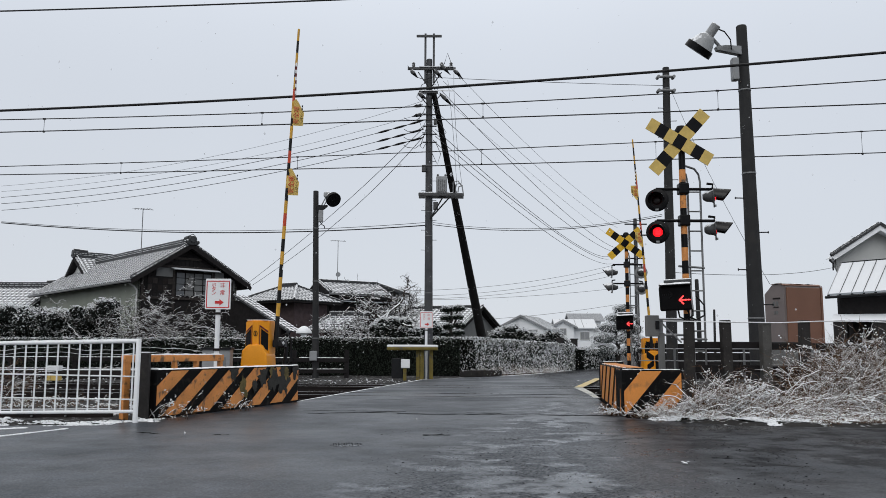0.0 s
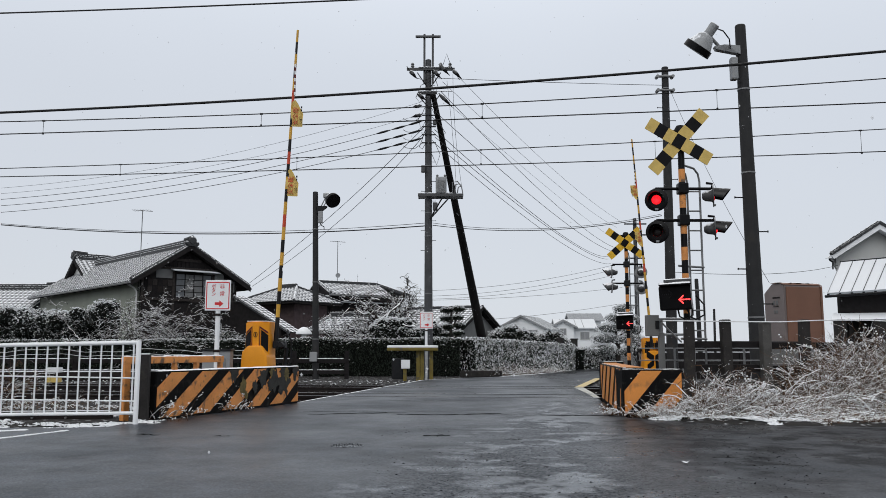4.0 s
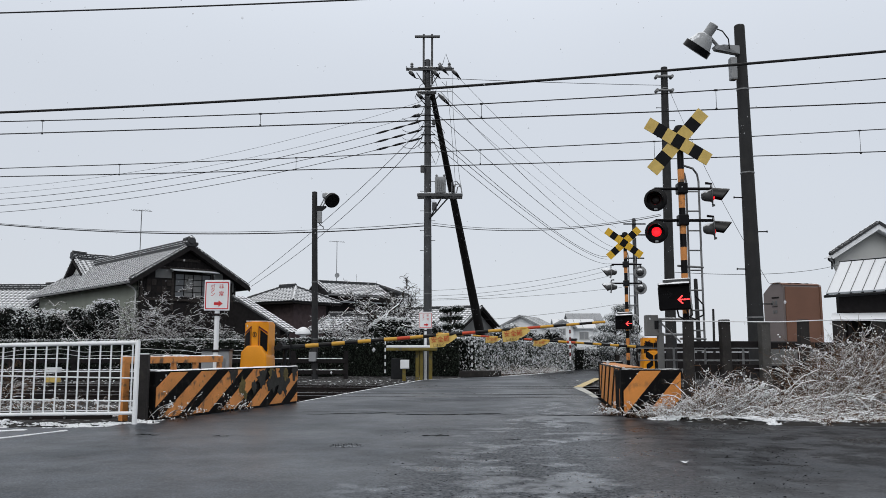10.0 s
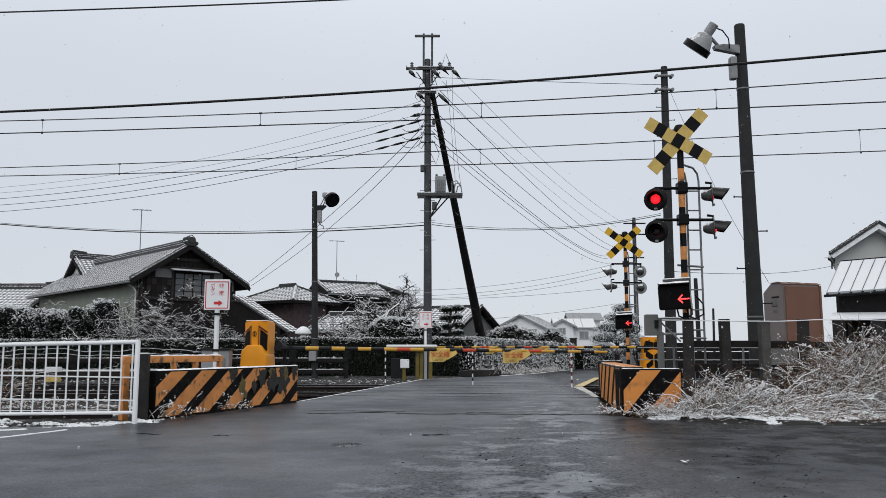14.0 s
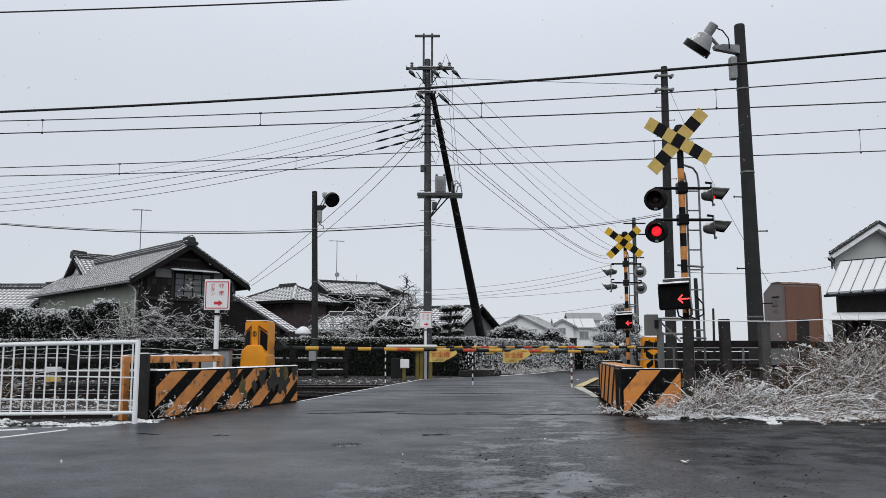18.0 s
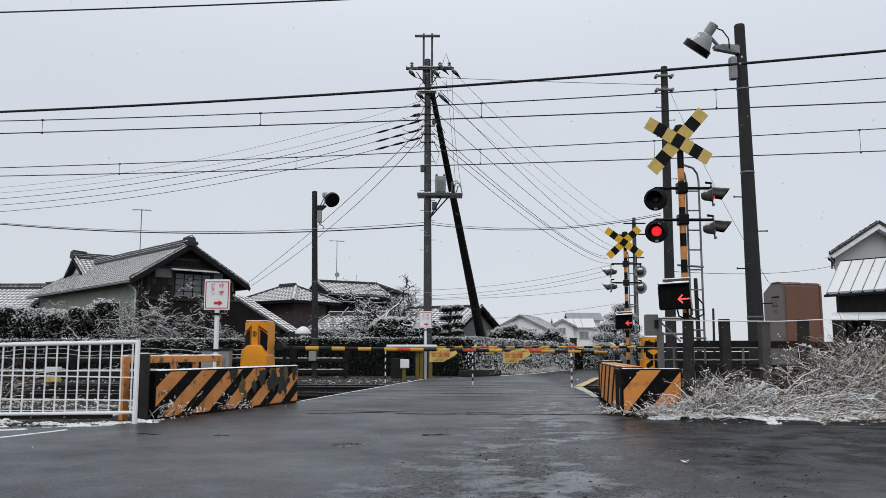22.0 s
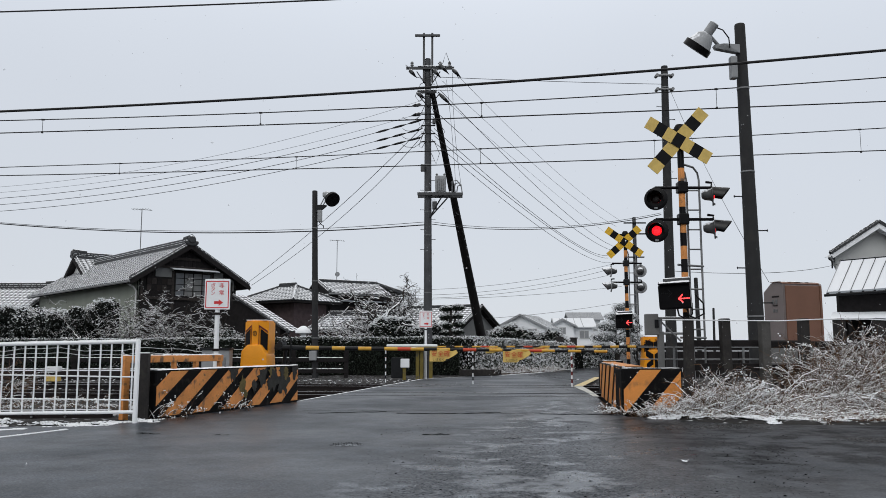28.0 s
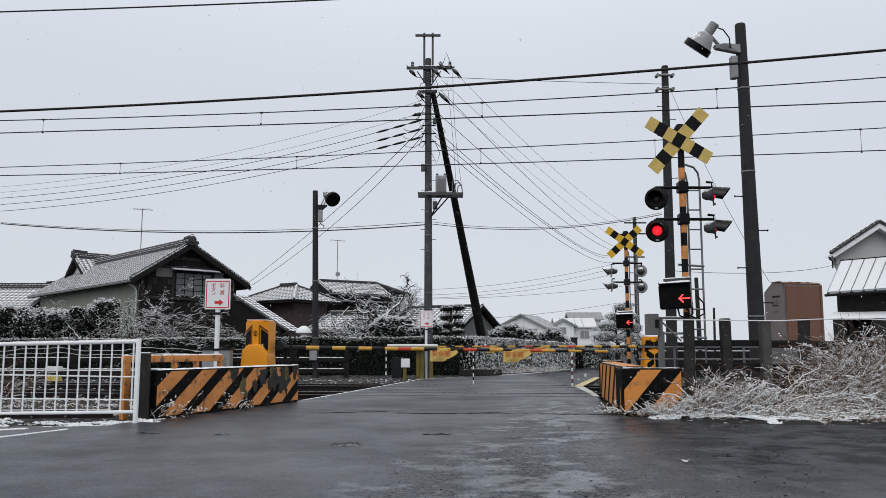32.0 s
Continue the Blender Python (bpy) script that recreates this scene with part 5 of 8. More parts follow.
def build_utility_pole():
    ob = build_pole("utility_pole", (-0.63, 34, -0.31), (-0.66, 34, 13.25), 0.185, 0.125, "tall dark utility pole with crossarms, transformer and strut", "utility pole",
                    (12.6, 11.6, 10.4, 9.6, 8.6, 6.6, 5.6, 3.2, 2.1), [5.0 + 0.42 * i for i in range(18)])

    def arm(z, x0, x1, w, y=-0.2):
        bm = BM()
        box(bm, ((x0 + x1) / 2, y, z), (x1 - x0, 0.1, w), bev=0.01)
        part("crossarm", bm, HEADG, ob)
    arm(13.1, -0.95, 1.1, 0.11)
    arm(12.05, -0.45, 0.35, 0.09)
    arm(14.55, -0.58, 0.5, 0.09)
    for x in (-0.2, 0.16):
        bm = BM()
        box(bm, (x, -0.1, 13.6), (0.09, 0.08, 2.2), bev=0.01)
        part("upright", bm, HEADG, ob)
    for x, z, d in ((-0.84, 13.04, (0.3, -0.36)), (0.18, 13.04, (0.31, -0.37)), (0.42, 13.3, (0.4, -0.46)), (0.98, 13.08, (0.36, -0.4)), (-0.5, 12.02, (0.34, -0.3)), (0.42, 12.02, (0.5, -0.56)), (-0.3, 11.5, (-0.4, -0.12)), (-0.3, 11.1, (-0.4, -0.14))):
        d = Vector((d[0], -0.08, d[1]))
        turn = Matrix.Translation((x, -0.26, z)) @ d.to_track_quat('Z', 'Y').to_matrix().to_4x4()
        ln = d.length
        bm = BM()
        lathe(bm, [(0.022, 0.0), (0.03, ln * 0.12), (0.082, ln * 0.2), (0.088, ln * 0.4), (0.07, ln * 0.6)], 12, turn)
        ins = part("strain_insulator", bm, HEADG, ob, "pale bottle-shaped strain insulator", True)
        bm = BM()
        lathe(bm, [(0.074, ln * 0.58), (0.06, ln * 0.72), (0.03, ln * 0.92), (0.012, ln * 1.15)], 12, turn)
        part("boot", bm, BLACK, ins, "black rubber boot", True)
    for x in (-0.7, 0.9, 0.5):
        bm = BM()
        lathe(bm, [(0.05, 0), (0.08, 0.04), (0.05, 0.1), (0.08, 0.14), (0.04, 0.2)], 10, pose(x, -0.2, 13.18))
        part("insulator", bm, STEEL, ob, smooth=True)
    for z0, z1 in ((12.2, 12.95), (11.4, 12.0)):
        for x in (-0.5, 0.5):
            bm = BM()
            rod(bm, (0, -0.16, z0), (x, -0.2, z1), 0.022, n=6)
            part("brace", bm, DARKST, ob)
    # transformer and its platform
    arm(7.62, -0.45, 1.45, 0.12, -0.28)
    arm(7.62, -0.45, 1.45, 0.12, 0.28)
    bm = BM()
    box(bm, (0.52, -0.12, 8.04), (0.46, 0.45, 0.72), bev=0.05)
    for k in range(5):
        box(bm, (0.36 + 0.08 * k, -0.38, 8.0), (0.02, 0.08, 0.54))
    part("transformer", bm, GREY, ob, "grey pole transformer with cooling fins")
    bm = BM()
    for k in range(2):
        lathe(bm, [(0.05, 0), (0.065, 0.04), (0.04, 0.07), (0.06, 0.1), (0.03, 0.15)], 8, pose(0.36 + 0.32 * k, -0.1, 8.38))
    part("bushings", bm, STEEL, ob)
    bm = BM()
    for k in range(3):
        tube(bm, [(1.0 + 0.1 * k, -0.3, 7.7), (1.0 + 0.12 * k, -0.3, 8.15 - 0.1 * k), (1.2 + 0.1 * k, -0.3, 8.2 - 0.1 * k), (1.38, -0.3, 7.95), (1.42, -0.3, 7.7)], 0.025, 5)
    part("fuse_frame", bm, STEEL, ob)
    for x in (0.9, 0.6):
        bm = BM()
        rod(bm, (0.05, -0.25, 6.6), (x, -0.28, 7.56), 0.03, n=6)
        part("brace", bm, DARKST, ob)
    for z in (9.9, 10.25, 10.6, 11.1):
        bm = BM()
        rod(bm, (-0.3, -0.12, z), (0.3, -0.12, z), 0.03, n=6)
        tube(bm, [(-0.25, -0.15, z), (-0.6, -0.2, z - 0.28), (-0.95, -0.1, z - 0.22), (-1.1, 0, z - 0.1)], 0.012, 5)
        part("bracket", bm, DARKST, ob, "wire bracket with a slack loop")
    # slack jumpers, service boxes, spare coils and insulators round the shaft
    rng = random.Random(8)
    for k in range(7):
        z = 9.4 + 0.5 * k
        s_ = -1 if k % 2 else 1
        bm = BM()
        w = rng.uniform(0.35, 0.9)
        tube(bm, [(s_ * 0.12, -0.15, z), (s_ * w * 0.7, -0.25, z - rng.uniform(0.25, 0.5)), (s_ * w, -0.2, z - rng.uniform(0.0, 0.2)), (s_ * w * 0.6, -0.2, z + rng.uniform(0.2, 0.5)), (s_ * 0.14, -0.15, z + 0.6)], 0.013, 5)
        part("jumper_wire", bm, WIRE, ob, "slack jumper wire")
    for z, x, w, h in ((8.75, -0.24, 0.16, 0.3), (7.15, 0.27, 0.2, 0.34), (10.75, 0.24, 0.14, 0.2)):
        bm = BM()
        box(bm, (x, -0.18, z), (w, 0.18, h), bev=0.03)
        part("service_box", bm, HEADG, ob, "small grey box strapped to the pole")
    bm = BM()
    tube(bm, [(-0.95, -0.3, 13.2), (-0.6, -0.3, 12.7), (-0.2, -0.25, 12.6), (0.2, -0.25, 12.75), (0.62, -0.3, 13.3), (0.75, -0.3, 13.75), (0.95, -0.3, 13.2), (1.3, -0.3, 12.6)], 0.014, 5)
    part("jumper_wire", bm, WIRE, ob, "looped jumper along the crossarm")
    for z in (7.7, 13.16, 12.1):
        bm = BM()
        ribbon(bm, (-0.45, -0.28, z), (1.0, -0.28, z), 0.09, 0.03, int(z * 10))
        part("snow_cap", bm, SNOW, ob, "line of snow")
    # all of it was drawn for a pole of 13.5 m: this one is 10 m tall
    for child in ob.children_recursive:
        child.data.transform(Matrix.Scale(POLE_K, 4))
    ob.location = at_pole((-0.63, 34, -0.31))
    bm = BM()
    base = ob.location
    rod(bm, Vector(at_pole((-0.45, 33.9, 11.7))) - base, Vector((1.83, 33.0, -0.2)) - base, 0.08, 0.2, n=16)
    part("strut", bm, STRUT, ob, "dark leaning strut pole", True)


build_utility_pole()

HOUSE_WIRES = [
    ((-0.65, 25.33, 8.73), (-7.41, 27.71, 7.59), (-16.6, 30.17, 6.89), 0.0052),
    ((-0.65, 25.33, 8.32), (-7.41, 27.71, 7.3), (-16.58, 30.17, 6.68), 0.0052),
    ((-0.65, 25.33, 8.09), (-7.4, 27.71, 7.09), (-16.57, 30.17, 6.46), 0.0089),
    ((-0.65, 25.33, 7.8), (-7.39, 27.71, 6.83), (-16.55, 30.17, 6.22), 0.0089),
    ((-0.65, 25.33, 7.53), (-7.38, 27.71, 6.59), (-16.53, 30.17, 5.97), 0.0089),
    ((-0.57, 25.33, 4.71), (-7.55, 26.82, 4.67), (-15.28, 27.94, 5.15), 0.0179),
    ((-0.57, 25.33, 4.8), (-7.55, 26.82, 4.73), (-15.28, 27.94, 5.19), 0.0086),
    ((-0.35, 25.33, 4.73), (2.68, 24.7, 4.47), (6.47, 24.0, 4.81), 0.0110),
    ((-0.35, 25.33, 4.8), (2.68, 24.7, 4.52), (6.47, 24.0, 4.86), 0.0068),
]
STREET_WIRES = [
    ((0.43, 25.33, 9.58), (3.84, 32.78, 8.78), (10.51, 47.68, 8.36), 0.0067),
    ((-0.04, 25.33, 9.37), (3.83, 32.78, 8.24), (10.18, 47.68, 8.06), 0.0067),
    ((-0.11, 25.33, 9.07), (3.81, 32.78, 7.42), (9.98, 47.68, 6.89), 0.0104),
    ((-0.25, 25.33, 9.0), (3.82, 32.78, 7.77), (9.99, 47.68, 7.39), 0.0052),
    ((-0.29, 25.33, 8.4), (3.81, 32.78, 6.88), (9.97, 47.68, 6.62), 0.0104),
    ((-0.29, 25.33, 7.8), (3.8, 32.78, 6.21), (9.63, 47.68, 6.35), 0.0104),
    ((-0.28, 25.33, 7.56), (3.8, 32.78, 6.11), (9.63, 47.68, 6.19), 0.0104),
    ((-0.28, 25.33, 7.35), (3.79, 32.78, 5.84), (9.79, 47.68, 5.92), 0.0097),
]
FAR_WIRES = [
    ((-5.55, 43.65, 4.09), (2.12, 46.46, 4.43), (10.29, 49.28, 6.02), 0.0090),
    ((-5.55, 43.65, 3.85), (2.12, 46.46, 4.11), (10.28, 49.28, 5.75), 0.0090),
    ((-5.54, 43.65, 3.67), (2.12, 46.46, 3.92), (10.27, 49.28, 5.4), 0.0090),
    ((-5.54, 43.65, 3.55), (2.11, 46.46, 3.79), (10.76, 49.28, 4.65), 0.0090),
    ((1.68, 43.65, 2.47), (5.62, 46.46, 2.89), (10.39, 49.28, 3.63), 0.0090),
]
STAY_WIRES = [
    ((-0.61, 25.33, 7.9), (-4.52, 33.0, 6.38), (-9.75, 41.0, 4.23), 0.0108),
    ((-0.57, 25.33, 7.68), (-4.12, 33.0, 6.22), (-9.61, 41.0, 4.06), 0.0108),
    ((-0.37, 25.33, 9.5), (3.81, 24.7, 9.12), (6.6, 24.0, 8.81), 0.0085),
    ((6.85, 24.0, 8.66), (7.22, 21.5, 5.25), (7.57, 19.0, 2.39), 0.0055),
    ((6.58, 24.0, 3.14), (9.83, 26.0, 3.25), (14.58, 30.0, 3.98), 0.0080),
    ((0.1, 25.11, 9.33), (0.28, 25.11, 7.53), (0.39, 25.11, 5.9), 0.0060),
    ((0.29, 25.11, 9.55), (0.39, 25.11, 7.35), (0.6, 25.11, 5.64), 0.0060),
]
WIRES = HOUSE_WIRES + STREET_WIRES + FAR_WIRES + STAY_WIRES


def curve3(a, b, c, n=20):
    """A hanging line through three places."""
    a, b, c = Vector(a), Vector(b), Vector(c)
    m = (b - a).length / ((b - a).length + (c - b).length)
    return [a * ((t - m) * (t - 1) / m) + b * (t * (t - 1) / (m * (m - 1))) + c * (t * (t - m) / (1 - m)) for t in np.linspace(0, 1, n)]


for k, (a, b, c, r) in enumerate(WIRES):
    bm = BM()
    if k in (2, 3, 4):
        # the spiral grips thicken the wire where it leaves the pole
        tube(bm, curve3(a, b, c, 90), [0.034 if i in (1, 2, 4, 5, 7, 8) else r for i in range(90)], 6)
    else:
        tube(bm, curve3(a, b, c), r, 5)
    tagged(part("overhead_wire", bm, WIRE, None), "thin dark overhead wire", "wire", "overhead wires")


def build_catenary():
    for d0, zm, zc, drops, sag in ((15.28, [(-9.2, 5.55), (0, 5.53), (8, 5.72)], 5.25, (-13.2, -8.35, -3.68, 0.73, 5.1, 9.6), 0), (18.95, [(-11.3, 5.46), (0, 5.54), (9.9, 5.74)], 5.19, (-13, -8.2, -3.63, 0.87, 4.9, 9.4, 13.5), 0)):
        ob = thing("contact_line", Matrix(), "dark overhead contact wire hung from a messenger wire", "overhead wire", "railway contact lines")
        shift = d0 * 0.127
        zm = [(q[0] - shift, q[1]) for q in zm]
        drops = [s - shift for s in drops]
        co = np.polyfit([q[0] for q in zm], [q[1] for q in zm], 2)
        bm = BM()
        tube(bm, [on_track(s, d0, float(np.polyval(co, s))) for s in np.linspace(-18, 14, 24)], 0.011, 5)
        part("messenger_wire", bm, WIRE, ob)
        bm = BM()
        tube(bm, [on_track(s, d0, zc + 0.0004 * (s + shift) ** 2) for s in np.linspace(-18, 14, 12)], 0.012, 5)
        part("contact_wire", bm, WIRE, ob)
        for s in drops:
            zt = float(np.polyval(co, s))
            bm = BM()
            rod(bm, on_track(s, d0, zc + 0.01), on_track(s, d0, zt), 0.005, n=5)
            box(bm, on_track(s, d0, zt), (0.06, 0.03, 0.03))
            box(bm, on_track(s, d0, zc + 0.02), (0.03, 0.03, 0.04))
            part("dropper", bm, WIRE, ob)
    for pts, r in (([(-12, 15.08, 5.17), (0, 13.5, 5.265), (9, 12.3, 5.66)], 0.022), ([(-12, 15.1, 7.19), (-1.83, 13.75, 6.93), (9, 12.4, 6.95)], 0.014)):
        bm = BM()
        tube(bm, curve3(*pts), r, 6)
        tagged(part("feeder_wire", bm, WIRE, None), "thick dark feeder cable above the tracks", "wire", "overhead wires")


build_catenary()


# ---- sleeper fence, cabinets and pipe frame on the near side ----
def build_sleeper_fence():
    ob = thing("sleeper_fence", Matrix(), "dark old concrete post fence with beams beside the tracks", "fence")
    me = None
    for i in range(9):
        x = 3.65 + i * 0.57
        if me is None:
            bm = BM()
            box(bm, (0, 0, 0.6), (0.14, 0.14, 1.36), bev=0.02)
            p = part("post", bm, CONC, ob)
            me = p.data
        else:
            p = new("post", me)
            p.parent = ob
        if i == 2:
            p.data = p.data.copy()
            p.data.materials[0] = PALECONC
        p.matrix_basis = pose(x, 12.3, -0.04 if i == 2 else 0.0, 0, (0.6, -0.8, 0.3, 1.1, -0.5)[i % 5], 3 * (i % 3))
    for z, h in ((0.9, 0.1), (0.55, 0.11)):
        for i in range(4):
            bm = BM()
            box(bm, (4.25 + i * 1.15, 12.42, z + (0.01, -0.008, 0.0, 0.006)[i]), (1.14, 0.08, h), bev=0.012)
            part("beam", bm, WOOD, ob, "dark weathered beam")
    bm = BM()
    tube(bm, [(3.25, 12.2, 1.26), (4.4, 12.2, 1.245), (4.97, 12.2, 1.24), (5.6, 12.2, 1.265), (6.3, 12.2, 1.265), (7.3, 12.2, 1.22), (9, 12.2, 1.2)], 0.008, 6)
    part("fence_wire", bm, WHITE, ob, "pale snowy wire")
    # the low steel railing behind it
    ob = thing("low_railing", Matrix(), "low steel railing with snow behind the post fence", "railing")
    for z in (0.86, 0.66):
        bm = BM()
        rod(bm, (3.3, 14.0, z), (6.0, 13.8, z), 0.009, n=8)
        part("rail", bm, GREY, ob, "snowy rail")
    for x in (3.9, 5.05, 5.6):
        bm = BM()
        rod(bm, (x, 13.95 - 0.05 * (x - 3.9), -0.2), (x, 13.95 - 0.05 * (x - 3.9), 0.87), 0.02, n=8)
        part("post", bm, STEEL, ob)


build_sleeper_fence()


def build_cabinet():
    ob = thing("relay_cabinet", pose(6.44, 15.5, 0, 0, 0, 17), "tall brown steel relay cabinet with a grey-brown side, on a plinth", "cabinet")
    # body in section: the roof falls away to the back
    bm = BM()
    sec = [(0.0, 0.93), (0.0, 2.06), (0.1, 2.1), (0.34, 2.1), (0.57, 1.93), (0.57, 0.93)]
    solid(bm, [(0, y, z) for y, z in sec], (0.86, 0, 0))
    bmesh.ops.bevel(bm, geom=list(bm.edges), offset=0.012, segments=2, affect='EDGES')
    part("body", bm, BROWNSIDE, ob, "greyish brown steel body")
    bm = BM()
    box(bm, (0.42, -0.016, 1.49), (0.77, 0.026, 1.08), bev=0.008)
    part("door", bm, BROWN, ob, "brown door")
    bm = BM()
    box(bm, (0.835, -0.02, 1.49), (0.045, 0.034, 1.12), bev=0.006)
    part("door_frame", bm, BROWN, ob, "brown edge strip of the door frame")
    bm = BM()
    solid(bm, [(-0.02, y, z) for y, z in ((-0.008, 2.064), (0.1, 2.104), (0.345, 2.104), (0.345, 2.112), (0.1, 2.112), (-0.008, 2.074))], (0.89, 0, 0))
    part("top", bm, BROWN, ob, "brown lid")
    bm = BM()
    ribbon(bm, (-0.01, 0.16, 2.112), (0.87, 0.16, 2.112), 0.26, 0.014, 61)
    part("snow_cap", bm, SNOW, ob, "thin snow on the lid")
    for z in (1.2, 1.5, 1.8):
        bm = BM()
        rod(bm, (0.81, -0.036, z - 0.05), (0.81, -0.036, z + 0.05), 0.014, n=8)
        part("hinge", bm, BROWN, ob)
    # faded marks and a louvre on the side
    for z, y, w, h, mt in ((1.83, 0.22, 0.2, 0.03, RUST), (1.73, 0.2, 0.05, 0.09, DULLPL), (1.73, 0.29, 0.05, 0.09, DULLPL), (1.66, 0.24, 0.14, 0.015, RUST), (1.56, 0.21, 0.05, 0.06, DULLPL), (1.56, 0.28, 0.04, 0.06, DULLPL)):
        bm = BM()
        box(bm, (-0.003, y, z), (0.012, w, h), bev=0.003)
        part("mark", bm, mt, ob, "faded stencilled mark")
    bm = BM()
    box(bm, (0.43, 0.29, 0.42), (0.78, 0.5, 1.06), bev=0.02)
    part("plinth", bm, DULLPL, ob, "grey concrete plinth")
    ob = thing("junction_box", pose(5.62, 13.5, 0, 0, 0, -4), "grey steel junction box on legs by the fence", "junction box")
    bm = BM()
    box(bm, (0, 0, 0.68), (0.62, 0.3, 0.5), bev=0.015)
    part("body", bm, DULLPL, ob)
    bm = BM()
    box(bm, (0.05, -0.155, 0.5), (0.12, 0.012, 0.09), bev=0.003)
    part("label_plate", bm, DARKST, ob)
    bm = BM()
    box(bm, (0, 0, 0.2), (0.5, 0.24, 0.5), bev=0.01)
    part("stand", bm, CONC, ob)
    bm = BM()
    box(bm, (0, -0.02, 0.95), (0.66, 0.34, 0.035), bev=0.008)
    part("lid", bm, DARKST, ob)


build_cabinet()


def build_pipe_frame():
    ob = thing("pipe_stand", Matrix(), "grey steel pipe stand carrying a small grey box", "steel frame")
    for a, b, r in (((3.42, 13.0, -0.2), (3.42, 13.0, 1.28), 0.04), ((3.94, 13.05, -0.2), (3.94, 13.05, 1.28), 0.035),
                    ((3.4, 13.4, 1.08), (4.0, 13.4, 1.08), 0.02), ((3.45, 13.0, 1.25), (3.75, 13.0, 0.95), 0.014)):
        bm = BM()
        rod(bm, a, b, r, n=10)
        part("pipe", bm, GREY, ob, smooth=True)
    bm = BM()
    box(bm, (3.67, 12.98, 1.3), (0.68, 0.07, 0.05), bev=0.006)
    part("top_bar", bm, STEEL, ob, "galvanised angle bar")
    bm = BM()
    ribbon(bm, (3.34, 12.98, 1.325), (3.99, 12.98, 1.325), 0.06, 0.012, 63)
    part("snow_cap", bm, SNOW, ob)
    bm = BM()
    box(bm, (3.28, 12.96, 1.21), (0.19, 0.16, 0.33), bev=0.012)
    part("control_box", bm, DULLPL, ob, "grey control box")
    bm = BM()
    box(bm, (3.34, 12.87, 1.22), (0.06, 0.012, 0.13), bev=0.003)
    part("label_plate", bm, DARKST, ob)
    bm = BM()
    box(bm, (3.42, 12.96, 0.55), (0.09, 0.09, 1.1), bev=0.01)
    part("sleeve", bm, DULLPL, ob, "grey concrete sleeve of the pipe")


build_pipe_frame()

ob = thing("equipment_box", pose(-3.5, 12.8, 0, 0, 0, 5), "pale grey steel equipment box behind the block", "equipment box")
bm = BM()
box(bm, (0, 0, 0.4), (0.42, 0.3, 0.84), bev=0.015)
part("body", bm, GREY, ob)
bm = BM()
box(bm, (0, -0.01, 0.83), (0.46, 0.34, 0.03), bev=0.006)
part("lid", bm, DARKST, ob)
bm = BM()
box(bm, (0.13, -0.155, 0.62), (0.05, 0.012, 0.16), bev=0.003)
part("latch", bm, STEEL, ob)


# ---- the far side of the crossing ----
def build_detector():
    ob = thing("detector_housing", pose(-0.92, 24.5, 0), "yellowish steel detector housing with a snowy canopy", "detector")
    bm = BM()
    box(bm, (0, 0, 0.88), (1.5, 0.55, 0.1), bev=0.03)
    part("canopy", bm, OLIVE, ob, "faded yellow canopy")
    bm = BM()
    box(bm, (0, 0, 0.955), (1.5, 0.55, 0.075), bev=0.035)
    part("snow_cap", bm, SNOW, ob)
    for x in (0.28, 0.16, 0.55):
        bm = BM()
        box(bm, (x, 0, 0.39), (0.105, 0.12, 0.9), bev=0.01)
        part("leg", bm, OLIVE, ob)
    bm = BM()
    box(bm, (-0.22, -0.2, 0.15), (0.1, 0.1, 0.4), bev=0.01)
    part("stub", bm, OLIVE, ob)
    bm = BM()
    box(bm, (-0.2, -0.26, 0.44), (0.26, 0.1, 0.26), bev=0.02)
    part("sensor", bm, WHITE, ob, "white sensor head")
    bm = BM()
    box(bm, (-0.45, 0.1, 0.3), (0.34, 0.3, 0.6), bev=0.02)
    part("cabinet", bm, DARKST, ob)


build_detector()


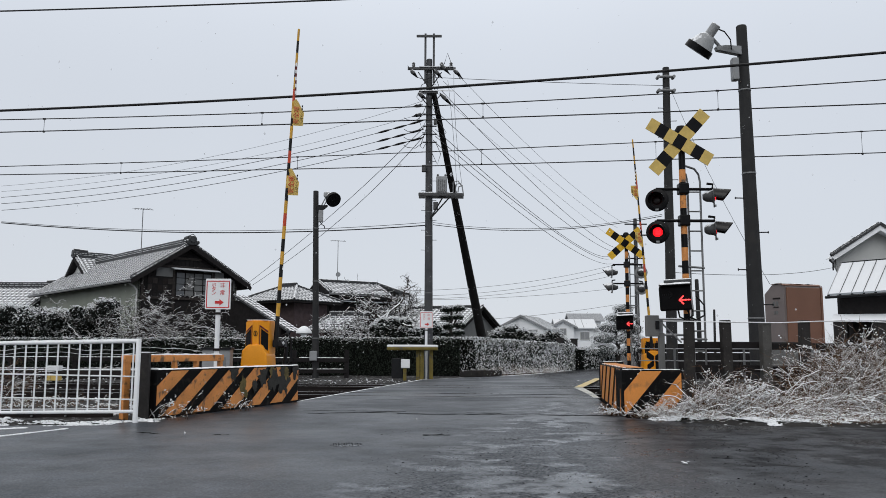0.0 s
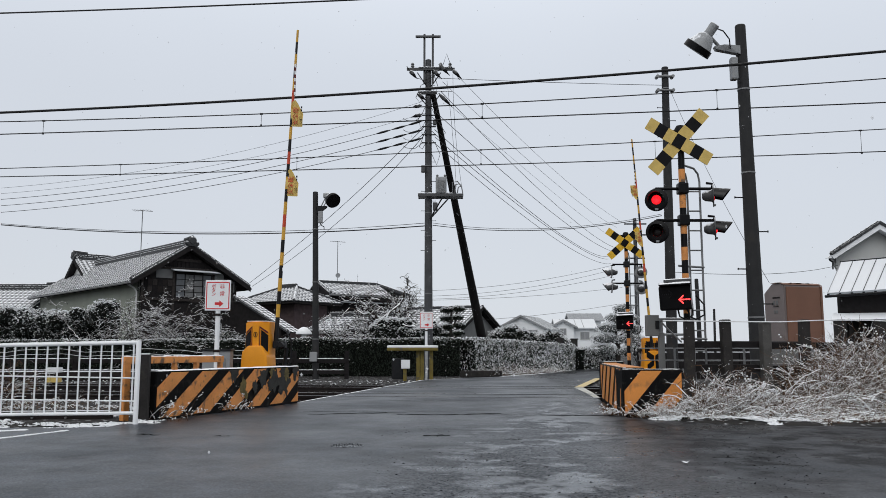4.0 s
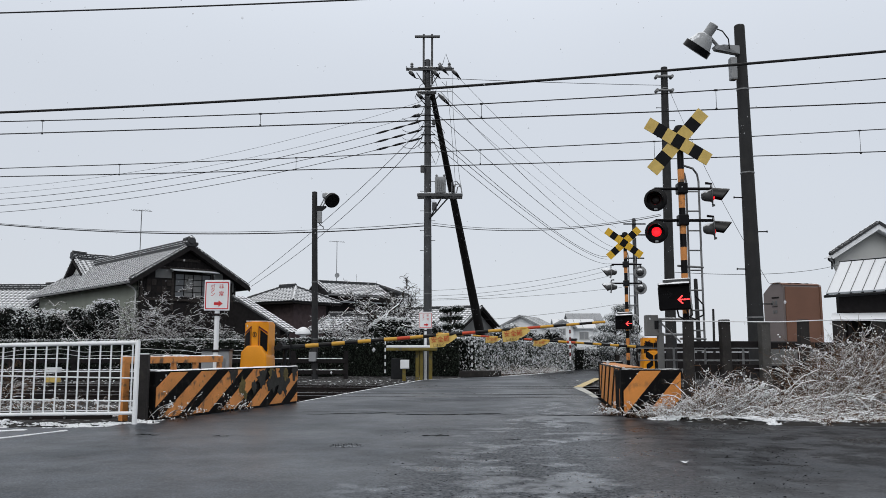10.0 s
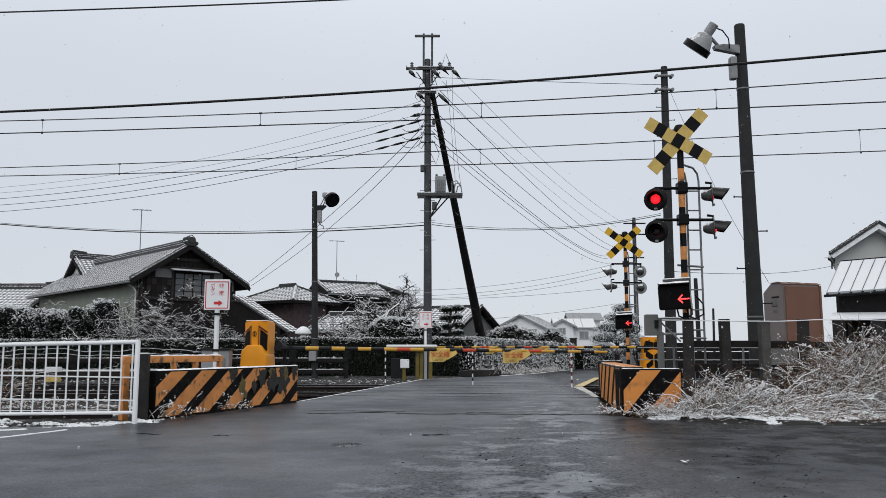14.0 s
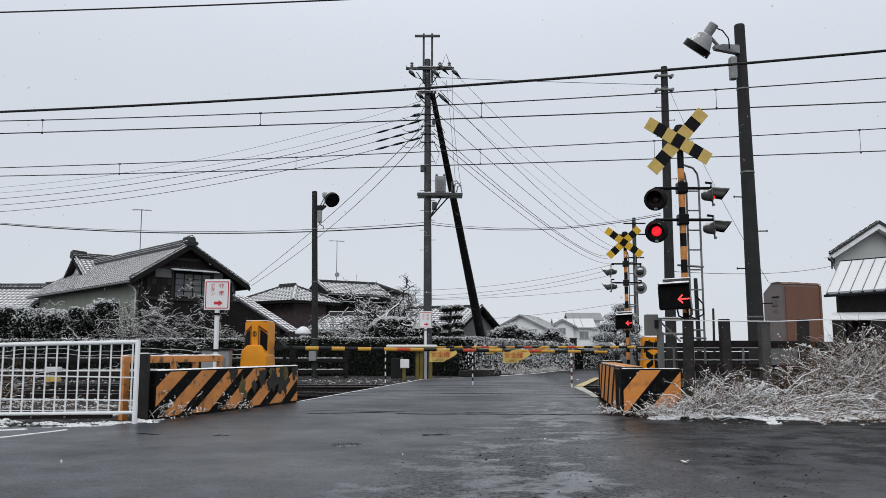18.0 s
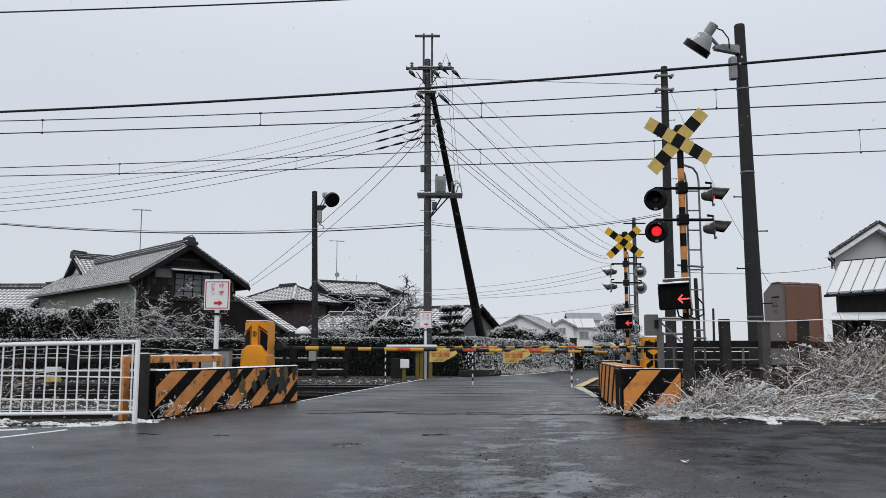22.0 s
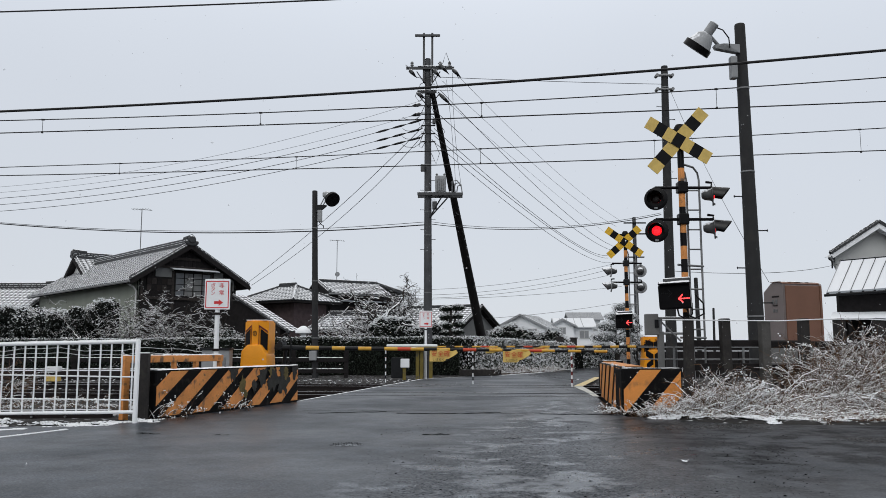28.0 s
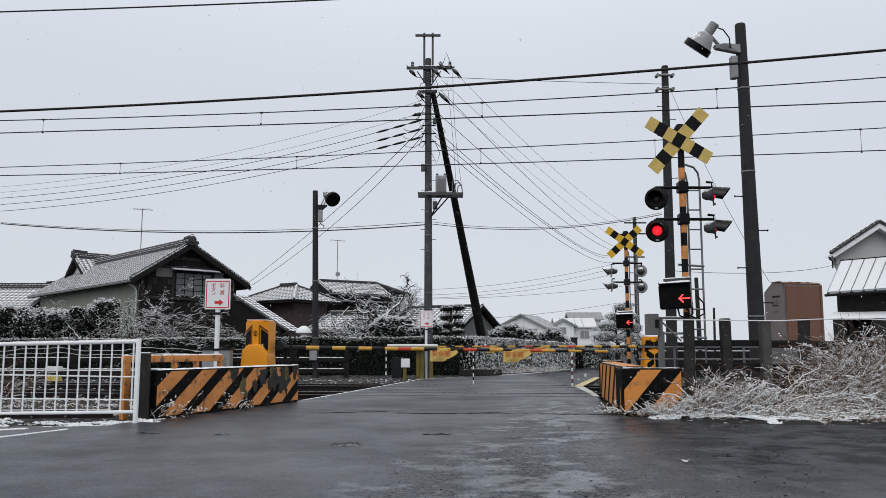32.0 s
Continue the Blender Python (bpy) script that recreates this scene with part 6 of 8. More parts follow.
def build_far_rail_fence():
    ob = thing("trackside_fence", Matrix(), "low dark fence with snowy rails beyond the tracks", "fence")
    for x in (-5.6, -4.7, -3.05, -7.6, -9.6, -11.6, -13.6):
        bm = BM()
        box(bm, (x, 26.0, 0.38), (0.13, 0.12, 0.9), bev=0.01)
        part("post", bm, WOOD, ob)
    for z in (0.52, 0.17):
        for x0, x1 in ((-15, -11.6), (-11.6, -7.6), (-7.6, -5.6), (-5.6, -4.7), (-4.7, -3.0)):
            bm = BM()
            box(bm, ((x0 + x1) / 2, 25.94, z), (x1 - x0 - 0.02, 0.06, 0.13), bev=0.012)
            rail = part("rail", bm, WOOD, ob, "dark weathered board")
            bm = BM()
            ribbon(bm, (x0 + 0.16, 25.94, z + 0.065), (x1 - 0.14, 25.94, z + 0.065), 0.05, 0.022, int(x1 * 10 + z * 100) + 400)
            part("snow_cap", bm, SNOW, rail)
    for z, s in ((0.84, 0.05), (0.7, 0.03)):
        bm = BM()
        tube(bm, [(x, 25.9, z + s * math.sin(x * 1.9) - 0.02 * math.cos(x * 5)) for x in np.arange(-16, -6.2, 0.25)], 0.0065, 5)
        part("fence_wire", bm, WHITE, ob, "slack wire lined with snow")
    # long rusty cable duct and small trackside box, seen through the white fence
    ob = thing("cable_duct", Matrix(), "long rusty steel cable duct with snow on top", "cable duct")
    bm = BM()
    box(bm, (-12, 23.9, 0.1), (14.6, 0.2, 0.26), bev=0.01)
    part("duct", bm, RUST, ob)
    bm = BM()
    box(bm, (-12, 23.9, 0.24), (14.6, 0.2, 0.03), bev=0.008)
    part("snow_cap", bm, SNOW, ob)
    ob = thing("trackside_box", pose(-9.55, 20.3, 0), "small white and yellow trackside box", "trackside box")
    for z, mt, w in ((0.12, SIGNY, 0.3), (0.36, WHITE, 0.32)):
        bm = BM()
        box(bm, (0, 0, z), (w, 0.2, 0.12), bev=0.01)
        part("box", bm, mt, ob)
    bm = BM()
    box(bm, (0, 0.05, 0.05), (0.08, 0.08, 0.6))
    part("stand", bm, DARKST, ob)


build_far_rail_fence()

# Made-up wall of sleepers: a dark backdrop for the gaps in the post fence.
ob = thing("backdrop_wall", Matrix(), "low dark wall added as a backdrop beyond the tracks", "wall")
for i in range(14):
    for k in range(4):
        bm = BM()
        box(bm, (6.6 + i * 0.95, 25.2, 0.12 + k * 0.27), (0.93, 0.2, 0.25), bev=0.02)
        part("sleeper", bm, WOOD, ob)

ob = thing("kerb_stone", pose(1.25, 27.75, 0, 0, 0, 30), "low dark kerb stone at the foot of the hedge", "kerb")
bm = BM()
box(bm, (0, 0, 0.07), (1.5, 0.3, 0.22), bev=0.03)
part("slab", bm, CONC, ob)

for x, y in ((5.2, 36.9), (6.2, 39.2)):
    ob = thing("gate_post", pose(x, y, 0), "square dark stone gate post beside the hedge", "gate post", "gate posts")
    bm = BM()
    box(bm, (0, 0, 0.68), (0.28, 0.28, 1.4), bev=0.02)
    part("shaft", bm, CONC, ob)
    bm = BM()
    box(bm, (0, 0, 1.4), (0.34, 0.34, 0.06), bev=0.015)
    part("cap", bm, CONC, ob, "snow-dusted cap")


# ---- leaves, hedges, shrubs ----
def leaves(name, places, size, material, parent, rng, flat=0.0, label=""):
    """Small leaf quads at the places given; those marked as lying on top are turned up, the others hang to the side."""
    v, f = [], []
    for p, lying in places:
        if lying:
            q = Euler((rng.gauss(0, 0.35), rng.gauss(0, 0.35), rng.uniform(0, 6.28))).to_matrix()
        else:
            q = (Euler((0, 0, rng.uniform(0, 6.28))).to_matrix() @ Euler((rng.uniform(0.75, 2.1), 0, 0)).to_matrix() @ Euler((0, 0, 1.57 + rng.gauss(0, 0.65))).to_matrix())
        s = size * rng.uniform(0.6, 1.3)
        b = len(v)
        for c in ((-1.1, 0, 0), (0, -0.42, 0.12), (1.1, 0, 0), (0, 0.42, 0.12)):
            v.append(tuple(Vector(p) + q @ Vector(c) * s))
        f.append((b, b + 1, b + 2, b + 3))
    return tagged(raw(name, v, f, material, parent, label), kind="stuff")


def build_hedge(a, b, depth, h, material, count, label, seed, size=0.034, h2=None, lump=0.05):
    """A clipped hedge from a to b: a near-black fill for the inner shade and a coat of small leaves, its outline
    uneven.
    """
    rng = random.Random(seed)
    a, b = Vector((*a, 0)), Vector((*b, 0))
    d = b - a
    n = d.normalized().cross(Vector((0, 0, 1)))
    ob = thing("hedge", Matrix(), label, "hedge", "clipped hedges")
    h2 = h if h2 is None else h2
    bm = BM()
    k = max(6, int(d.length / 0.6))
    rows_ = []
    for i in range(k + 1):
        t = i / k
        c = a + d * t
        hh = h + (h2 - h) * t - 0.09 + lump * (noise.noise((c.x * 0.8, c.y * 0.8, seed)) + 0.5 * noise.noise((c.x * 2.2, c.y * 2.2, seed + 2)))
        w = depth / 2 - 0.06 + 0.04 * noise.noise((c.x, c.y, seed + 5))
        rows_.append([bm.verts.new(c + n * s * w + Vector((0, 0, z))) for s, z in ((-1, -0.1), (-1.02, hh * 0.8), (-0.8, hh), (0.8, hh), (1.02, hh * 0.8), (1, -0.1))])
    for r0, r1 in zip(rows_, rows_[1:]):
        for j in range(5):
            bm.faces.new((r0[j], r0[j + 1], r1[j + 1], r1[j]))
    bm.faces.new(rows_[0])
    bm.faces.new(rows_[-1][::-1])
    # Added solid, closes the gaps with painted inner shade.
    part("core", bm, CORE, ob, "near-black fill for the inner shade")
    pts = []
    for i in range(count):
        t = rng.random()
        c = a + d * t
        hh = h + (h2 - h) * t + lump * (noise.noise((c.x * 0.8, c.y * 0.8, seed)) + 0.5 * noise.noise((c.x * 2.2, c.y * 2.2, seed + 2)))
        u = rng.random()
        bump = 0.07 * noise.noise((c.x * 2.1, c.y * 2.1, seed + u * 2))
        if u < 0.04:
            p = (a if rng.random() < 0.5 else b) + n * rng.uniform(-1, 1) * depth / 2 + Vector((0, 0, rng.uniform(0, hh)))
        elif u < 0.18:
            s = 1 if rng.random() < 0.8 else -1
            p = c + n * s * (depth / 2 * rng.uniform(0.78, 1.06) + bump * 0.4) + Vector((0, 0, hh + bump * 0.5 + rng.uniform(-0.09, 0.02)))
        elif u < 0.72:
            s = 1 if rng.random() < 0.8 else -1
            p = c + n * s * (depth / 2 + bump + rng.uniform(-0.05, 0.04)) + Vector((0, 0, rng.uniform(-0.02, hh)))
        else:
            p = c + n * rng.uniform(-1, 1) * depth / 2 + Vector((0, 0, hh + bump * 0.6 + rng.uniform(-0.06, 0.03)))
        pts.append((p, u >= 0.72 or 0.04 <= u < 0.18))
    leaves("foliage", pts, size, material, ob, rng)
    tops = []
    for i in range(int(d.length * 210)):
        t = rng.random()
        c = a + d * t
        hh = h + (h2 - h) * t + lump * (noise.noise((c.x * 0.8, c.y * 0.8, seed)) + 0.5 * noise.noise((c.x * 2.2, c.y * 2.2, seed + 2)))
        k = rng.random() ** 1.6
        tops.append(c + n * depth / 2 * (1.04 - k * 1.2) + Vector((0, 0, hh + 0.01 + rng.gauss(0, 0.018) - (rng.expovariate(9.0) if k < 0.1 else 0))))
    snow_lumps(ob, tops, rng, 0.009, 0.026, "line of snow along the clipped top")


def build_bush(x, y, rx, ry, h, z0, material, count, label, seed, size=0.05, group="garden bushes", cat="bush", clumps=9):
    """A rounded bush of several uneven clumps."""
    rng = random.Random(seed)
    ob = thing("bush", pose(x, y, 0), label, cat, group)
    bm = BM()
    rod(bm, (0, 0, -0.1), (0, 0, z0 + h * 0.5), 0.07, 0.04, n=7)
    for k in range(3):
        rod(bm, (0, 0, z0 * 0.5), (rng.uniform(-rx, rx) * 0.5, rng.uniform(-ry, ry) * 0.5, z0 + h * 0.5), 0.03, 0.015, n=5)
    part("stems", bm, BARK, ob)
    pts, cs = [], []
    for k in range(clumps):
        a = rng.uniform(0, 6.28)
        rr = rng.uniform(0.2, 0.62)
        cs.append((math.cos(a) * rx * rr, math.sin(a) * ry * rr, z0 + h * rng.uniform(0.3, 0.68), rng.uniform(0.46, 0.66)))
    bm = BM()
    for cx, cy, cz, s in cs:
        bmesh.ops.create_icosphere(bm, subdivisions=2, radius=1.0, matrix=Matrix.Translation((cx, cy, cz)) @ Matrix.Diagonal((rx * s * 0.72, ry * s * 0.72, h * s * 0.66, 1)))
    for v_ in bm.verts:
        v_.co *= 1 + 0.12 * noise.noise(v_.co * 2.5)
    # Added lumps, coloured as the shade inside the bush.
    part("core", bm, CORE, ob, "near-black fill for the inner shade")
    for i in range(count):
        cx, cy, cz, s = cs[i % clumps]
        d = Vector((rng.gauss(0, 1), rng.gauss(0, 1), rng.gauss(0.2, 1))).normalized()
        r = rng.uniform(0.72, 1.06)
        pts.append(((cx + d.x * rx * s * r, cy + d.y * ry * s * r, max(0.0, cz + d.z * h * s * r * 0.95)), d.z > rng.uniform(0.2, 0.7)))
    leaves("foliage", pts, size, material, ob, rng)
    snow_lumps(ob, [p for p, up in pts if up and rng.random() < 0.4], rng, 0.01, 0.026)
    return ob


def prism(v, f, pts, radii):
    """A bent three-sided stem through pts."""
    prev = None
    n = len(pts) - 1
    for i, c in enumerate(pts):
        t = (pts[min(i + 1, n)] - pts[max(i - 1, 0)]).normalized()
        u = t.cross(Vector((0, 0, 1)))
        u = u.normalized() if u.length > 0.05 else t.orthogonal().normalized()
        w = u.cross(t)
        b = len(v)
        for k in (90, 210, 330):
            v.append(tuple(c + (u * math.cos(radians(k)) + w * math.sin(radians(k))) * radii[i]))
        if prev is not None:
            for k in range(3):
                f.append((prev + k, prev + (k + 1) % 3, b + (k + 1) % 3, b + k))
        prev = b


def snow_ridge(sv, sf, rng, pts, radii, share, grow_by=1.0):
    """Snow lying along the upper side of a stem, in broken lengths, wherever it is not steep."""
    run, rads = [], []
    for i, c in enumerate(pts):
        t = (pts[min(i + 1, len(pts) - 1)] - pts[max(i - 1, 0)]).normalized()
        r = radii[i] * rng.uniform(0.9, 1.5) * grow_by
        if abs(t.z) < 0.86 and rng.random() < share:
            run.append(c + Vector((0, 0, radii[i] * 0.55 + r * 0.45)))
            rads.append(r)
            continue
        if len(run) > 1:
            prism(sv, sf, run, rads)
        run, rads = [], []
    if len(run) > 1:
        prism(sv, sf, run, rads)


def grow(v, f, a, d, ln, r, level, rng, droop=0.0, spread=0.7, kids=3, thin=0.0, rise=0.7, snow=None, kink=0.4, bend=2):
    """A bare branch as a bent three-sided stem, and its side branches; snow: the lists for the snow on it."""
    pts, p, q = [Vector(a)], Vector(a), Vector(d).normalized()
    n = 6 if level > 1 else (4 if bend == 3 else 3) if level else bend
    for i in range(n):
        q = (q + Vector((rng.gauss(0, kink), rng.gauss(0, kink), rng.gauss(0, kink * 0.8) - droop))).normalized()
        p = p + q * ln / n
        pts.append(p.copy())
    radii = [max(r * (1 - 0.6 * i / n), thin) for i in range(n + 1)]
    prism(v, f, pts, radii)
    if snow:
        snow_ridge(snow[0], snow[1], rng, pts, radii, 0.8, 0.7 if level or bend == 2 else 0.5)
    if level > 0:
        for k in range(kids):
            i = rng.randint(1, n)
            e = Vector((rng.gauss(0, spread), rng.gauss(0, spread), rng.gauss(0.1, spread * rise)))
            grow(v, f, pts[i], (q + e), ln * (rng.uniform(0.45, 0.75) if bend == 2 else rng.uniform(0.4, 0.66)), r * 0.62, level - 1, rng, droop, spread, kids, thin, rise, snow, kink, bend)


def build_bare_shrub(x, y, h, spread, label, seed, stems=5, level=3, r=0.026, cat="shrub", kids=4, z0=0.0, group="bare snowy shrubs", thin=0.0062, rise=0.45, kink=0.4, flat=1.0):
    rng = random.Random(seed)
    ob = thing("bare_shrub", pose(x, y, 0), label, cat, group)
    v, f, sv, sf = [], [], [], []
    for i in range(stems):
        a = rng.uniform(0, 6.28)
        grow(v, f, Vector((rng.uniform(-0.2, 0.2), rng.uniform(-0.2, 0.2), z0)), Vector((math.cos(a) * spread, math.sin(a) * spread, flat)), h * rng.uniform(0.45, 0.62), r, level, rng, 0.03, 1.0, kids, thin, rise, (sv, sf), kink, 3)
    tagged(raw("branchwork", v, f, TWIG, ob, "dark bare branches"), kind="stuff")
    tagged(raw("snow_cover", sv, sf, SNOW, ob, "snow lying along the branches"), kind="stuff")
    bm = BM()
    tube(bm, [(0, 0, -0.1), (0.06, 0, z0 * 0.5), (0.0, 0, z0 + 0.15)], [r * 2.4, r * 1.9, r * 1.5], 8)
    part("trunk", bm, BARK, ob)


def build_clumps(name, m, size, clumps, per, leaf, material, label, category, group, seed, r0=0.3, r1=0.55, snow=0.5, core=None, low=0.0):
    """An evergreen made of overlapping leafy clumps in a box of that size; snow lies on the crown of each clump."""
    rng = random.Random(seed)
    ob = thing(name, m, label, category, group)
    sx, sy, sz = size
    cs = []
    for k in range(clumps):
        u, w = rng.uniform(-1, 1), rng.random()
        r = rng.uniform(r0, r1)
        # mostly on the front and the top
        y = -sy * rng.uniform(0.55, 1.0) if w < 0.6 else sy * rng.uniform(-0.7, 0.9)
        z = sz * (low + (1 - low) * rng.random() ** 0.8) if w < 0.6 else sz * rng.uniform(0.86, 1.0)
        dome = 1 - 0.16 * abs(u) ** 3 + 0.1 * noise.noise((u * sx * 0.9, seed, 0))
        cs.append((u * sx, y, max(r * 0.6, z * dome - r * 0.55), r))
    bm = BM()
    for cx, cy, cz, r in cs:
        bmesh.ops.create_icosphere(bm, subdivisions=1, radius=r * 0.8, matrix=Matrix.Translation((cx, cy, cz)))
    box(bm, (0, 0.15 * sy, sz * 0.4), (sx * 1.8, sy * 1.3, sz * 0.84))
    # Added solids behind the leaves, their colour in place of inner shade.
    part("core", bm, core or CORE, ob, "near-black fill for the inner shade")
    pts, white, crown = [], [], []
    for cx, cy, cz, r in cs:
        for i in range(int(per * r * r)):
            d = Vector((rng.gauss(0, 1), rng.gauss(-0.3, 1), rng.gauss(0.15, 1))).normalized()
            k = r * rng.uniform(0.82, 1.12)
            p = Vector((cx + d.x * k, cy + d.y * k, max(0.0, cz + d.z * k)))
            up = d.z > rng.uniform(-0.05, 0.5)
            pts.append((p, up))
            if up and rng.random() < snow * (0.35 + 0.65 * p.z / sz):
                white.append(p + Vector((0, 0, 0.012)))
            if d.z > 0.6 and p.z > 0.75 * sz and rng.random() < snow * 0.5:
                crown.append(p + Vector((0, 0, 0.015)))
    leaves("foliage", pts, leaf, material, ob, rng)
    snow_lumps(ob, crown, rng, 0.02, 0.042, "soft snow on the crown")
    snow_lumps(ob, white, rng, 0.008, 0.024)
    return ob


build_hedge((-30, 28.9), (0.55, 29.0), 0.9, 1.1, HEDGE, 56000, "long clipped dark green hedge dusted with snow", 1, h2=1.27)
build_hedge((0.75, 29.1), (5.4, 36.6), 0.9, 1.27, HEDGEFAR, 24000, "clipped hedge along the road, leaves crusted with snow", 2, h2=1.1, size=0.042)
build_hedge((6.1, 38.0), (8.8, 43.5), 0.8, 1.0, HEDGEFAR, 3500, "short snowy hedge beyond the gate post", 3, h2=0.9)
build_clumps("hedge", pose(-18.1, 31.5, 0), (4.3, 0.8, 2.5), 250, 1150, 0.037, HEDGEMID, "tall uneven evergreen hedge powdered with snow", "hedge", "garden evergreens", 11, 0.22, 0.48, 0.6)
build_clumps("bush", pose(-13.25, 31.4, 0), (0.72, 0.7, 2.66), 60, 1250, 0.036, HEDGEMID, "dark evergreen bush with a snowy crown", "bush", "garden evergreens", 13, 0.2, 0.42, 0.5)
build_clumps("bush", pose(-1.85, 31.0, 0), (0.85, 0.45, 2.02), 70, 1500, 0.03, HEDGE, "round clipped evergreen with a snowy crown", "bush", "garden evergreens", 14, 0.18, 0.34, 1.0, low=0.4)
build_clumps("bush", pose(3.05, 38.5, 0), (0.7, 0.5, 2.0), 50, 1300, 0.035, HEDGE, "clipped dark evergreen with a snowy crown behind the hedge", "bush", "garden evergreens", 15, 0.2, 0.4, 1.0)
build_clumps("bush", pose(4.9, 41.0, 0), (1.0, 0.6, 1.75), 60, 1000, 0.04, HEDGEMID, "low snowy bush behind the hedge", "bush", "garden evergreens", 16, 0.25, 0.45, 0.9)
build_clumps("bush", pose(-0.55, 31.0, 0), (0.35, 0.35, 1.9), 24, 1300, 0.03, HEDGEMID, "small snowy evergreen beside the pruned tree", "bush", "garden evergreens", 18, 0.18, 0.32, 0.9)
build_bush(-9.0, 31.5, 1.3, 0.8, 0.9, 0.6, HEDGE, 5000, "low dark bush with snow behind the hedge", 17)


def build_cloud_tree(x, y, tiers, label, seed, material=HEDGEFAR, core=None):
    """A tree pruned in cloud tiers: bent trunk, branches, a flat pad of leaves on each."""
    rng = random.Random(seed)
    ob = thing("cloud_pruned_tree", pose(x, y, 0), label, "tree", "pruned garden trees")
    top = max(t[2] for t in tiers)
    bm = BM()
    tube(bm, [(0, 0, -0.1), (0.08, 0, top * 0.35), (-0.06, 0, top * 0.65), (0, 0, top)], [0.13, 0.1, 0.07, 0.04], 8)
    part("trunk", bm, BARK, ob)
    pts = []
    bm2 = BM()
    for tx, ty, tz, rx, rz in tiers:
        bm = BM()
        tube(bm, [(0, 0, tz * 0.8), (tx * 0.5, ty * 0.5, tz * 0.9), (tx, ty, tz)], 0.035, 5)
        part("limb", bm, BARK, ob)
        bmesh.ops.create_icosphere(bm2, subdivisions=2, radius=1.0, matrix=Matrix.Translation((tx, ty, tz)) @ Matrix.Diagonal((rx * 0.8, rx * 0.7, rz * 0.7, 1)))
        for i in range(int(2600 * rx * (rz + 0.3))):
            d = Vector((rng.gauss(0, 1), rng.gauss(0, 1), rng.gauss(0.25, 0.8))).normalized()
            r = rng.uniform(0.8, 1.08)
            pts.append(((tx + d.x * rx * r, ty + d.y * rx * 0.9 * r, tz + d.z * rz * r), d.z > rng.uniform(0.1, 0.5)))
    # Added pads behind the leaves: shade-black, or the hazed grey of the pine.
    part("core", bm2, core or CORE, ob, "added fill inside the leaves")
    leaves("foliage", pts, 0.034, material, ob, rng)
    snow_lumps(ob, [p for p, up in pts if up and rng.random() < 0.85], rng, 0.011, 0.028)


build_cloud_tree(0.3, 31.0, [(-0.18, 0, 2.36, 0.26, 0.15), (0.26, 0, 2.4, 0.28, 0.15), (-0.22, 0, 2.05, 0.23, 0.15), (0.22, 0, 2.08, 0.23, 0.13), (-0.16, 0, 1.73, 0.24, 0.16), (0.29, 0.1, 1.78, 0.25, 0.14), (-0.24, 0, 1.44, 0.24, 0.14),
                             (0.25, 0, 1.5, 0.23, 0.13), (-0.14, 0, 1.17, 0.23, 0.14), (0.30, 0, 1.2, 0.26, 0.13)],
                 "dark evergreen pruned into stacked snowy pads", 21, HEDGE)
build_cloud_tree(8.5, 40.5, [(-0.7, 0, 0.9, 0.75, 0.34), (0.75, 0, 0.8, 0.8, 0.34), (-0.55, 0, 1.45, 0.75, 0.32), (0.65, 0, 1.4, 0.75, 0.32), (-0.3, 0, 1.95, 0.7, 0.3), (0.65, 0, 1.9, 0.65, 0.3), (0.05, 0, 2.45, 0.62, 0.28), (0.6, 0, 2.45, 0.5, 0.26), (0.35, 0, 2.9, 0.5, 0.26)],
                 "pine pruned into layered pads, snowy and greyed for haze", 23, PINE, GREYCORE)

build_bare_shrub(-11.7, 30.9, 3.4, 0.6, "bare crooked garden shrub, snow along its branches", 31, stems=9, r=0.026, kink=0.6, level=4, kids=3)
build_bare_shrub(-10.75, 30.8, 4.7, 0.75, "bare crooked garden shrub, snow along its branches", 38, stems=9, r=0.028, kink=0.55, level=4, kids=4)
build_bare_shrub(-9.5, 30.7, 4.8, 0.9, "bare crooked garden shrub, snow along its branches", 32, stems=10, r=0.03, kink=0.55, level=4, kids=4)
build_bare_shrub(-9.0, 30.8, 3.7, 0.9, "low bare shrub with snow on its twigs", 33, stems=10, r=0.024, kink=0.55, level=4, kids=3)
build_bare_shrub(-10.1, 31.6, 5.4, 0.6, "bare crooked garden shrub, snow along its branches", 39, stems=9, r=0.032, kink=0.55, level=4, kids=4)
build_bare_shrub(-3.95, 30.6, 3.2, 0.5, "bare fan-shaped shrub white with snow", 34, stems=13, r=0.02, rise=0.8, kink=0.2, level=4, kids=3, thin=0.005)
build_bare_shrub(-2.3, 32.0, 2.8, 1.7, "spreading bare plum tree with snowy branches", 35, stems=12, r=0.05, z0=1.85, rise=0.3, kids=3, kink=0.4, flat=0.45, level=4, thin=0.006)
build_bare_shrub(-3.1, 33.0, 2.7, 1.4, "bare garden tree with snowy branches", 36, stems=10, r=0.04, z0=1.4, rise=0.4, kids=3, flat=0.5, level=4, thin=0.006)
build_bare_shrub(-1.75, 33.0, 2.8, 0.6, "bare upright tree with fine snowy twigs", 40, stems=9, r=0.03, z0=1.9, rise=0.7, kids=3, kink=0.3, level=4, thin=0.005)
build_bare_shrub(-5.0, 30.7, 1.7, 1.0, "low bare shrub white with snow", 37, stems=6)
build_bare_shrub(-0.75, 30.9, 2.1, 0.8, "low snowy shrub beside the pruned tree", 41, stems=7, r=0.02, level=4, kids=3, thin=0.005)
build_bare_shrub(2.2, 33.4, 2.6, 0.5, "snowy garden shrub beside the strut pole", 42, stems=8, r=0.022, level=4, kids=3, thin=0.006)


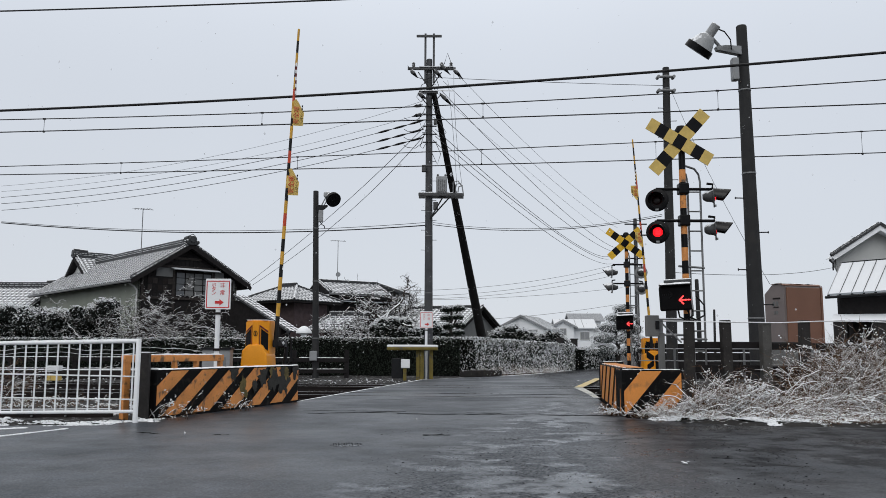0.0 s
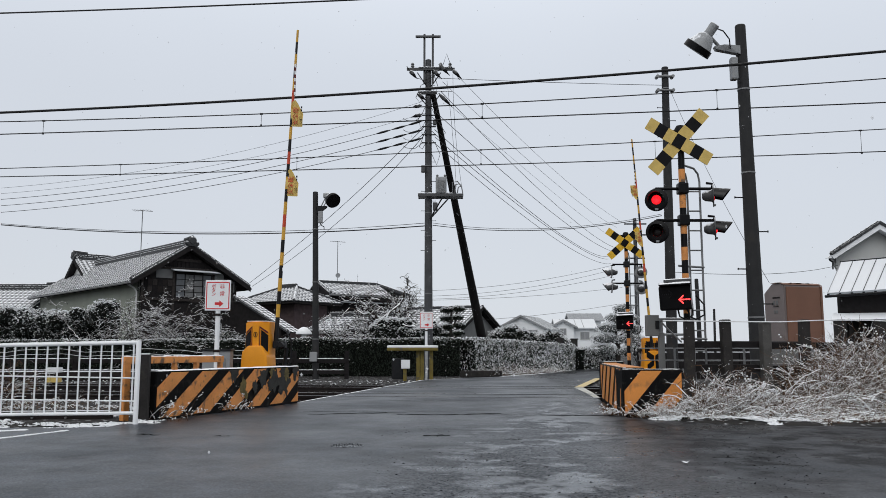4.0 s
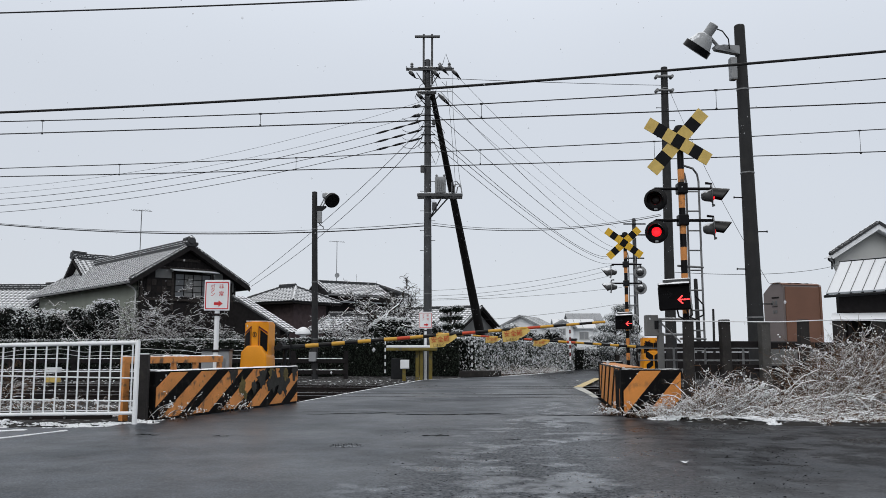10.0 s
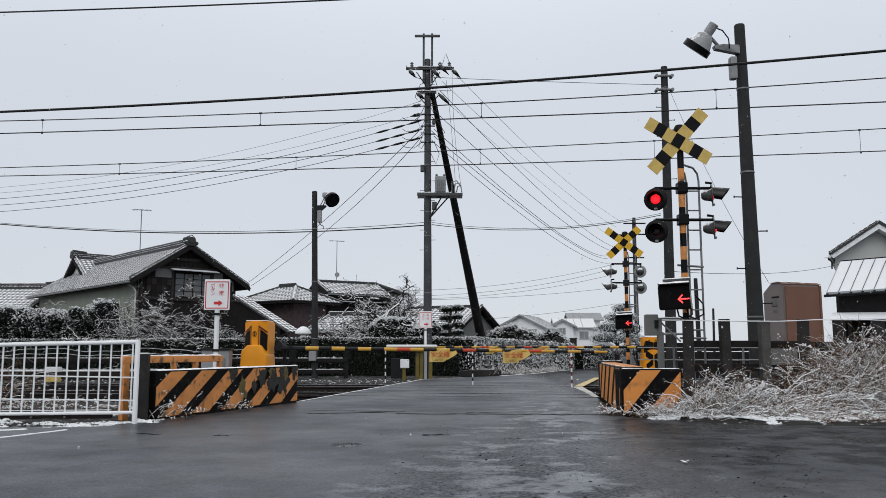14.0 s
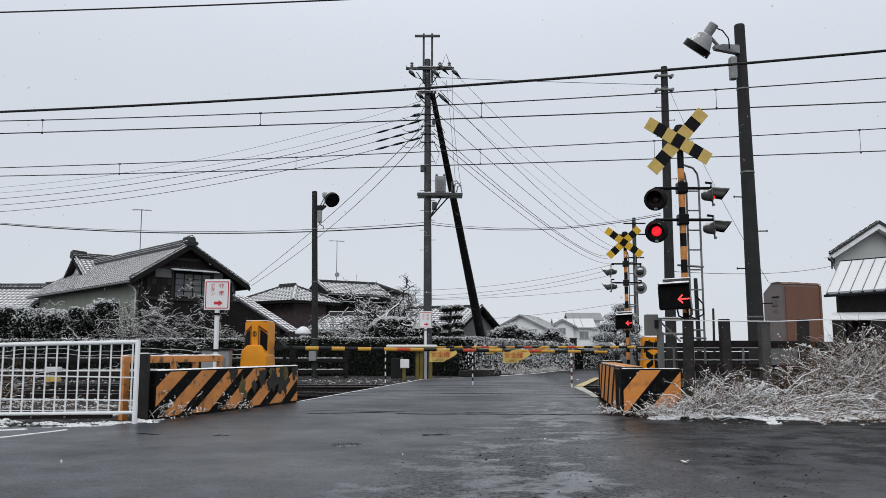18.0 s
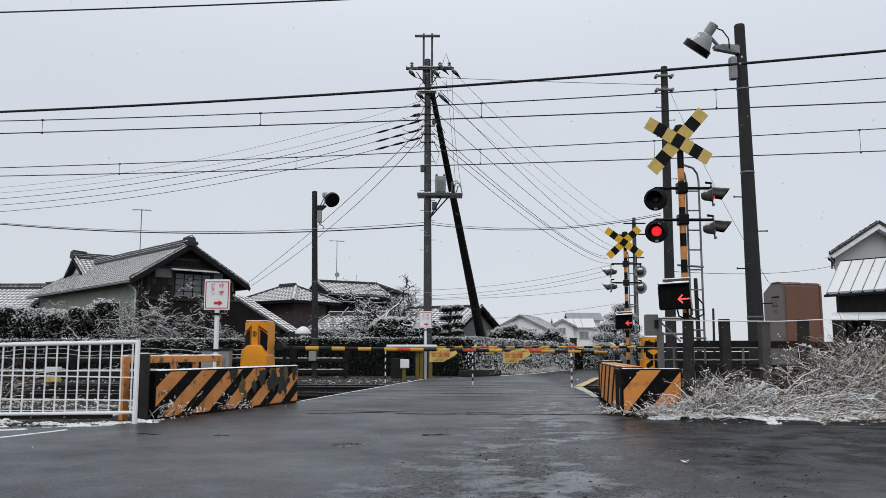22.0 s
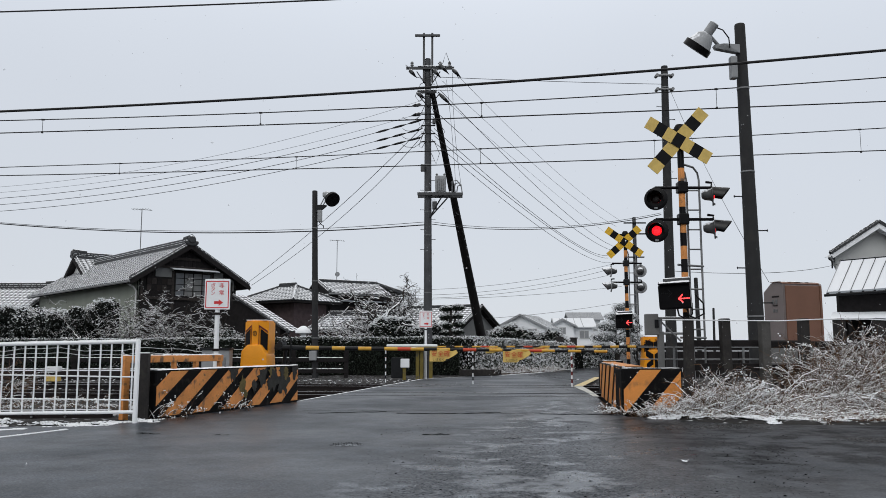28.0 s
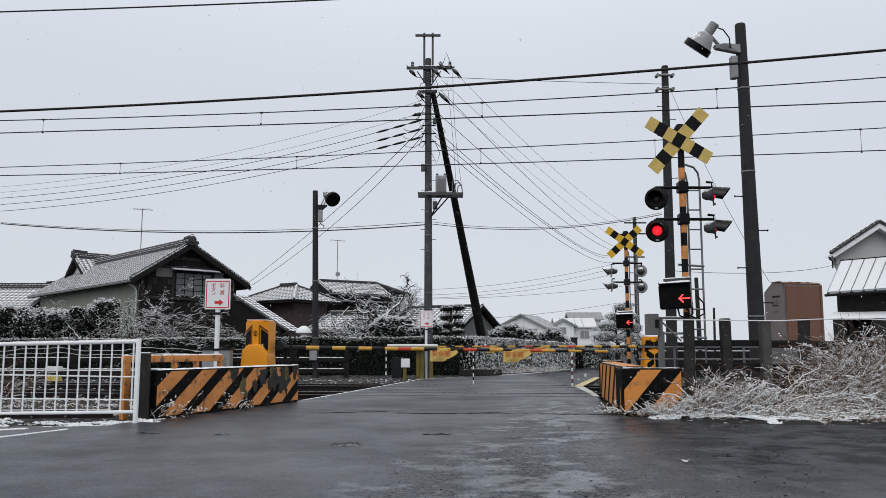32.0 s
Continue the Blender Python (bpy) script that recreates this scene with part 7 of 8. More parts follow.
# ---- dry snowy weeds on the near right verge ----
def stalk(v, f, sv, sf, rng, p, k, lean, g, rad, side, snow, head):
    """One dry stalk that rises and arches over, with short side twigs and snow lying along its upper side."""
    d = Vector((lean + rng.gauss(0, 0.38), rng.gauss(-0.2, 0.35), 1.0)).normalized()
    pts, q = [], p.copy()
    n = 7 if snow > 0.1 else 4
    wob = 1.35 if k < 0.6 else 1.15
    for j in range(n + 1):
        pts.append(q.copy())
        d = (d + Vector((lean * 0.27 + rng.gauss(0, 0.15 * wob), rng.gauss(0, 0.13 * wob), -g * (0.54 if n == 7 else 0.9) + rng.gauss(0, 0.11 * wob)))).normalized()
        q = q + d * k / n
        q.z = max(q.z, 0.015 + 0.03 * rng.random())
    radii = [rad * (1 - 0.5 * j / n) for j in range(n + 1)]
    prism(v, f, pts, radii)
    if snow > 0.1:
        snow_ridge(sv, sf, rng, pts[1:], radii[1:], min(0.96, 0.4 + snow * 0.8), 1.5)
        for j in range(2, n + 1):
            if rng.random() < snow * 0.8:
                e = pts[j].lerp(pts[j - 1], rng.random()) + Vector((rng.gauss(0, 0.008), rng.gauss(0, 0.008), 0.004))
                blob(sv, sf, e, Vector((rng.gauss(0, 1), rng.gauss(0, 1), rng.gauss(0, 0.5))).normalized(), rng.uniform(0.008, 0.018), rng.uniform(0.005, 0.0095))
    if rng.random() < head:
        for k2 in range(rng.randint(2, 5)):
            blob(sv, sf, pts[-1] + Vector((rng.gauss(0, 0.014), rng.gauss(0, 0.014), rng.gauss(0, 0.014))), Vector((rng.gauss(0, 1), rng.gauss(0, 1), 0.6)).normalized(), rng.uniform(0.009, 0.018) * (0.75 if k < 0.45 else 1), rng.uniform(0.008, 0.016) * (0.75 if k < 0.45 else 1))
    for j in range(2, n):
        if rng.random() < side:
            grow(v, f, pts[j], d + Vector((rng.gauss(0, 0.8), rng.gauss(0, 0.7), rng.gauss(0.3, 0.45))), min(k * 0.32, 0.27), rad * 0.75, 1, rng, 0.03, 0.8, 2, 0.0, 0.7, (sv, sf) if rng.random() < snow * 1.2 else None)


def build_weeds(x, y, r, h, n, label, seed, lean, g=0.4, snow=0.5, head=0.1, under=0.7, side=0.8):
    """A tangle of arching dry stalks lined with snow over brown undergrowth, with white tufts."""
    rng = random.Random(seed)
    ob = thing("dry_weeds", pose(x, y, 0), label, "weeds", "snowy dry weeds")
    for name, count, mt, top, lab in (("stalks", n, DRYTWIG, 1.0, "dry brown stalks lined with snow"), ("undergrowth", int(n * under * 0.9), DRYDARK, 0.66, "brown matted undergrowth")):
        v, f, sv, sf = [], [], [], []
        for i in range(count):
            a, rr = rng.uniform(0, 6.28), r * math.sqrt(rng.random())
            p = Vector((rr * math.cos(a), 0.5 * rr * math.sin(a) + (0.1 if top < 1 else 0), -0.05))
            stalk(v, f, sv, sf, rng, p, h * top * rng.uniform(0.45, 1.1), lean, g * rng.uniform(0.4, 1.5), rng.uniform(0.0026, 0.0056) * (0.7 if h < 0.4 else 1.0), side if top == 1 else side * 0.3, snow if top == 1 else 0.08, head if top == 1 else 0.0)
        tagged(raw(name, v, f, mt, ob, lab), kind="stuff")
        if top == 1.0 and sv:
            tagged(raw("snow_tuft", sv, sf, SNOW, ob, "lumps of snow clinging to the stalks", True), kind="stuff")


build_weeds(2.95, 10.0, 0.4, 0.36, 130, "low dry weeds clotted with snow at the block's foot", 41, 0.2, 0.5, 0.85, 0.5)
build_weeds(3.4, 10.15, 0.42, 0.64, 300, "dry stalks with round snowy heads beside the block", 42, 0.15, 0.35, 1.1, 0.5)
build_weeds(3.75, 9.75, 0.4, 0.4, 190, "low dry stalks bent over and white with snow", 51, 0.5, 0.7, 1.1, 0.15)
build_weeds(4.25, 9.9, 0.5, 0.44, 260, "low dry stalks bent over and white with snow", 43, 0.45, 0.7, 1.1, 0.1)
build_weeds(4.0, 10.15, 0.22, 0.85, 80, "fan of long arching dry stalks lined with snow", 52, 0.75, 0.34, 0.8, 0.06, 0.3)
build_weeds(4.75, 10.3, 0.5, 0.8, 340, "tangle of arching dry stalks under snow", 44, 0.45, 0.55, 0.7, 0.3)
build_weeds(5.25, 10.5, 0.55, 1.12, 330, "high tangle of arching dry stalks under snow", 45, 0.45, 0.5, 0.75, 0.3)
build_weeds(5.75, 10.7, 0.5, 1.3, 330, "high tangle of arching dry stalks under snow", 46, 0.25, 0.45, 0.75, 0.3)
build_weeds(5.4, 10.0, 0.55, 0.9, 230, "drooping dry stalks white with snow", 53, 0.8, 0.8, 0.8, 0.03)
build_weeds(4.8, 9.8, 0.5, 0.6, 140, "drooping dry stalks white with snow", 55, 0.9, 0.85, 0.8, 0.03)
build_weeds(6.6, 10.9, 0.6, 1.45, 300, "high tangle of arching dry stalks under snow", 50, -0.45, 0.42, 0.7, 0.3)
build_weeds(5.2, 10.9, 0.4, 1.05, 170, "dense thicket of dry stalks under snow", 57, 0.1, 0.24, 0.7, 0.3, 0.2, 1.0)
build_weeds(5.65, 11.0, 0.45, 1.3, 210, "dense thicket of dry stalks under snow", 58, 0.0, 0.22, 0.7, 0.3, 0.2, 1.0)
build_weeds(4.75, 10.7, 0.22, 1.15, 16, "thin upright weeds with round snowy heads", 54, -0.12, 0.06, 0.25, 0.9, 0.2, 0.5)
for k in range(6):
    build_weeds(4.3 + 0.45 * k, 9.4, 0.3, 0.2, 40, "flattened brown grass at the road edge", 90 + k, 0.3, 0.9, 0.12, 0.0, 1.5, 0.3)
build_weeds(-6.35, 11.6, 0.25, 0.8, 26, "pale dry weeds with snow behind the white fence", 59, 0.0, 0.12, 0.4, 0.3, 0.6)
build_weeds(-3.25, 9.75, 0.28, 0.38, 16, "small snowy weeds before the striped block", 47, 0.2, 0.15, 0.4, 1.0, 0.1, 0.3)
build_weeds(-2.75, 11.15, 0.2, 0.27, 12, "small snowy weeds before the striped block", 48, 0.1, 0.15, 0.4, 1.0, 0.1, 0.3)
for k, (x, y) in enumerate(((1.5, 28.2), (2.2, 28.9), (2.9, 30.3), (3.6, 31.8), (4.3, 33.4))):
    build_weeds(x, y, 0.5, 0.42, 60, "low snowy grass at the foot of the hedge", 80 + k, 0.1, 0.5, 0.9, 0.2, 0.5)
build_weeds(2.25, 10.6, 0.2, 0.2, 34, "small weeds with frost at the block's corner", 49, -0.2, 0.4, 0.8, 0.3)
build_weeds(2.6, 10.3, 0.3, 0.26, 70, "low snowy weeds before the striped block", 56, 0.1, 0.4, 0.9, 0.5)


def snow_heap(x, y, rx, ry, h, seed, label="low crust of snow on the verge"):
    rng = random.Random(seed)
    v, f = [], []
    nx, ny = 70, 20
    for j in range(ny + 1):
        for i in range(nx + 1):
            a, b = i / nx * 2 - 1, j / ny * 2 - 1
            e = max(0.0, 1 - (a * a) ** 1.5 - (b * b) ** 1.2)
            px_, py_ = x + a * rx + 0.04 * noise.noise((i * 0.9, j * 0.9, seed)), y + b * ry + 0.05 * noise.noise((i * 0.8, j, seed + 3))
            v.append((px_, py_, -0.05 + (h + 0.05) * e * (0.5 + 0.8 * noise.noise((px_ * 3.1, py_ * 5.0, seed)) + 0.5 * noise.noise((px_ * 9.0, py_ * 11.0, seed)))))
    for j in range(ny):
        for i in range(nx):
            b = j * (nx + 1) + i
            f.append((b, b + 1, b + nx + 2, b + nx + 1))
    tagged(raw("snow_patch", v, f, SNOWP if seed != 4 else SNOW, smooth=True), label, "snow", kind="stuff")


snow_heap(-3.5, 9.4, 0.4, 0.2, 0.05, 4)


def snow_crumbs(x0, x1, edge0, edge1, depth, n, seed, label, fill=0.0):
    """Fallen and drifted snow as many small lumps, thick in patches, along an edge from (x0, edge0) to (x1, edge1)."""
    rng = random.Random(seed)
    v, f = [], []
    for i in range(n):
        t = rng.random()
        x = x0 + (x1 - x0) * t
        y = edge0 + (edge1 - edge0) * t + depth * rng.random() ** 1.3 + 0.16 * noise.noise((x * 2.3, seed, 0)) + 0.08 * noise.noise((x * 7.0, seed, 4))
        thick = noise.noise((x * 2.6, y * 3.4, seed)) + 0.5 * noise.noise((x * 8.0, y * 9.0, seed)) + fill
        if thick + rng.uniform(-0.25, 0.25) < 0:
            continue
        r = rng.uniform(0.004, 0.015) * (1 + 0.6 * max(0.0, thick))
        z = lie(x, y) + 0.05 * max(0.0, thick) * rng.random()
        a = rng.uniform(0, 6.28)
        blob(v, f, (x, y, max(z, 0.002)), Vector((math.cos(a), math.sin(a), 0)), r * rng.uniform(1.0, 2.2), r, 0.65)
    tagged(raw("snow_patch", v, f, SNOW, smooth=True), label, "snow", kind="stuff")


snow_crumbs(2.5, 3.7, 9.85, 9.45, 0.3, 3600, 71, "crumbly drift of snow at the foot of the weeds", -0.2)
snow_crumbs(3.6, 5.2, 9.3, 9.25, 0.5, 7000, 75, "thin crumbly snow at the foot of the weeds", -0.18)
snow_crumbs(4.9, 7.2, 9.4, 9.45, 0.42, 9000, 72, "thin crumbs of snow at the foot of the weeds", -0.3)
snow_crumbs(2.45, 5.3, 9.8, 9.0, 0.5, 5000, 76, "crumbs of snow spilt over the road edge", -0.42)
snow_crumbs(2.6, 4.2, 9.75, 9.35, 0.3, 2500, 77, "lumps of snow at the foot of the weeds", -0.26)
snow_crumbs(-3.75, -3.3, 9.15, 9.55, 0.3, 1300, 73, "crumbs of snow at the foot of the striped block", 0.0)
snow_crumbs(-8.0, -3.6, 8.5, 8.95, 0.4, 8000, 74, "crumbly snow along the kerb rail", -0.06)
snow_crumbs(-9.0, -3.9, 10.05, 10.1, 0.7, 9000, 78, "crumbly snow behind the kerb rail", 0.0)
snow_crumbs(-4.12, -3.85, 7.7, 8.5, 0.06, 1100, 79, "thin line of snow on the road edge", 0.5)
snow_crumbs(-4.9, -4.3, 8.3, 8.55, 0.06, 900, 80, "thin line of snow on the road edge", 0.4)


# ---- houses ----
def tiled_slope(bm, p00, p10, p01, p11, tw=0.28, th=0.26, amp=0.036, owner=None, singles=0):
    """A roof slope of lapped pantiles: p00-p10 is the ridge edge, p01-p11 the eave. Courses step down, each tile is curved."""
    p00, p10, p01, p11 = (Vector(q) for q in (p00, p10, p01, p11))
    n = (p10 - p00).cross(p01 - p00).normalized()
    if n.z < 0:
        n = -n
    nv = max(2, int((p01 - p00).length / th))
    prof = ((0.0, 0.35), (0.2, 1.0), (0.42, 0.35), (0.7, -0.1), (1.0, 0.35))
    mid0, mid1 = (p00 + p10) / 2, (p01 + p11) / 2
    along = (p11 - p01).normalized()
    down = (mid1 - mid0).normalized()
    tile = None
    if singles:
        ln = (mid1 - mid0).length / nv * 1.06
        vs = []
        for y_, z_ in ((0, 0.0), (ln, 0.03), (ln, -0.015)):
            vs += [(s * tw, y_, a * amp + z_) for s, a in prof]
        fs = [(r * 5 + k, r * 5 + k + 1, r * 5 + k + 6, r * 5 + k + 5) for r in (0, 1) for k in range(4)]
        tile = bpy.data.meshes.new("roof_tile")
        tile.from_pydata(vs, [], fs)
        tile.materials.append(TILE)
        tile.materials.append(TROUGH)
        tile.polygons.foreach_set("material_index", [0, 0, 1, 1, 0, 0, 0, 0])
    for j in range(nv):
        t0, t1 = j / nv, min(1.0, (j + 1.06) / nv)
        half = (((p10 - p00).length * (1 - t1) + (p11 - p01).length * t1)) / 2
        nu = max(1, int(round(2 * half / tw)))
        c0, c1 = mid0 + (mid1 - mid0) * t0, mid0 + (mid1 - mid0) * t1
        top, low, edge = [], [], []
        for i in range(nu):
            if i < singles:
                one = new("roof_tile", tile)
                one.parent = owner
                at = c0 + along * (i / nu * 2 - 1) * half + n * 0.002 * ((i * 7 + j * 3) % 4)
                one.matrix_basis = Matrix((along, down, n)).transposed().to_4x4()
                one.matrix_basis.translation = at
                continue
            for s, a in prof[:-1] if i < nu - 1 else prof:
                u = along * ((i + s) / nu * 2 - 1) * half
                top.append(bm.verts.new(c0 + u + n * a * amp))
                low.append(bm.verts.new(c1 + u + n * (a * amp + 0.03)))
                edge.append(bm.verts.new(c1 + u + n * (a * amp - 0.015)))
        for a in range(len(top) - 1):
            bm.faces.new((top[a], top[a + 1], low[a + 1], low[a])).material_index = 1 if a % 4 > 1 else 0
            bm.faces.new((low[a], low[a + 1], edge[a + 1], edge[a]))


def ridge_tiles(bm, a, b, w=0.2, h=0.3):
    """A built-up ridge: stacked courses and a round cap."""
    a, b = Vector(a), Vector(b)
    d = (b - a).normalized()
    n = d.cross(Vector((0, 0, 1))).normalized()
    up = n.cross(d)
    for k, (ww, z0, z1) in enumerate(((w, -0.05, h * 0.35), (w * 0.8, h * 0.35, h * 0.5), (w * 0.95, h * 0.5, h * 0.62), (w * 0.75, h * 0.62, h * 0.8))):
        solid(bm, [a - n * ww + up * z0, a + n * ww + up * z0, b + n * ww + up * z0, b - n * ww + up * z0], up * (z1 - z0))
    ln = (b - a).length
    k = max(2, int(ln / 0.3))
    for i in range(k):
        rod(bm, a + d * (ln * i / k) + up * h * 0.82, a + d * (ln * (i + 0.94) / k) + up * h * 0.82, w * 0.55, w * 0.5, n=8)


def snow_line(ob, a, b, off, up, seed, r=0.011):
    """A broken line of snow along a ridge or verge."""
    rng = random.Random(seed)
    a, b = Vector(a), Vector(b)
    d = b - a
    n = d.normalized().cross(Vector((0, 0, 1))).normalized()
    bm = BM()
    t = 0.0
    while t < 1.0:
        e = min(1.0, t + rng.uniform(0.04, 0.24) / d.length)
        rod(bm, a + d * t + n * off + Vector((0, 0, up)), a + d * e + n * off + Vector((0, 0, up)), r * rng.uniform(0.7, 1.3), n=5)
        t = e + rng.uniform(0.02, 0.12) / d.length
    tagged(part("snow_line", bm, SNOW, ob, "broken line of snow"), kind="stuff")


def gable_house(m, wl, wr, length, ridge, eave, label, wall_mat, gable_mat, over=0.5, roof_mat=None, detail=True, group="village houses", name="house", tw=0.28, singles=0, rh=0.34):
    """A house with a tiled gable roof; its ridge runs along local y from 0, the gable looks to -y."""
    ob = thing(name, m, label, "house", group)
    roof_mat = roof_mat or TILE
    y0, y1 = -over, length + over
    for sx, w in ((-1, wl), (1, wr)):
        bm = BM()
        tiled_slope(bm, (0, y0, ridge), (0, y1, ridge), (sx * w, y0, eave), (sx * w, y1, eave), tw=tw, owner=ob, singles=singles if sx < 0 else 0)
        tagged(part("roof_slope", bm, (roof_mat, HAZETROUGH if roof_mat is HAZETILE else TROUGH), ob, "grey pantile slope, snow in the courses"), kind="stuff")
        bm = BM()
        up = Vector((0, 0, -0.1))
        solid(bm, [(0, y0 + 0.02, ridge - 0.05), (0, y1 - 0.02, ridge - 0.05), (sx * (w - 0.05), y1 - 0.02, eave - 0.03), (sx * (w - 0.05), y0 + 0.02, eave - 0.03)], up)
        part("roof_deck", bm, WOOD, ob)
        bm = BM()
        solid(bm, [(0, y0 - 0.03, ridge + 0.02), (sx * w, y0 - 0.03, eave + 0.02), (sx * w, y0 - 0.03, eave + 0.06 - rh * 0.75), (0, y0 - 0.03, ridge + 0.04 - rh * 0.75)], (0, 0.06, 0))
        part("barge_board", bm, WOOD, ob)
        bm = BM()
        tube(bm, [(sx * (w + 0.03), y0, eave - 0.06), (sx * (w + 0.03), y1, eave - 0.06)], 0.05, 6)
        part("gutter", bm, STEEL, ob)
        bm = BM()
        ridge_tiles(bm, (0, y0 + 0.1, ridge + 0.02), (sx * w * 0.99, y0 + 0.1, eave + 0.06), 0.1, 0.12)
        part("verge_tiles", bm, RIDGE, ob)
    bm = BM()
    ridge_tiles(bm, (0, y0, ridge), (0, y1, ridge), 0.15 if rh > 0.2 else 0.1, rh)
    part("ridge", bm, RIDGE, ob, "stacked ridge tiles", )
    for off, up in ((0.155, 0.12), (-0.155, 0.12), (0.13, 0.22), (-0.13, 0.22), (0.0, 0.37)) if rh > 0.2 else ((0.0, rh + 0.03),):
        snow_line(ob, (0, y0, ridge), (0, y1, ridge), off, up, int(wl * 10 + up * 100))
    for sx, w in ((-1, wl), (1, wr)):
        snow_line(ob, (0, y0 - 0.02, ridge), (sx * w, y0 - 0.02, eave), 0.0, 0.1, int(w * 10), 0.014)
    if rh > 0.2:
        # ridge-end ornament: a faced tile with scrolled cheeks and a round cap behind it
        bm = BM()
        lathe(bm, [(0.16, -0.07), (0.22, 0), (0.16, 0.07)], 12, pose(0, y0 - 0.06, ridge + 0.24, 90))
        box(bm, (0, y0 - 0.02, ridge + 0.06), (0.56, 0.13, 0.22), bev=0.05)
        for sx in (-1, 1):
            lathe(bm, [(0.07, -0.06), (0.11, 0), (0.07, 0.06)], 10, pose(sx * 0.26, y0 - 0.04, ridge + 0.1, 90))
        rod(bm, (0, y0 - 0.05, ridge + 0.42), (0, y0 + 0.3, ridge + 0.4), 0.085, n=8)
        rod(bm, (0, y0 + 0.3, ridge + 0.38), (0, y0 + 0.75, ridge + 0.36), 0.1, n=8)
        part("ridge_end_tile", bm, RIDGE, ob, "ornamental ridge-end tile", True)
    a, b = -(wl - 0.55), wr - 0.55
    ez = eave + 0.1
    bm = BM()
    solid(bm, [(a, 0, -0.1), (a, length, -0.1), (a, length, ez), (a, 0, ez)], (0.15, 0, 0))
    part("side_wall", bm, wall_mat, ob)
    bm = BM()
    solid(bm, [(b, 0, -0.1), (b, length, -0.1), (b, length, ez), (b, 0, ez)], (-0.15, 0, 0))
    part("side_wall", bm, wall_mat, ob)
    for y, off in ((0, 0.15), (length, -0.15)):
        bm = BM()
        zr = ridge - 0.2
        solid(bm, [(a, y, -0.1), (b, y, -0.1), (b, y, eave + (ridge - eave) * 0.55 / wr - 0.2), (0, y, zr), (a, y, eave + (ridge - eave) * 0.55 / wl - 0.2)], (0, off, 0))
        part("gable_wall", bm, gable_mat, ob)
    return ob


def build_main_house():
    m = pose(-12.6, 40.0, 0, 0, 0, 42.2)
    ob = gable_house(m, 2.9, 3.25, 15.0, 5.95, 4.05, "old tiled house with pale wall and dark boarded gable, snowy", STUCCO, WOOD, over=0.45, singles=23)
    # gable dress: boards, white plaster panels, window with pent roof
    for i in range(24):
        x = -2.2 + i * 0.2
        top = min(5.7 - abs(x) * 0.66, 5.5)
        if top < 4.0:
            continue
        bm = BM()
        box(bm, (x, -0.015, (3.2 + top) / 2), (0.185, 0.03, top - 3.2), bev=0.004)
        part("board", bm, WOOD, ob)
    for x, w, z, h in ((-1.1, 0.9, 4.55, 0.5), (1.4, 1.1, 4.45, 0.5), (2.3, 0.5, 4.1, 0.6)):
        bm = BM()
        box(bm, (x, -0.04, z), (w, 0.02, h))
        part("plaster_panel", bm, DULLPL, ob, "dull plaster panel")
    bm = BM()
    box(bm, (0.35, -0.04, 4.0), (1.9, 0.05, 1.25))
    win = part("window", bm, WOOD, ob, "dark wooden gable window")
    for i in range(4):
        bm = BM()
        box(bm, (-0.34 + i * 0.46, -0.07, 4.0), (0.4, 0.012, 1.1))
        part("pane", bm, DULLPL if i in (1, 2) else WINDOW, win)
    for z in (3.7, 4.0, 4.3):
        bm = BM()
        box(bm, (0.35, -0.085, z), (1.86, 0.02, 0.03))
        part("glazing_bar", bm, WOOD, win)
    bm = BM()
    box(bm, (-1.35, -0.04, 3.95), (1.25, 0.05, 0.75))
    win = part("window", bm, WOOD, ob, "low latticed window with dark brown panes")
    for i in range(5):
        for z in (3.78, 4.1):
            bm = BM()
            box(bm, (-1.85 + i * 0.25, -0.07, z), (0.21, 0.012, 0.27))
            part("pane", bm, (BARK, RUST, WOOD)[(i * 2 + int(z)) % 3], win)
    for x in (-2.2, -0.68, 1.38, 2.4):
        bm = BM()
        box(bm, (x, -0.05, 3.7), (0.12, 0.06, 1.9 if abs(x) < 2 else 1.1), bev=0.01)
        part("post", bm, BARK, ob, "weathered timber post")
    for z, x0, x1 in ((4.82, -1.4, 1.6), (3.3, -2.3, 2.6), (5.25, -0.7, 0.7)):
        bm = BM()
        box(bm, ((x0 + x1) / 2, -0.06, z), (x1 - x0, 0.07, 0.12), bev=0.01)
        part("beam", bm, BARK, ob, "weathered timber beam")
    bm = BM()
    solid(bm, [(-0.85, -0.02, 4.78), (1.55, -0.02, 4.78), (1.55, -0.5, 4.66), (-0.85, -0.5, 4.66)], (0, 0, 0.03))
    part("window_canopy", bm, METALROOF, ob, "small canopy with snow")
    bm = BM()
    tube(bm, [(-2.75, 0.5, 4.0), (-2.45, 0.3, 3.8), (-2.4, 0.1, 3.6), (-2.4, 0.1, 0)], 0.04, 6)
    part("downpipe", bm, STUCW, ob, "pale downpipe")
    for z in (2.4, 3.1):
        bm = BM()
        box(bm, (-2.3, 6, z), (0.08, 11, 0.08))
        part("wall_batten", bm, STUCCO, ob)


build_main_house()

# the wing behind it, with its gable to the left
gable_house(pose(-21.9, 49.0, 0, 0, 0, -47.8), 1.6, 2.0, 3.5, 6.35, 5.1, "tiled cross wing of the old house under snow", STUCW, STUCW, over=0.35)
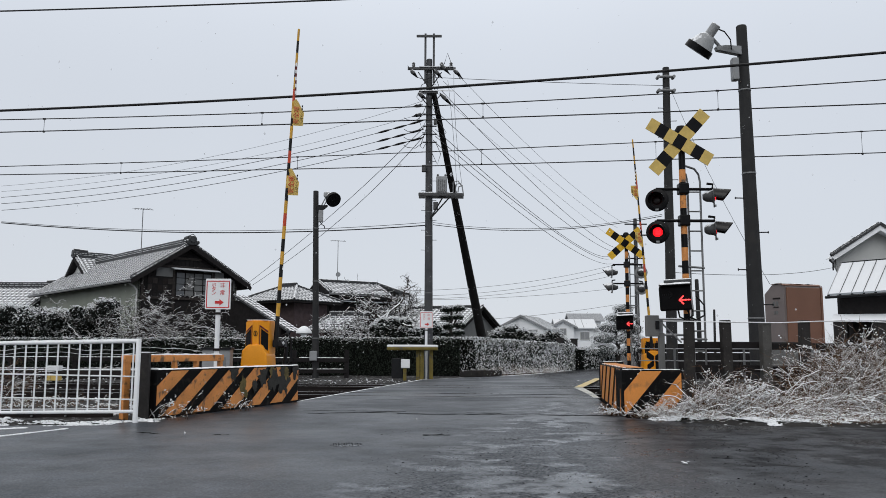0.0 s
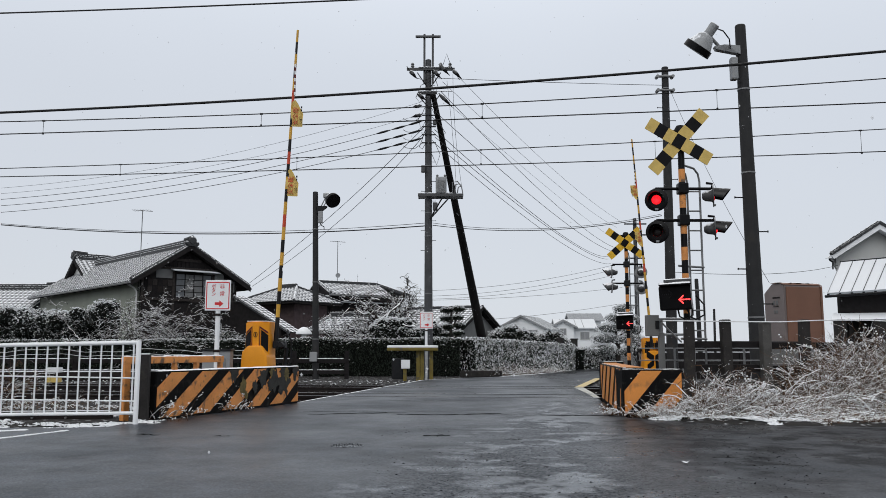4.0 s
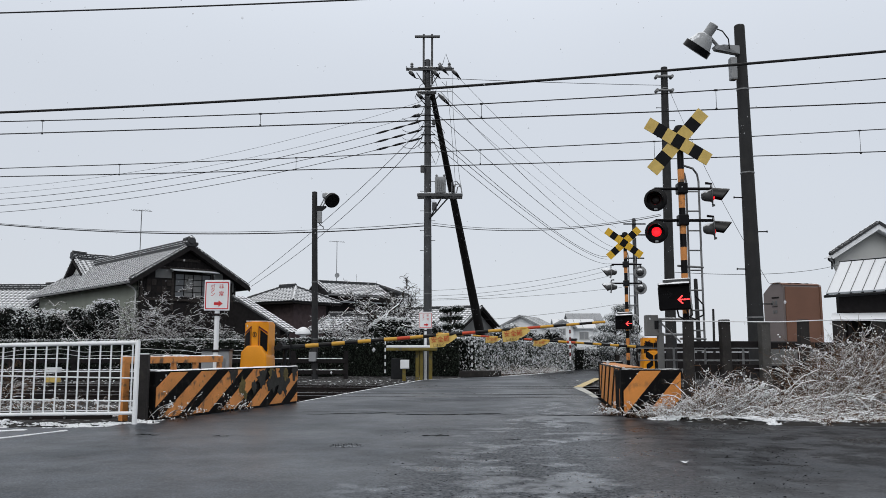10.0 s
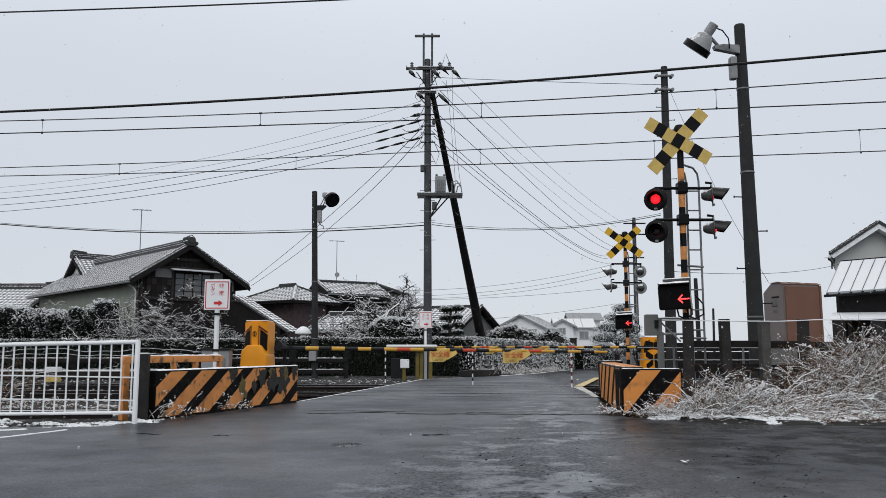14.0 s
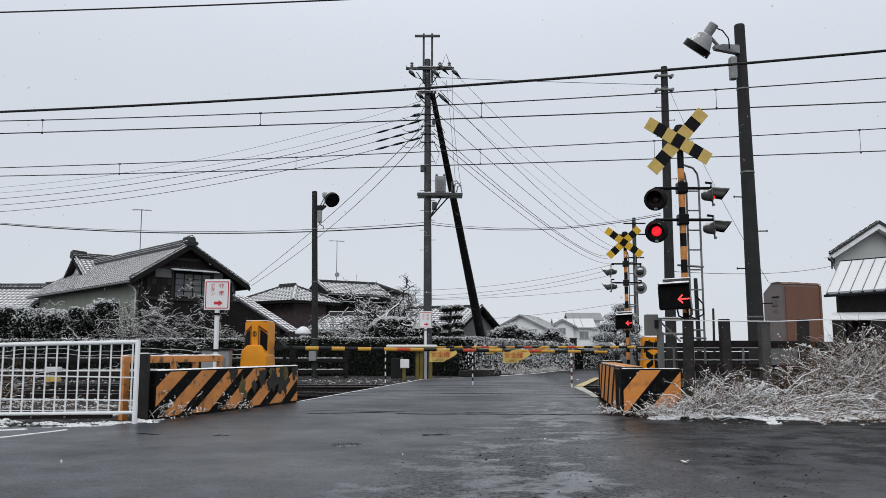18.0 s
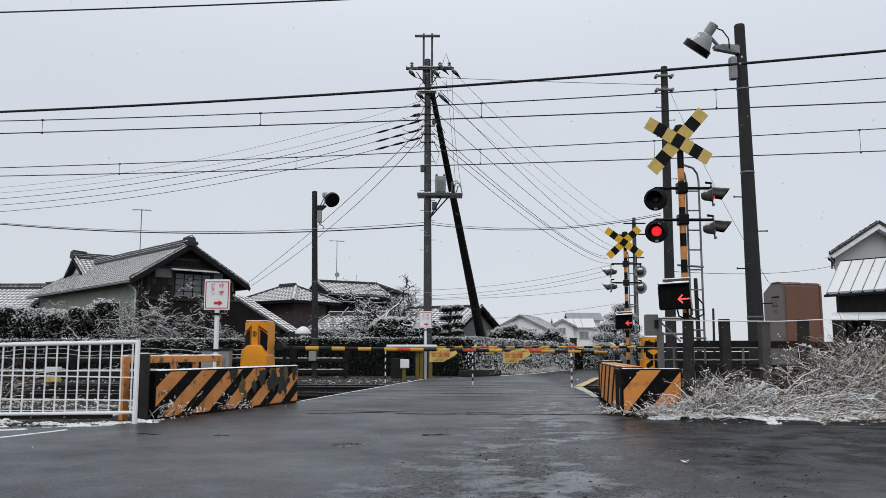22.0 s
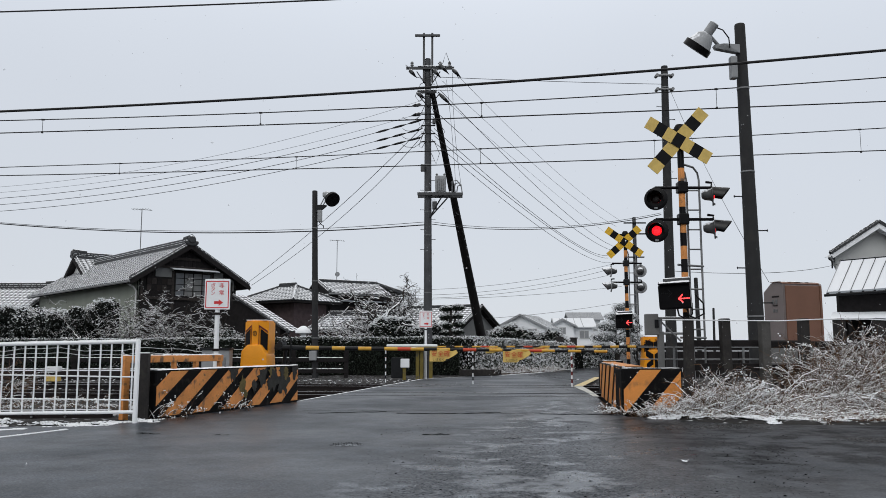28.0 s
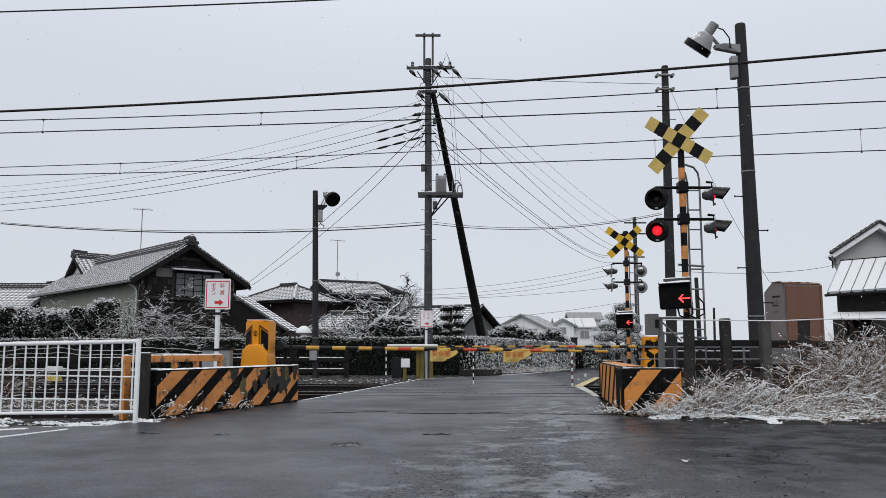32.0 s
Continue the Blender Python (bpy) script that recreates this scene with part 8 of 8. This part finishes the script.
# the lean-to beside the gable
ob = thing("lean_to", pose(-10.02, 40.0, 0), "low tiled lean-to beside the old house, snow on its tiles", "lean-to")
bm = BM()
tiled_slope(bm, (-0.3, 0.17, 3.52), (0.15, 0.82, 3.52), (2.85, -1.6, 1.69), (3.30, -0.95, 1.69), tw=0.24)
tagged(part("roof_slope", bm, (TILE, TROUGH), ob), kind="stuff")
bm = BM()
ridge_tiles(bm, (-0.3, 0.17, 3.5), (2.85, -1.60, 1.67), 0.06, 0.08)
part("verge_tiles", bm, RIDGE, ob)
bm = BM()
solid(bm, [(-0.75, 0.62, -0.1), (2.35, -1.30, -0.1), (2.35, -1.30, 1.94), (0.1, 0.1, 3.23), (-0.75, 0.62, 3.23)], (0.35, 0.5, 0))
part("wall", bm, WOOD, ob)
bm = BM()
solid(bm, [(0.2, 0.05, 1.2), (0.95, -0.42, 1.2), (0.95, -0.42, 2.35), (0.2, 0.05, 2.35)], (0.05, 0.08, 0))
panel = part("panel", bm, STUCW, ob, "pale plastered wall panel")
for a_, b_, z0_, z1_ in ((0.42, 0.88, 1.55, 1.6), (0.42, 0.88, 1.92, 1.97), (0.42, 0.46, 1.2, 1.95), (0.84, 0.88, 1.2, 1.95)):
    bm = BM()
    solid(bm, [(a_, 0.165 - 0.627 * a_, z0_), (b_, 0.165 - 0.627 * b_, z0_), (b_, 0.165 - 0.627 * b_, z1_), (a_, 0.165 - 0.627 * a_, z1_)], (0.02, 0.03, 0))
    part("window_bar", bm, GREY, panel)

gable_house(pose(-24.9, 52.0, 0, 0, 0, 88), 4.0, 4.0, 12.0, 4.75, 2.9, "neighbouring tiled roof white with snow", STUCCO, WOOD, over=0.4)


def hip_house(m, w, l, ridge, eave, rl, label, wall_mat, roof_mat=None, windows=3):
    """A hipped tiled roof over a plain block; ridge along local x."""
    ob = thing("house", m, label, "house", "village houses")
    roof_mat = roof_mat or TILE
    W_, L_ = w / 2, l / 2
    A, B = Vector((-rl / 2, 0, ridge)), Vector((rl / 2, 0, ridge))
    c = [Vector((-L_, -W_, eave)), Vector((L_, -W_, eave)), Vector((L_, W_, eave)), Vector((-L_, W_, eave))]
    for p00, p10, p01, p11 in ((A, B, c[0], c[1]), (B, A, c[2], c[3]), (A, A + Vector((0, 0.02, 0)), c[3], c[0]), (B, B + Vector((0, 0.02, 0)), c[1], c[2])):
        bm = BM()
        tiled_slope(bm, p00, p10, p01, p11, tw=0.25, th=0.3, amp=0.035)
        tagged(part("roof_slope", bm, (roof_mat, HAZETROUGH if roof_mat is HAZETILE else TROUGH), ob, "grey pantile slope with snow"), kind="stuff")
    for a, b, w0, h0 in ((A, B, 0.11, 0.22), (A, c[0], 0.07, 0.1), (B, c[1], 0.07, 0.1), (B, c[2], 0.07, 0.1), (A, c[3], 0.07, 0.1)):
        bm = BM()
        ridge_tiles(bm, a, b, w0, h0)
        part("ridge", bm, RIDGE, ob)
        snow_line(ob, a, b, 0.0, h0 + 0.01, int(h0 * 100), 0.014)
    bm = BM()
    box(bm, (0, 0, eave - 0.08), (l - 0.1, w - 0.1, 0.1))
    part("soffit", bm, WOOD, ob)
    bm = BM()
    box(bm, (0, 0, eave / 2 - 0.1), (l - 1.3, w - 1.3, eave))
    part("wall", bm, wall_mat, ob)
    for i in range(windows):
        bm = BM()
        box(bm, (-l * 0.28 + i * l * 0.28, -w / 2 + 0.62, eave - 0.85), (l * 0.2, 0.06, 0.9))
        wi = part("window", bm, WOOD, ob)
        bm = BM()
        box(bm, (-l * 0.28 + i * l * 0.28, -w / 2 + 0.58, eave - 0.85), (l * 0.18, 0.02, 0.8))
        part("pane", bm, WINDOW, wi)
    return ob


hip_house(pose(-8.8, 46.38, 0, 0, 0, -36), 3.8, 4.9, 4.4, 3.5, 1.3, "low house with a hipped tile roof under snow, red-brown wall", REDWALL, HAZETILE, windows=0)
ob = gable_house(pose(-7.57, 50.0, 0, 0, 0, -58), 1.7, 1.95, 3.7, 5.0, 4.2, "two-storey tiled house behind the garden, snow on the roof", WOOD, WOOD, over=0.25, roof_mat=HAZETILE, rh=0.15)
# its hipped end, and the lower roof under the gable
bm = BM()
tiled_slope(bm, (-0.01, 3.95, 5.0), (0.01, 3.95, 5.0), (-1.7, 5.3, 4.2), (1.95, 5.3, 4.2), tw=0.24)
tagged(part("roof_slope", bm, (HAZETILE, HAZETROUGH), ob, "grey pantile slope with snow"), kind="stuff")
bm = BM()
ridge_tiles(bm, (0, 3.95, 5.0), (1.95, 5.3, 4.2), 0.08, 0.12)
part("ridge", bm, RIDGE, ob)
bm = BM()
box(bm, (0.1, 4.3, 2.0), (2.6, 1.2, 4.2))
part("end_wall", bm, WOOD, ob)
bm = BM()
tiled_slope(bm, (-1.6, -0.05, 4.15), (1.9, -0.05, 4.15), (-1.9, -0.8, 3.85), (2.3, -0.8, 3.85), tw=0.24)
tagged(part("pent_roof", bm, (HAZETILE, HAZETROUGH), ob, "small tiled roof under the gable"), kind="stuff")
bm = BM()
box(bm, (1.72, 2.2, 3.75), (0.5, 5.6, 0.05))
part("side_canopy", bm, METALROOF, ob, "narrow canopy with a line of snow")
hip_house(pose(-3.9, 42.5, 0, 0, 0, -4), 3.6, 5.4, 2.62, 1.86, 4.0, "low tiled garden building with a snow-covered roof", WOOD, HAZETILE)
gable_house(pose(1.9, 45.0, 0, 0, 0, 62), 2.8, 2.8, 6.5, 3.2, 1.9, "low tiled house behind the hedge, thin snow on the roof", DULLPL, DULLPL, over=0.3, rh=0.13)


def plain_house(m, w, l, ridge, eave, label, roof=None, side=0, front=2):
    """A modern house far off: pale walls, sheet roof with trim and gutter, windows in the gable and on the side that looks to +x."""
    ob = thing("house", m, label, "house", "far houses")
    bm = BM()
    solid(bm, [(-w / 2, 0, -0.1), (w / 2, 0, -0.1), (w / 2, 0, eave), (0, 0, ridge), (-w / 2, 0, eave)], (0, l, 0))
    part("wall", bm, FARWALL, ob)
    e = 0.35
    dz = (ridge - eave) / (w / 2) * e
    for s in (-1, 1):
        bm = BM()
        solid(bm, [(0, -e, ridge + 0.04), (0, l + e, ridge + 0.04), (s * (w / 2 + e), l + e, eave - dz + 0.04), (s * (w / 2 + e), -e, eave - dz + 0.04)], (0, 0, 0.1))
        tagged(part("roof_slope", bm, roof or FARROOF, ob, "roof with snow, paled for haze"), kind="stuff")
        bm = BM()
        solid(bm, [(0, -e - 0.03, ridge - 0.04), (s * (w / 2 + e), -e - 0.03, eave - dz - 0.04), (s * (w / 2 + e), -e - 0.03, eave - dz + 0.15), (0, -e - 0.03, ridge + 0.15)], (0, 0.05, 0))
        part("barge_board", bm, GREY, ob)
        for k in range(int(l / 0.7)):
            bm = BM()
            rod(bm, (0, 0.35 + k * 0.7, ridge + 0.15), (s * (w / 2 + e), 0.35 + k * 0.7, eave - dz + 0.15), 0.025, n=5)
            part("seam", bm, GREY, ob)

    def window(m_, ww, hh):
        bm = BM()
        box(bm, (0, 0, 0), (ww, 0.1, hh), m_)
        wi = part("window", bm, STUCW, ob)
        for k in (-1, 1):
            bm = BM()
            box(bm, (k * ww * 0.235, -0.055, 0), (ww * 0.42, 0.02, hh * 0.86), m_)
            part("pane", bm, GREY, wi)
    for k in range(front):
        window(pose(w * (k + 0.5) / front - w / 2, -0.02, eave - 0.5), min(0.9, w * 0.3), 0.7)
    for k in range(side):
        window(pose(w / 2 + 0.02, l * (k + 0.5) / side, eave - 0.75, 0, 0, 90), 0.9, 0.8)
    return ob


plain_house(pose(7.1, 75, 0, 0, 0, -20), 4.2, 7, 4.0, 2.95, "pale gabled house far down the road", side=3)
plain_house(pose(11.5, 79.3, 0, 0, 0, -4), 2.1, 2.0, 3.75, 3.2, "small pale front wing of a far house", front=1)
plain_house(pose(11.2, 82.0, 0, 0, 0, -92), 4.0, 3.4, 3.9, 3.1, "pale far house with windows under a long snowy roof", side=2)
plain_house(pose(13.2, 86.0, 0, 0, 0, -92), 4.0, 2.9, 4.65, 3.95, "far house with a dark grey roof", roof=FARDARK, side=2)


def build_right_house():
    ob = thing("house", Matrix(), "cream gabled house with a snowy sheet-metal roof extension", "house", "village houses")
    # gable part
    bm = BM()
    solid(bm, [(15.4, 32, -0.1), (18.5, 32, -0.1), (18.5, 32, 4.72), (16.94, 32, 5.7), (15.4, 32, 4.72)], (4.0, 7, 0))
    part("wall", bm, STUCW, ob, "cream-grey plastered wall")
    for x1 in (14.98, 18.9):
        bm = BM()
        solid(bm, [(16.92, 31.5, 5.73), (x1, 31.5, 4.5), (x1 + 4.0, 39, 4.5), (16.92 + 4.0, 39, 5.73)], (0, 0, 0.08))
        tagged(part("roof_slope", bm, TILE, ob, "dark roof with a little snow"), kind="stuff")
        bm = BM()
        ridge_tiles(bm, (16.92, 31.5, 5.78), (x1, 31.5, 4.55), 0.09, 0.07)
        part("verge_tiles", bm, RIDGE, ob)
        bm = BM()
        solid(bm, [(16.92, 31.45, 5.52), (x1 + (0.1 if x1 < 16 else -0.1), 31.45, 4.36), (x1, 31.45, 4.49), (16.92, 31.45, 5.72)], (0, 0.1, 0))
        part("barge_board", bm, WHITE, ob, "white barge board")
        bm = BM()
        solid(bm, [(16.92, 31.56, 5.6), (x1, 31.56, 4.42), (x1, 31.98, 4.42), (16.92, 31.98, 5.6)], (0, 0, 0.03))
        part("soffit", bm, WHITE, ob, "white soffit")
    bm = BM()
    tube(bm, [(14.96, 31.5, 4.45), (18.92, 39, 4.45)], 0.06, 6)
    part("gutter", bm, WHITE, ob)
    bm = BM()
    tube(bm, [(14.95, 31.6, 4.4), (14.98, 31.6, 4.32), (15.2, 31.85, 4.28), (15.22, 31.9, 4.0)], 0.03, 6)
    part("downpipe", bm, DARKST, ob)
    # standing-seam roof in front, snow covered
    bm = BM()
    solid(bm, [(15.1, 31.0, 4.12), (22.0, 31.0, 4.7), (20.7, 29.0, 3.28), (13.58, 29.0, 2.8)], (0, 0, 0.07))
    part("metal_roof", bm, METALROOF, ob, "snowy standing-seam roof")
    for i in range(15):
        bm = BM()
        rod(bm, (15.12 + i * 0.45, 31.0, 4.2 + i * 0.038), (13.6 + i * 0.42, 29.0, 2.88 + i * 0.028), 0.011, n=6)
        part("seam", bm, DARKST if i else GREY, ob)
        bm = BM()
        box(bm, (13.6 + i * 0.42, 28.97, 2.8 + i * 0.028), (0.07, 0.06, 0.07), bev=0.01)
        part("snow_guard", bm, DARKST, ob)
    bm = BM()
    rod(bm, (15.1, 31.02, 4.2), (22.0, 31.02, 4.79), 0.03, n=6)
    part("ridge_flashing", bm, DARKST, ob)
    bm = BM()
    box(bm, (17.7, 29.6, 1.45), (6.9, 0.2, 2.9))
    part("wall", bm, WOOD, ob, "dark boarded wall")
    bm = BM()
    tube(bm, [(13.48, 28.95, 2.74), (20, 28.95, 3.16)], 0.05, 6)
    part("gutter", bm, DARKST, ob)
    bm = BM()
    solid(bm, [(13.95, 29.4, 2.12), (20, 29.4, 2.2), (20, 28.0, 1.9), (13.2, 28.0, 1.84)], (0, 0, 0.05))
    part("awning", bm, METALROOF, ob, "snowy awning")
    for i in range(6):
        bm = BM()
        box(bm, (14.0 + i * 1.1, 28.3, 0.9), (0.09, 0.09, 1.9))
        part("awning_post", bm, WOOD, ob)


build_right_house()


# ---- small things on the ground ----
# Round patch of dark pits in the asphalt; the disc is added to carry them.
ob = thing("pitted_patch", pose(-0.83, 7.2, 0, 0, 0, 8), "small round patch of dark pits in the road", "drain cover")
bm = BM()
lathe(bm, [(0.15, -0.01), (0.15, 0.002), (0.145, 0.003), (0.01, 0.003)], 24)
part("plate", bm, ASPHALT, ob)
rng = random.Random(77)
v, f = [], []
for i in range(15):
    for j in range(15):
        x, y = -0.16 + i * 0.023 + rng.gauss(0, 0.003), -0.16 + j * 0.023 + rng.gauss(0, 0.003)
        if math.hypot(x, y) < 0.135 and rng.random() < 0.55:
            blob(v, f, Vector((x, y, 0.004)), Vector((1, 0, 0)), 0.007, 0.006, 0.4)
tagged(raw("stud", v, f, CORE, ob, "dark pits and studs"), kind="stuff")
ob = thing("paper_scrap", pose(1.74, 6.02, 0.004, 0, 0, 20), "scrap of wet white paper on the road", "litter")
bm = BM()
for a, b, c in ((-0.02, 0, 12), (0.012, 0.006, -18)):
    box(bm, (a, b, 0.012), (0.03, 0.04, 0.003), pose(0, 0, 0, c, c * 0.6, 10))
part("scrap", bm, WHITE, ob)

for k, (x, y, r, h, n, ln) in enumerate(((-4.6, 11.4, 0.5, 0.26, 26, "sparse"), (-5.6, 11.6, 0.6, 0.3, 34, "sparse"), (-6.6, 11.4, 0.6, 0.34, 50, "sparse"), (-7.6, 12.0, 0.6, 0.34, 50, "sparse"), (-6.0, 13.0, 0.7, 0.26, 26, "sparse"), (-9.0, 17.2, 0.3, 1.0, 14, "tall"))):
    build_weeds(x, y, r, h, n, ln + " dry weeds with snow beside the rails", 60 + k, 0.5, 0.5, 0.35, 0.1, 0.5)

# ---- antennas, dome, distant pole ----
def build_antenna(x, y, z0, z1, label, dish=False):
    ob = thing("tv_antenna", pose(x, y, 0), label, "antenna", "roof antennas")
    bm = BM()
    rod(bm, (0, 0, z0), (0, 0, z1), 0.022, n=6)
    part("mast", bm, STEEL, ob)
    if dish:
        bm = BM()
        lathe(bm, [(0.15, 0.0), (0.145, 0.02), (0.09, 0.05), (0.03, 0.06)], 18, pose(0.05, -0.1, z0 + 0.5) @ pose(0, 0, 0, -75, 0, 20))
        part("dish", bm, GREY, ob, "round satellite dish with snow", True)
    for z, w in ((z1 - 0.05, 0.45),):
        bm = BM()
        rod(bm, (-w, 0, z + 0.05), (w, 0.2, z), 0.014, n=5)
        part("boom", bm, STEEL, ob)
        for k in range(7):
            bm = BM()
            rod(bm, (-w + k * w / 3.2, -0.25, z + 0.02), (-w + k * w / 3.2, 0.25, z + 0.02), 0.008, n=5)
            part("element", bm, STEEL, ob)


build_antenna(-15.28, 41.0, 5.4, 7.95, "thin television antenna on the ridge")
build_antenna(-6.6, 50.6, 5.0, 7.65, "thin television antenna and a dish on the ridge", True)
ob = thing("garden_dome", pose(-5.2, 30.6, 0), "round stone lantern top capped with snow", "stone lantern")
bm = BM()
lathe(bm, [(0.12, -0.05), (0.1, 1.4), (0.3, 1.45), (0.3, 1.5), (0.22, 1.62), (0.1, 1.7), (0.02, 1.72)], 16)
part("lantern", bm, SNOW, ob, smooth=True)

far_pole = build_pole("utility_pole", (11.62, 49.3, -0.3), (11.62, 49.3, 8.85), 0.15, 0.11, "distant utility pole with crossarms", "utility pole")
for z, w in ((8.55, 0.67), (7.88, 0.67), (6.46, 0.52)):
    bm = BM()
    box(bm, (0, -0.15, z + 0.25), (w * 2, 0.075, 0.075))
    part("crossarm", bm, DARKST, far_pole)
build_pole("slim_post", (9.85, 30.0, -0.1), (9.88, 30.0, 2.33), 0.05, 0.04, "slim dark post in the distance", "post")
build_pole("slim_post", (8.15, 26.2, -0.1), (8.1, 26.2, 3.1), 0.08, 0.06, "grey steel post beyond the tracks", "post")


# ---- falling snow ----
def build_snowfall():
    made = []
    rng = random.Random(77)
    for name, n, y0, y1, wide, top, size, seed in (("near", 170, 1.6, 5.0, 0.75, 44, (0.003, 0.0055), 1), ("middle", 900, 5, 14, 0.75, 50, (0.006, 0.012), 2), ("far", 1700, 14, 34, 0.8, 52, (0.008, 0.016), 3)):
        v, f = [], []
        for i in range(n):
            y = rng.uniform(y0, y1)
            p = Vector((rng.uniform(-wide, wide) * y, y, rng.uniform(0, top)))
            r = rng.uniform(*size)
            b = len(v)
            for c in ((1, 0, 0), (-1, 0, 0), (0, 1, 0), (0, -1, 0), (0, 0, 1.3), (0, 0, -1.3)):
                v.append(tuple(p + Vector(c) * r * rng.uniform(0.9, 1.1)))
            for a in ((0, 2, 4), (2, 1, 4), (1, 3, 4), (3, 0, 4), (2, 0, 5), (1, 2, 5), (3, 1, 5), (0, 3, 5)):
                f.append(tuple(b + k for k in a))
        ob = raw("falling_snow", v, f, FLAKE)
        tagged(ob, "scattered white snowflakes drifting down", "snow", kind="stuff")
        made.append(ob)
    return made


flakes = build_snowfall()


# ---- everything that moves ----
NEAR_ANGLE = [(0.0, 87.4), (2.0, 87.4), (4.0, 87.4), (5.3, 87.4), (5.5, 87.2), (5.8, 85.0), (6.1, 81.0), (6.4, 75.1), (6.7, 69.8), (7.0, 64.5), (7.3, 58.5), (7.6, 52.8),
              (7.9, 46.8), (8.2, 40.7), (8.5, 35.1), (8.8, 28.8), (9.1, 22.9), (9.4, 16.8), (9.7, 10.3), (10.0, 4.6), (10.25, -0.4), (10.5, -0.7), (12.0, -0.7), (20.0, -0.7), (32.0, -0.7)]
FAR_ANGLE = [(0.0, 86.2), (2.0, 86.2), (4.0, 86.2), (5.3, 86.2), (5.5, 85.8), (5.8, 82.6), (6.1, 78.3), (6.4, 72.3), (6.7, 66.8), (7.0, 60.4), (7.3, 55.1), (7.6, 48.7),
             (7.9, 43.3), (8.2, 37.7), (8.5, 32.5), (8.8, 26.5), (9.1, 21.5), (9.4, 15.3), (9.7, 9.5), (10.0, 3.9), (10.25, 0.2), (10.5, 0.0), (12.0, 0.0), (20.0, 0.0), (32.0, 0.0)]


def motions():
    for arm, rods, rows, sgn in ((near_arm, near_rods, NEAR_ANGLE, 1), (far_arm, far_rods, FAR_ANGLE, -1)):
        at = arm.location.copy()
        yaw = 4 if sgn > 0 else 0
        walk(arm, [(t, Matrix.Translation(at) @ pose(0, 0, 0, 0, 0, yaw) @ pose(0, 0, 0, 0, -sgn * g, 0)) for t, g in rows])
        for d in rods:
            p = d.location.copy()
            walk(d, [(t, Matrix.Translation(p) @ pose(0, 0, 0, 0, sgn * g, 0)) for t, g in rows])
    # the lamps take turns: each disc revolves from its glowing to its dark side
    for lamps in (near_lamps, far_lamps):
        for k, lamp in enumerate(lamps):
            at = lamp.location.copy()
            up = k in (0, 3)
            rows, lit, t = [], not up, 0.27

            def put(tt, g):
                rows.append((tt, Matrix.Translation(at) @ pose(0, 0, 0, g, 0, 0)))
            put(0.0, 0 if lit else 180)
            while t < 31.9:
                a, b = (0, 180) if lit else (180, 0)
                # four steps of a thirtieth of a second, clear of the whole seconds
                k0, s = round(t * 30 - 0.5), round(t) * 30
                if k0 in (s - 1, s):
                    k0 = s + 1 if t * 30 > s else s - 2
                for j in range(4):
                    put((k0 - 1 + j) / 30, a + (b - a) * j / 3)
                lit = not lit
                t += 0.6104
            put(32.0, 0 if lit else 180)
            walk(lamp, rows)
    for ob, v, dx in zip(flakes, (0.9, 1.05, 1.1), (0.1, 0.14, 0.12)):
        walk(ob, [(t, pose(dx * (t - 16) * (0.4 if t < 9 else 0.55), 0, -v * t - 0.3)) for t in (0.0, 1.0, 8.0, 16.0, 24.0, 31.0, 32.0)])


motions()
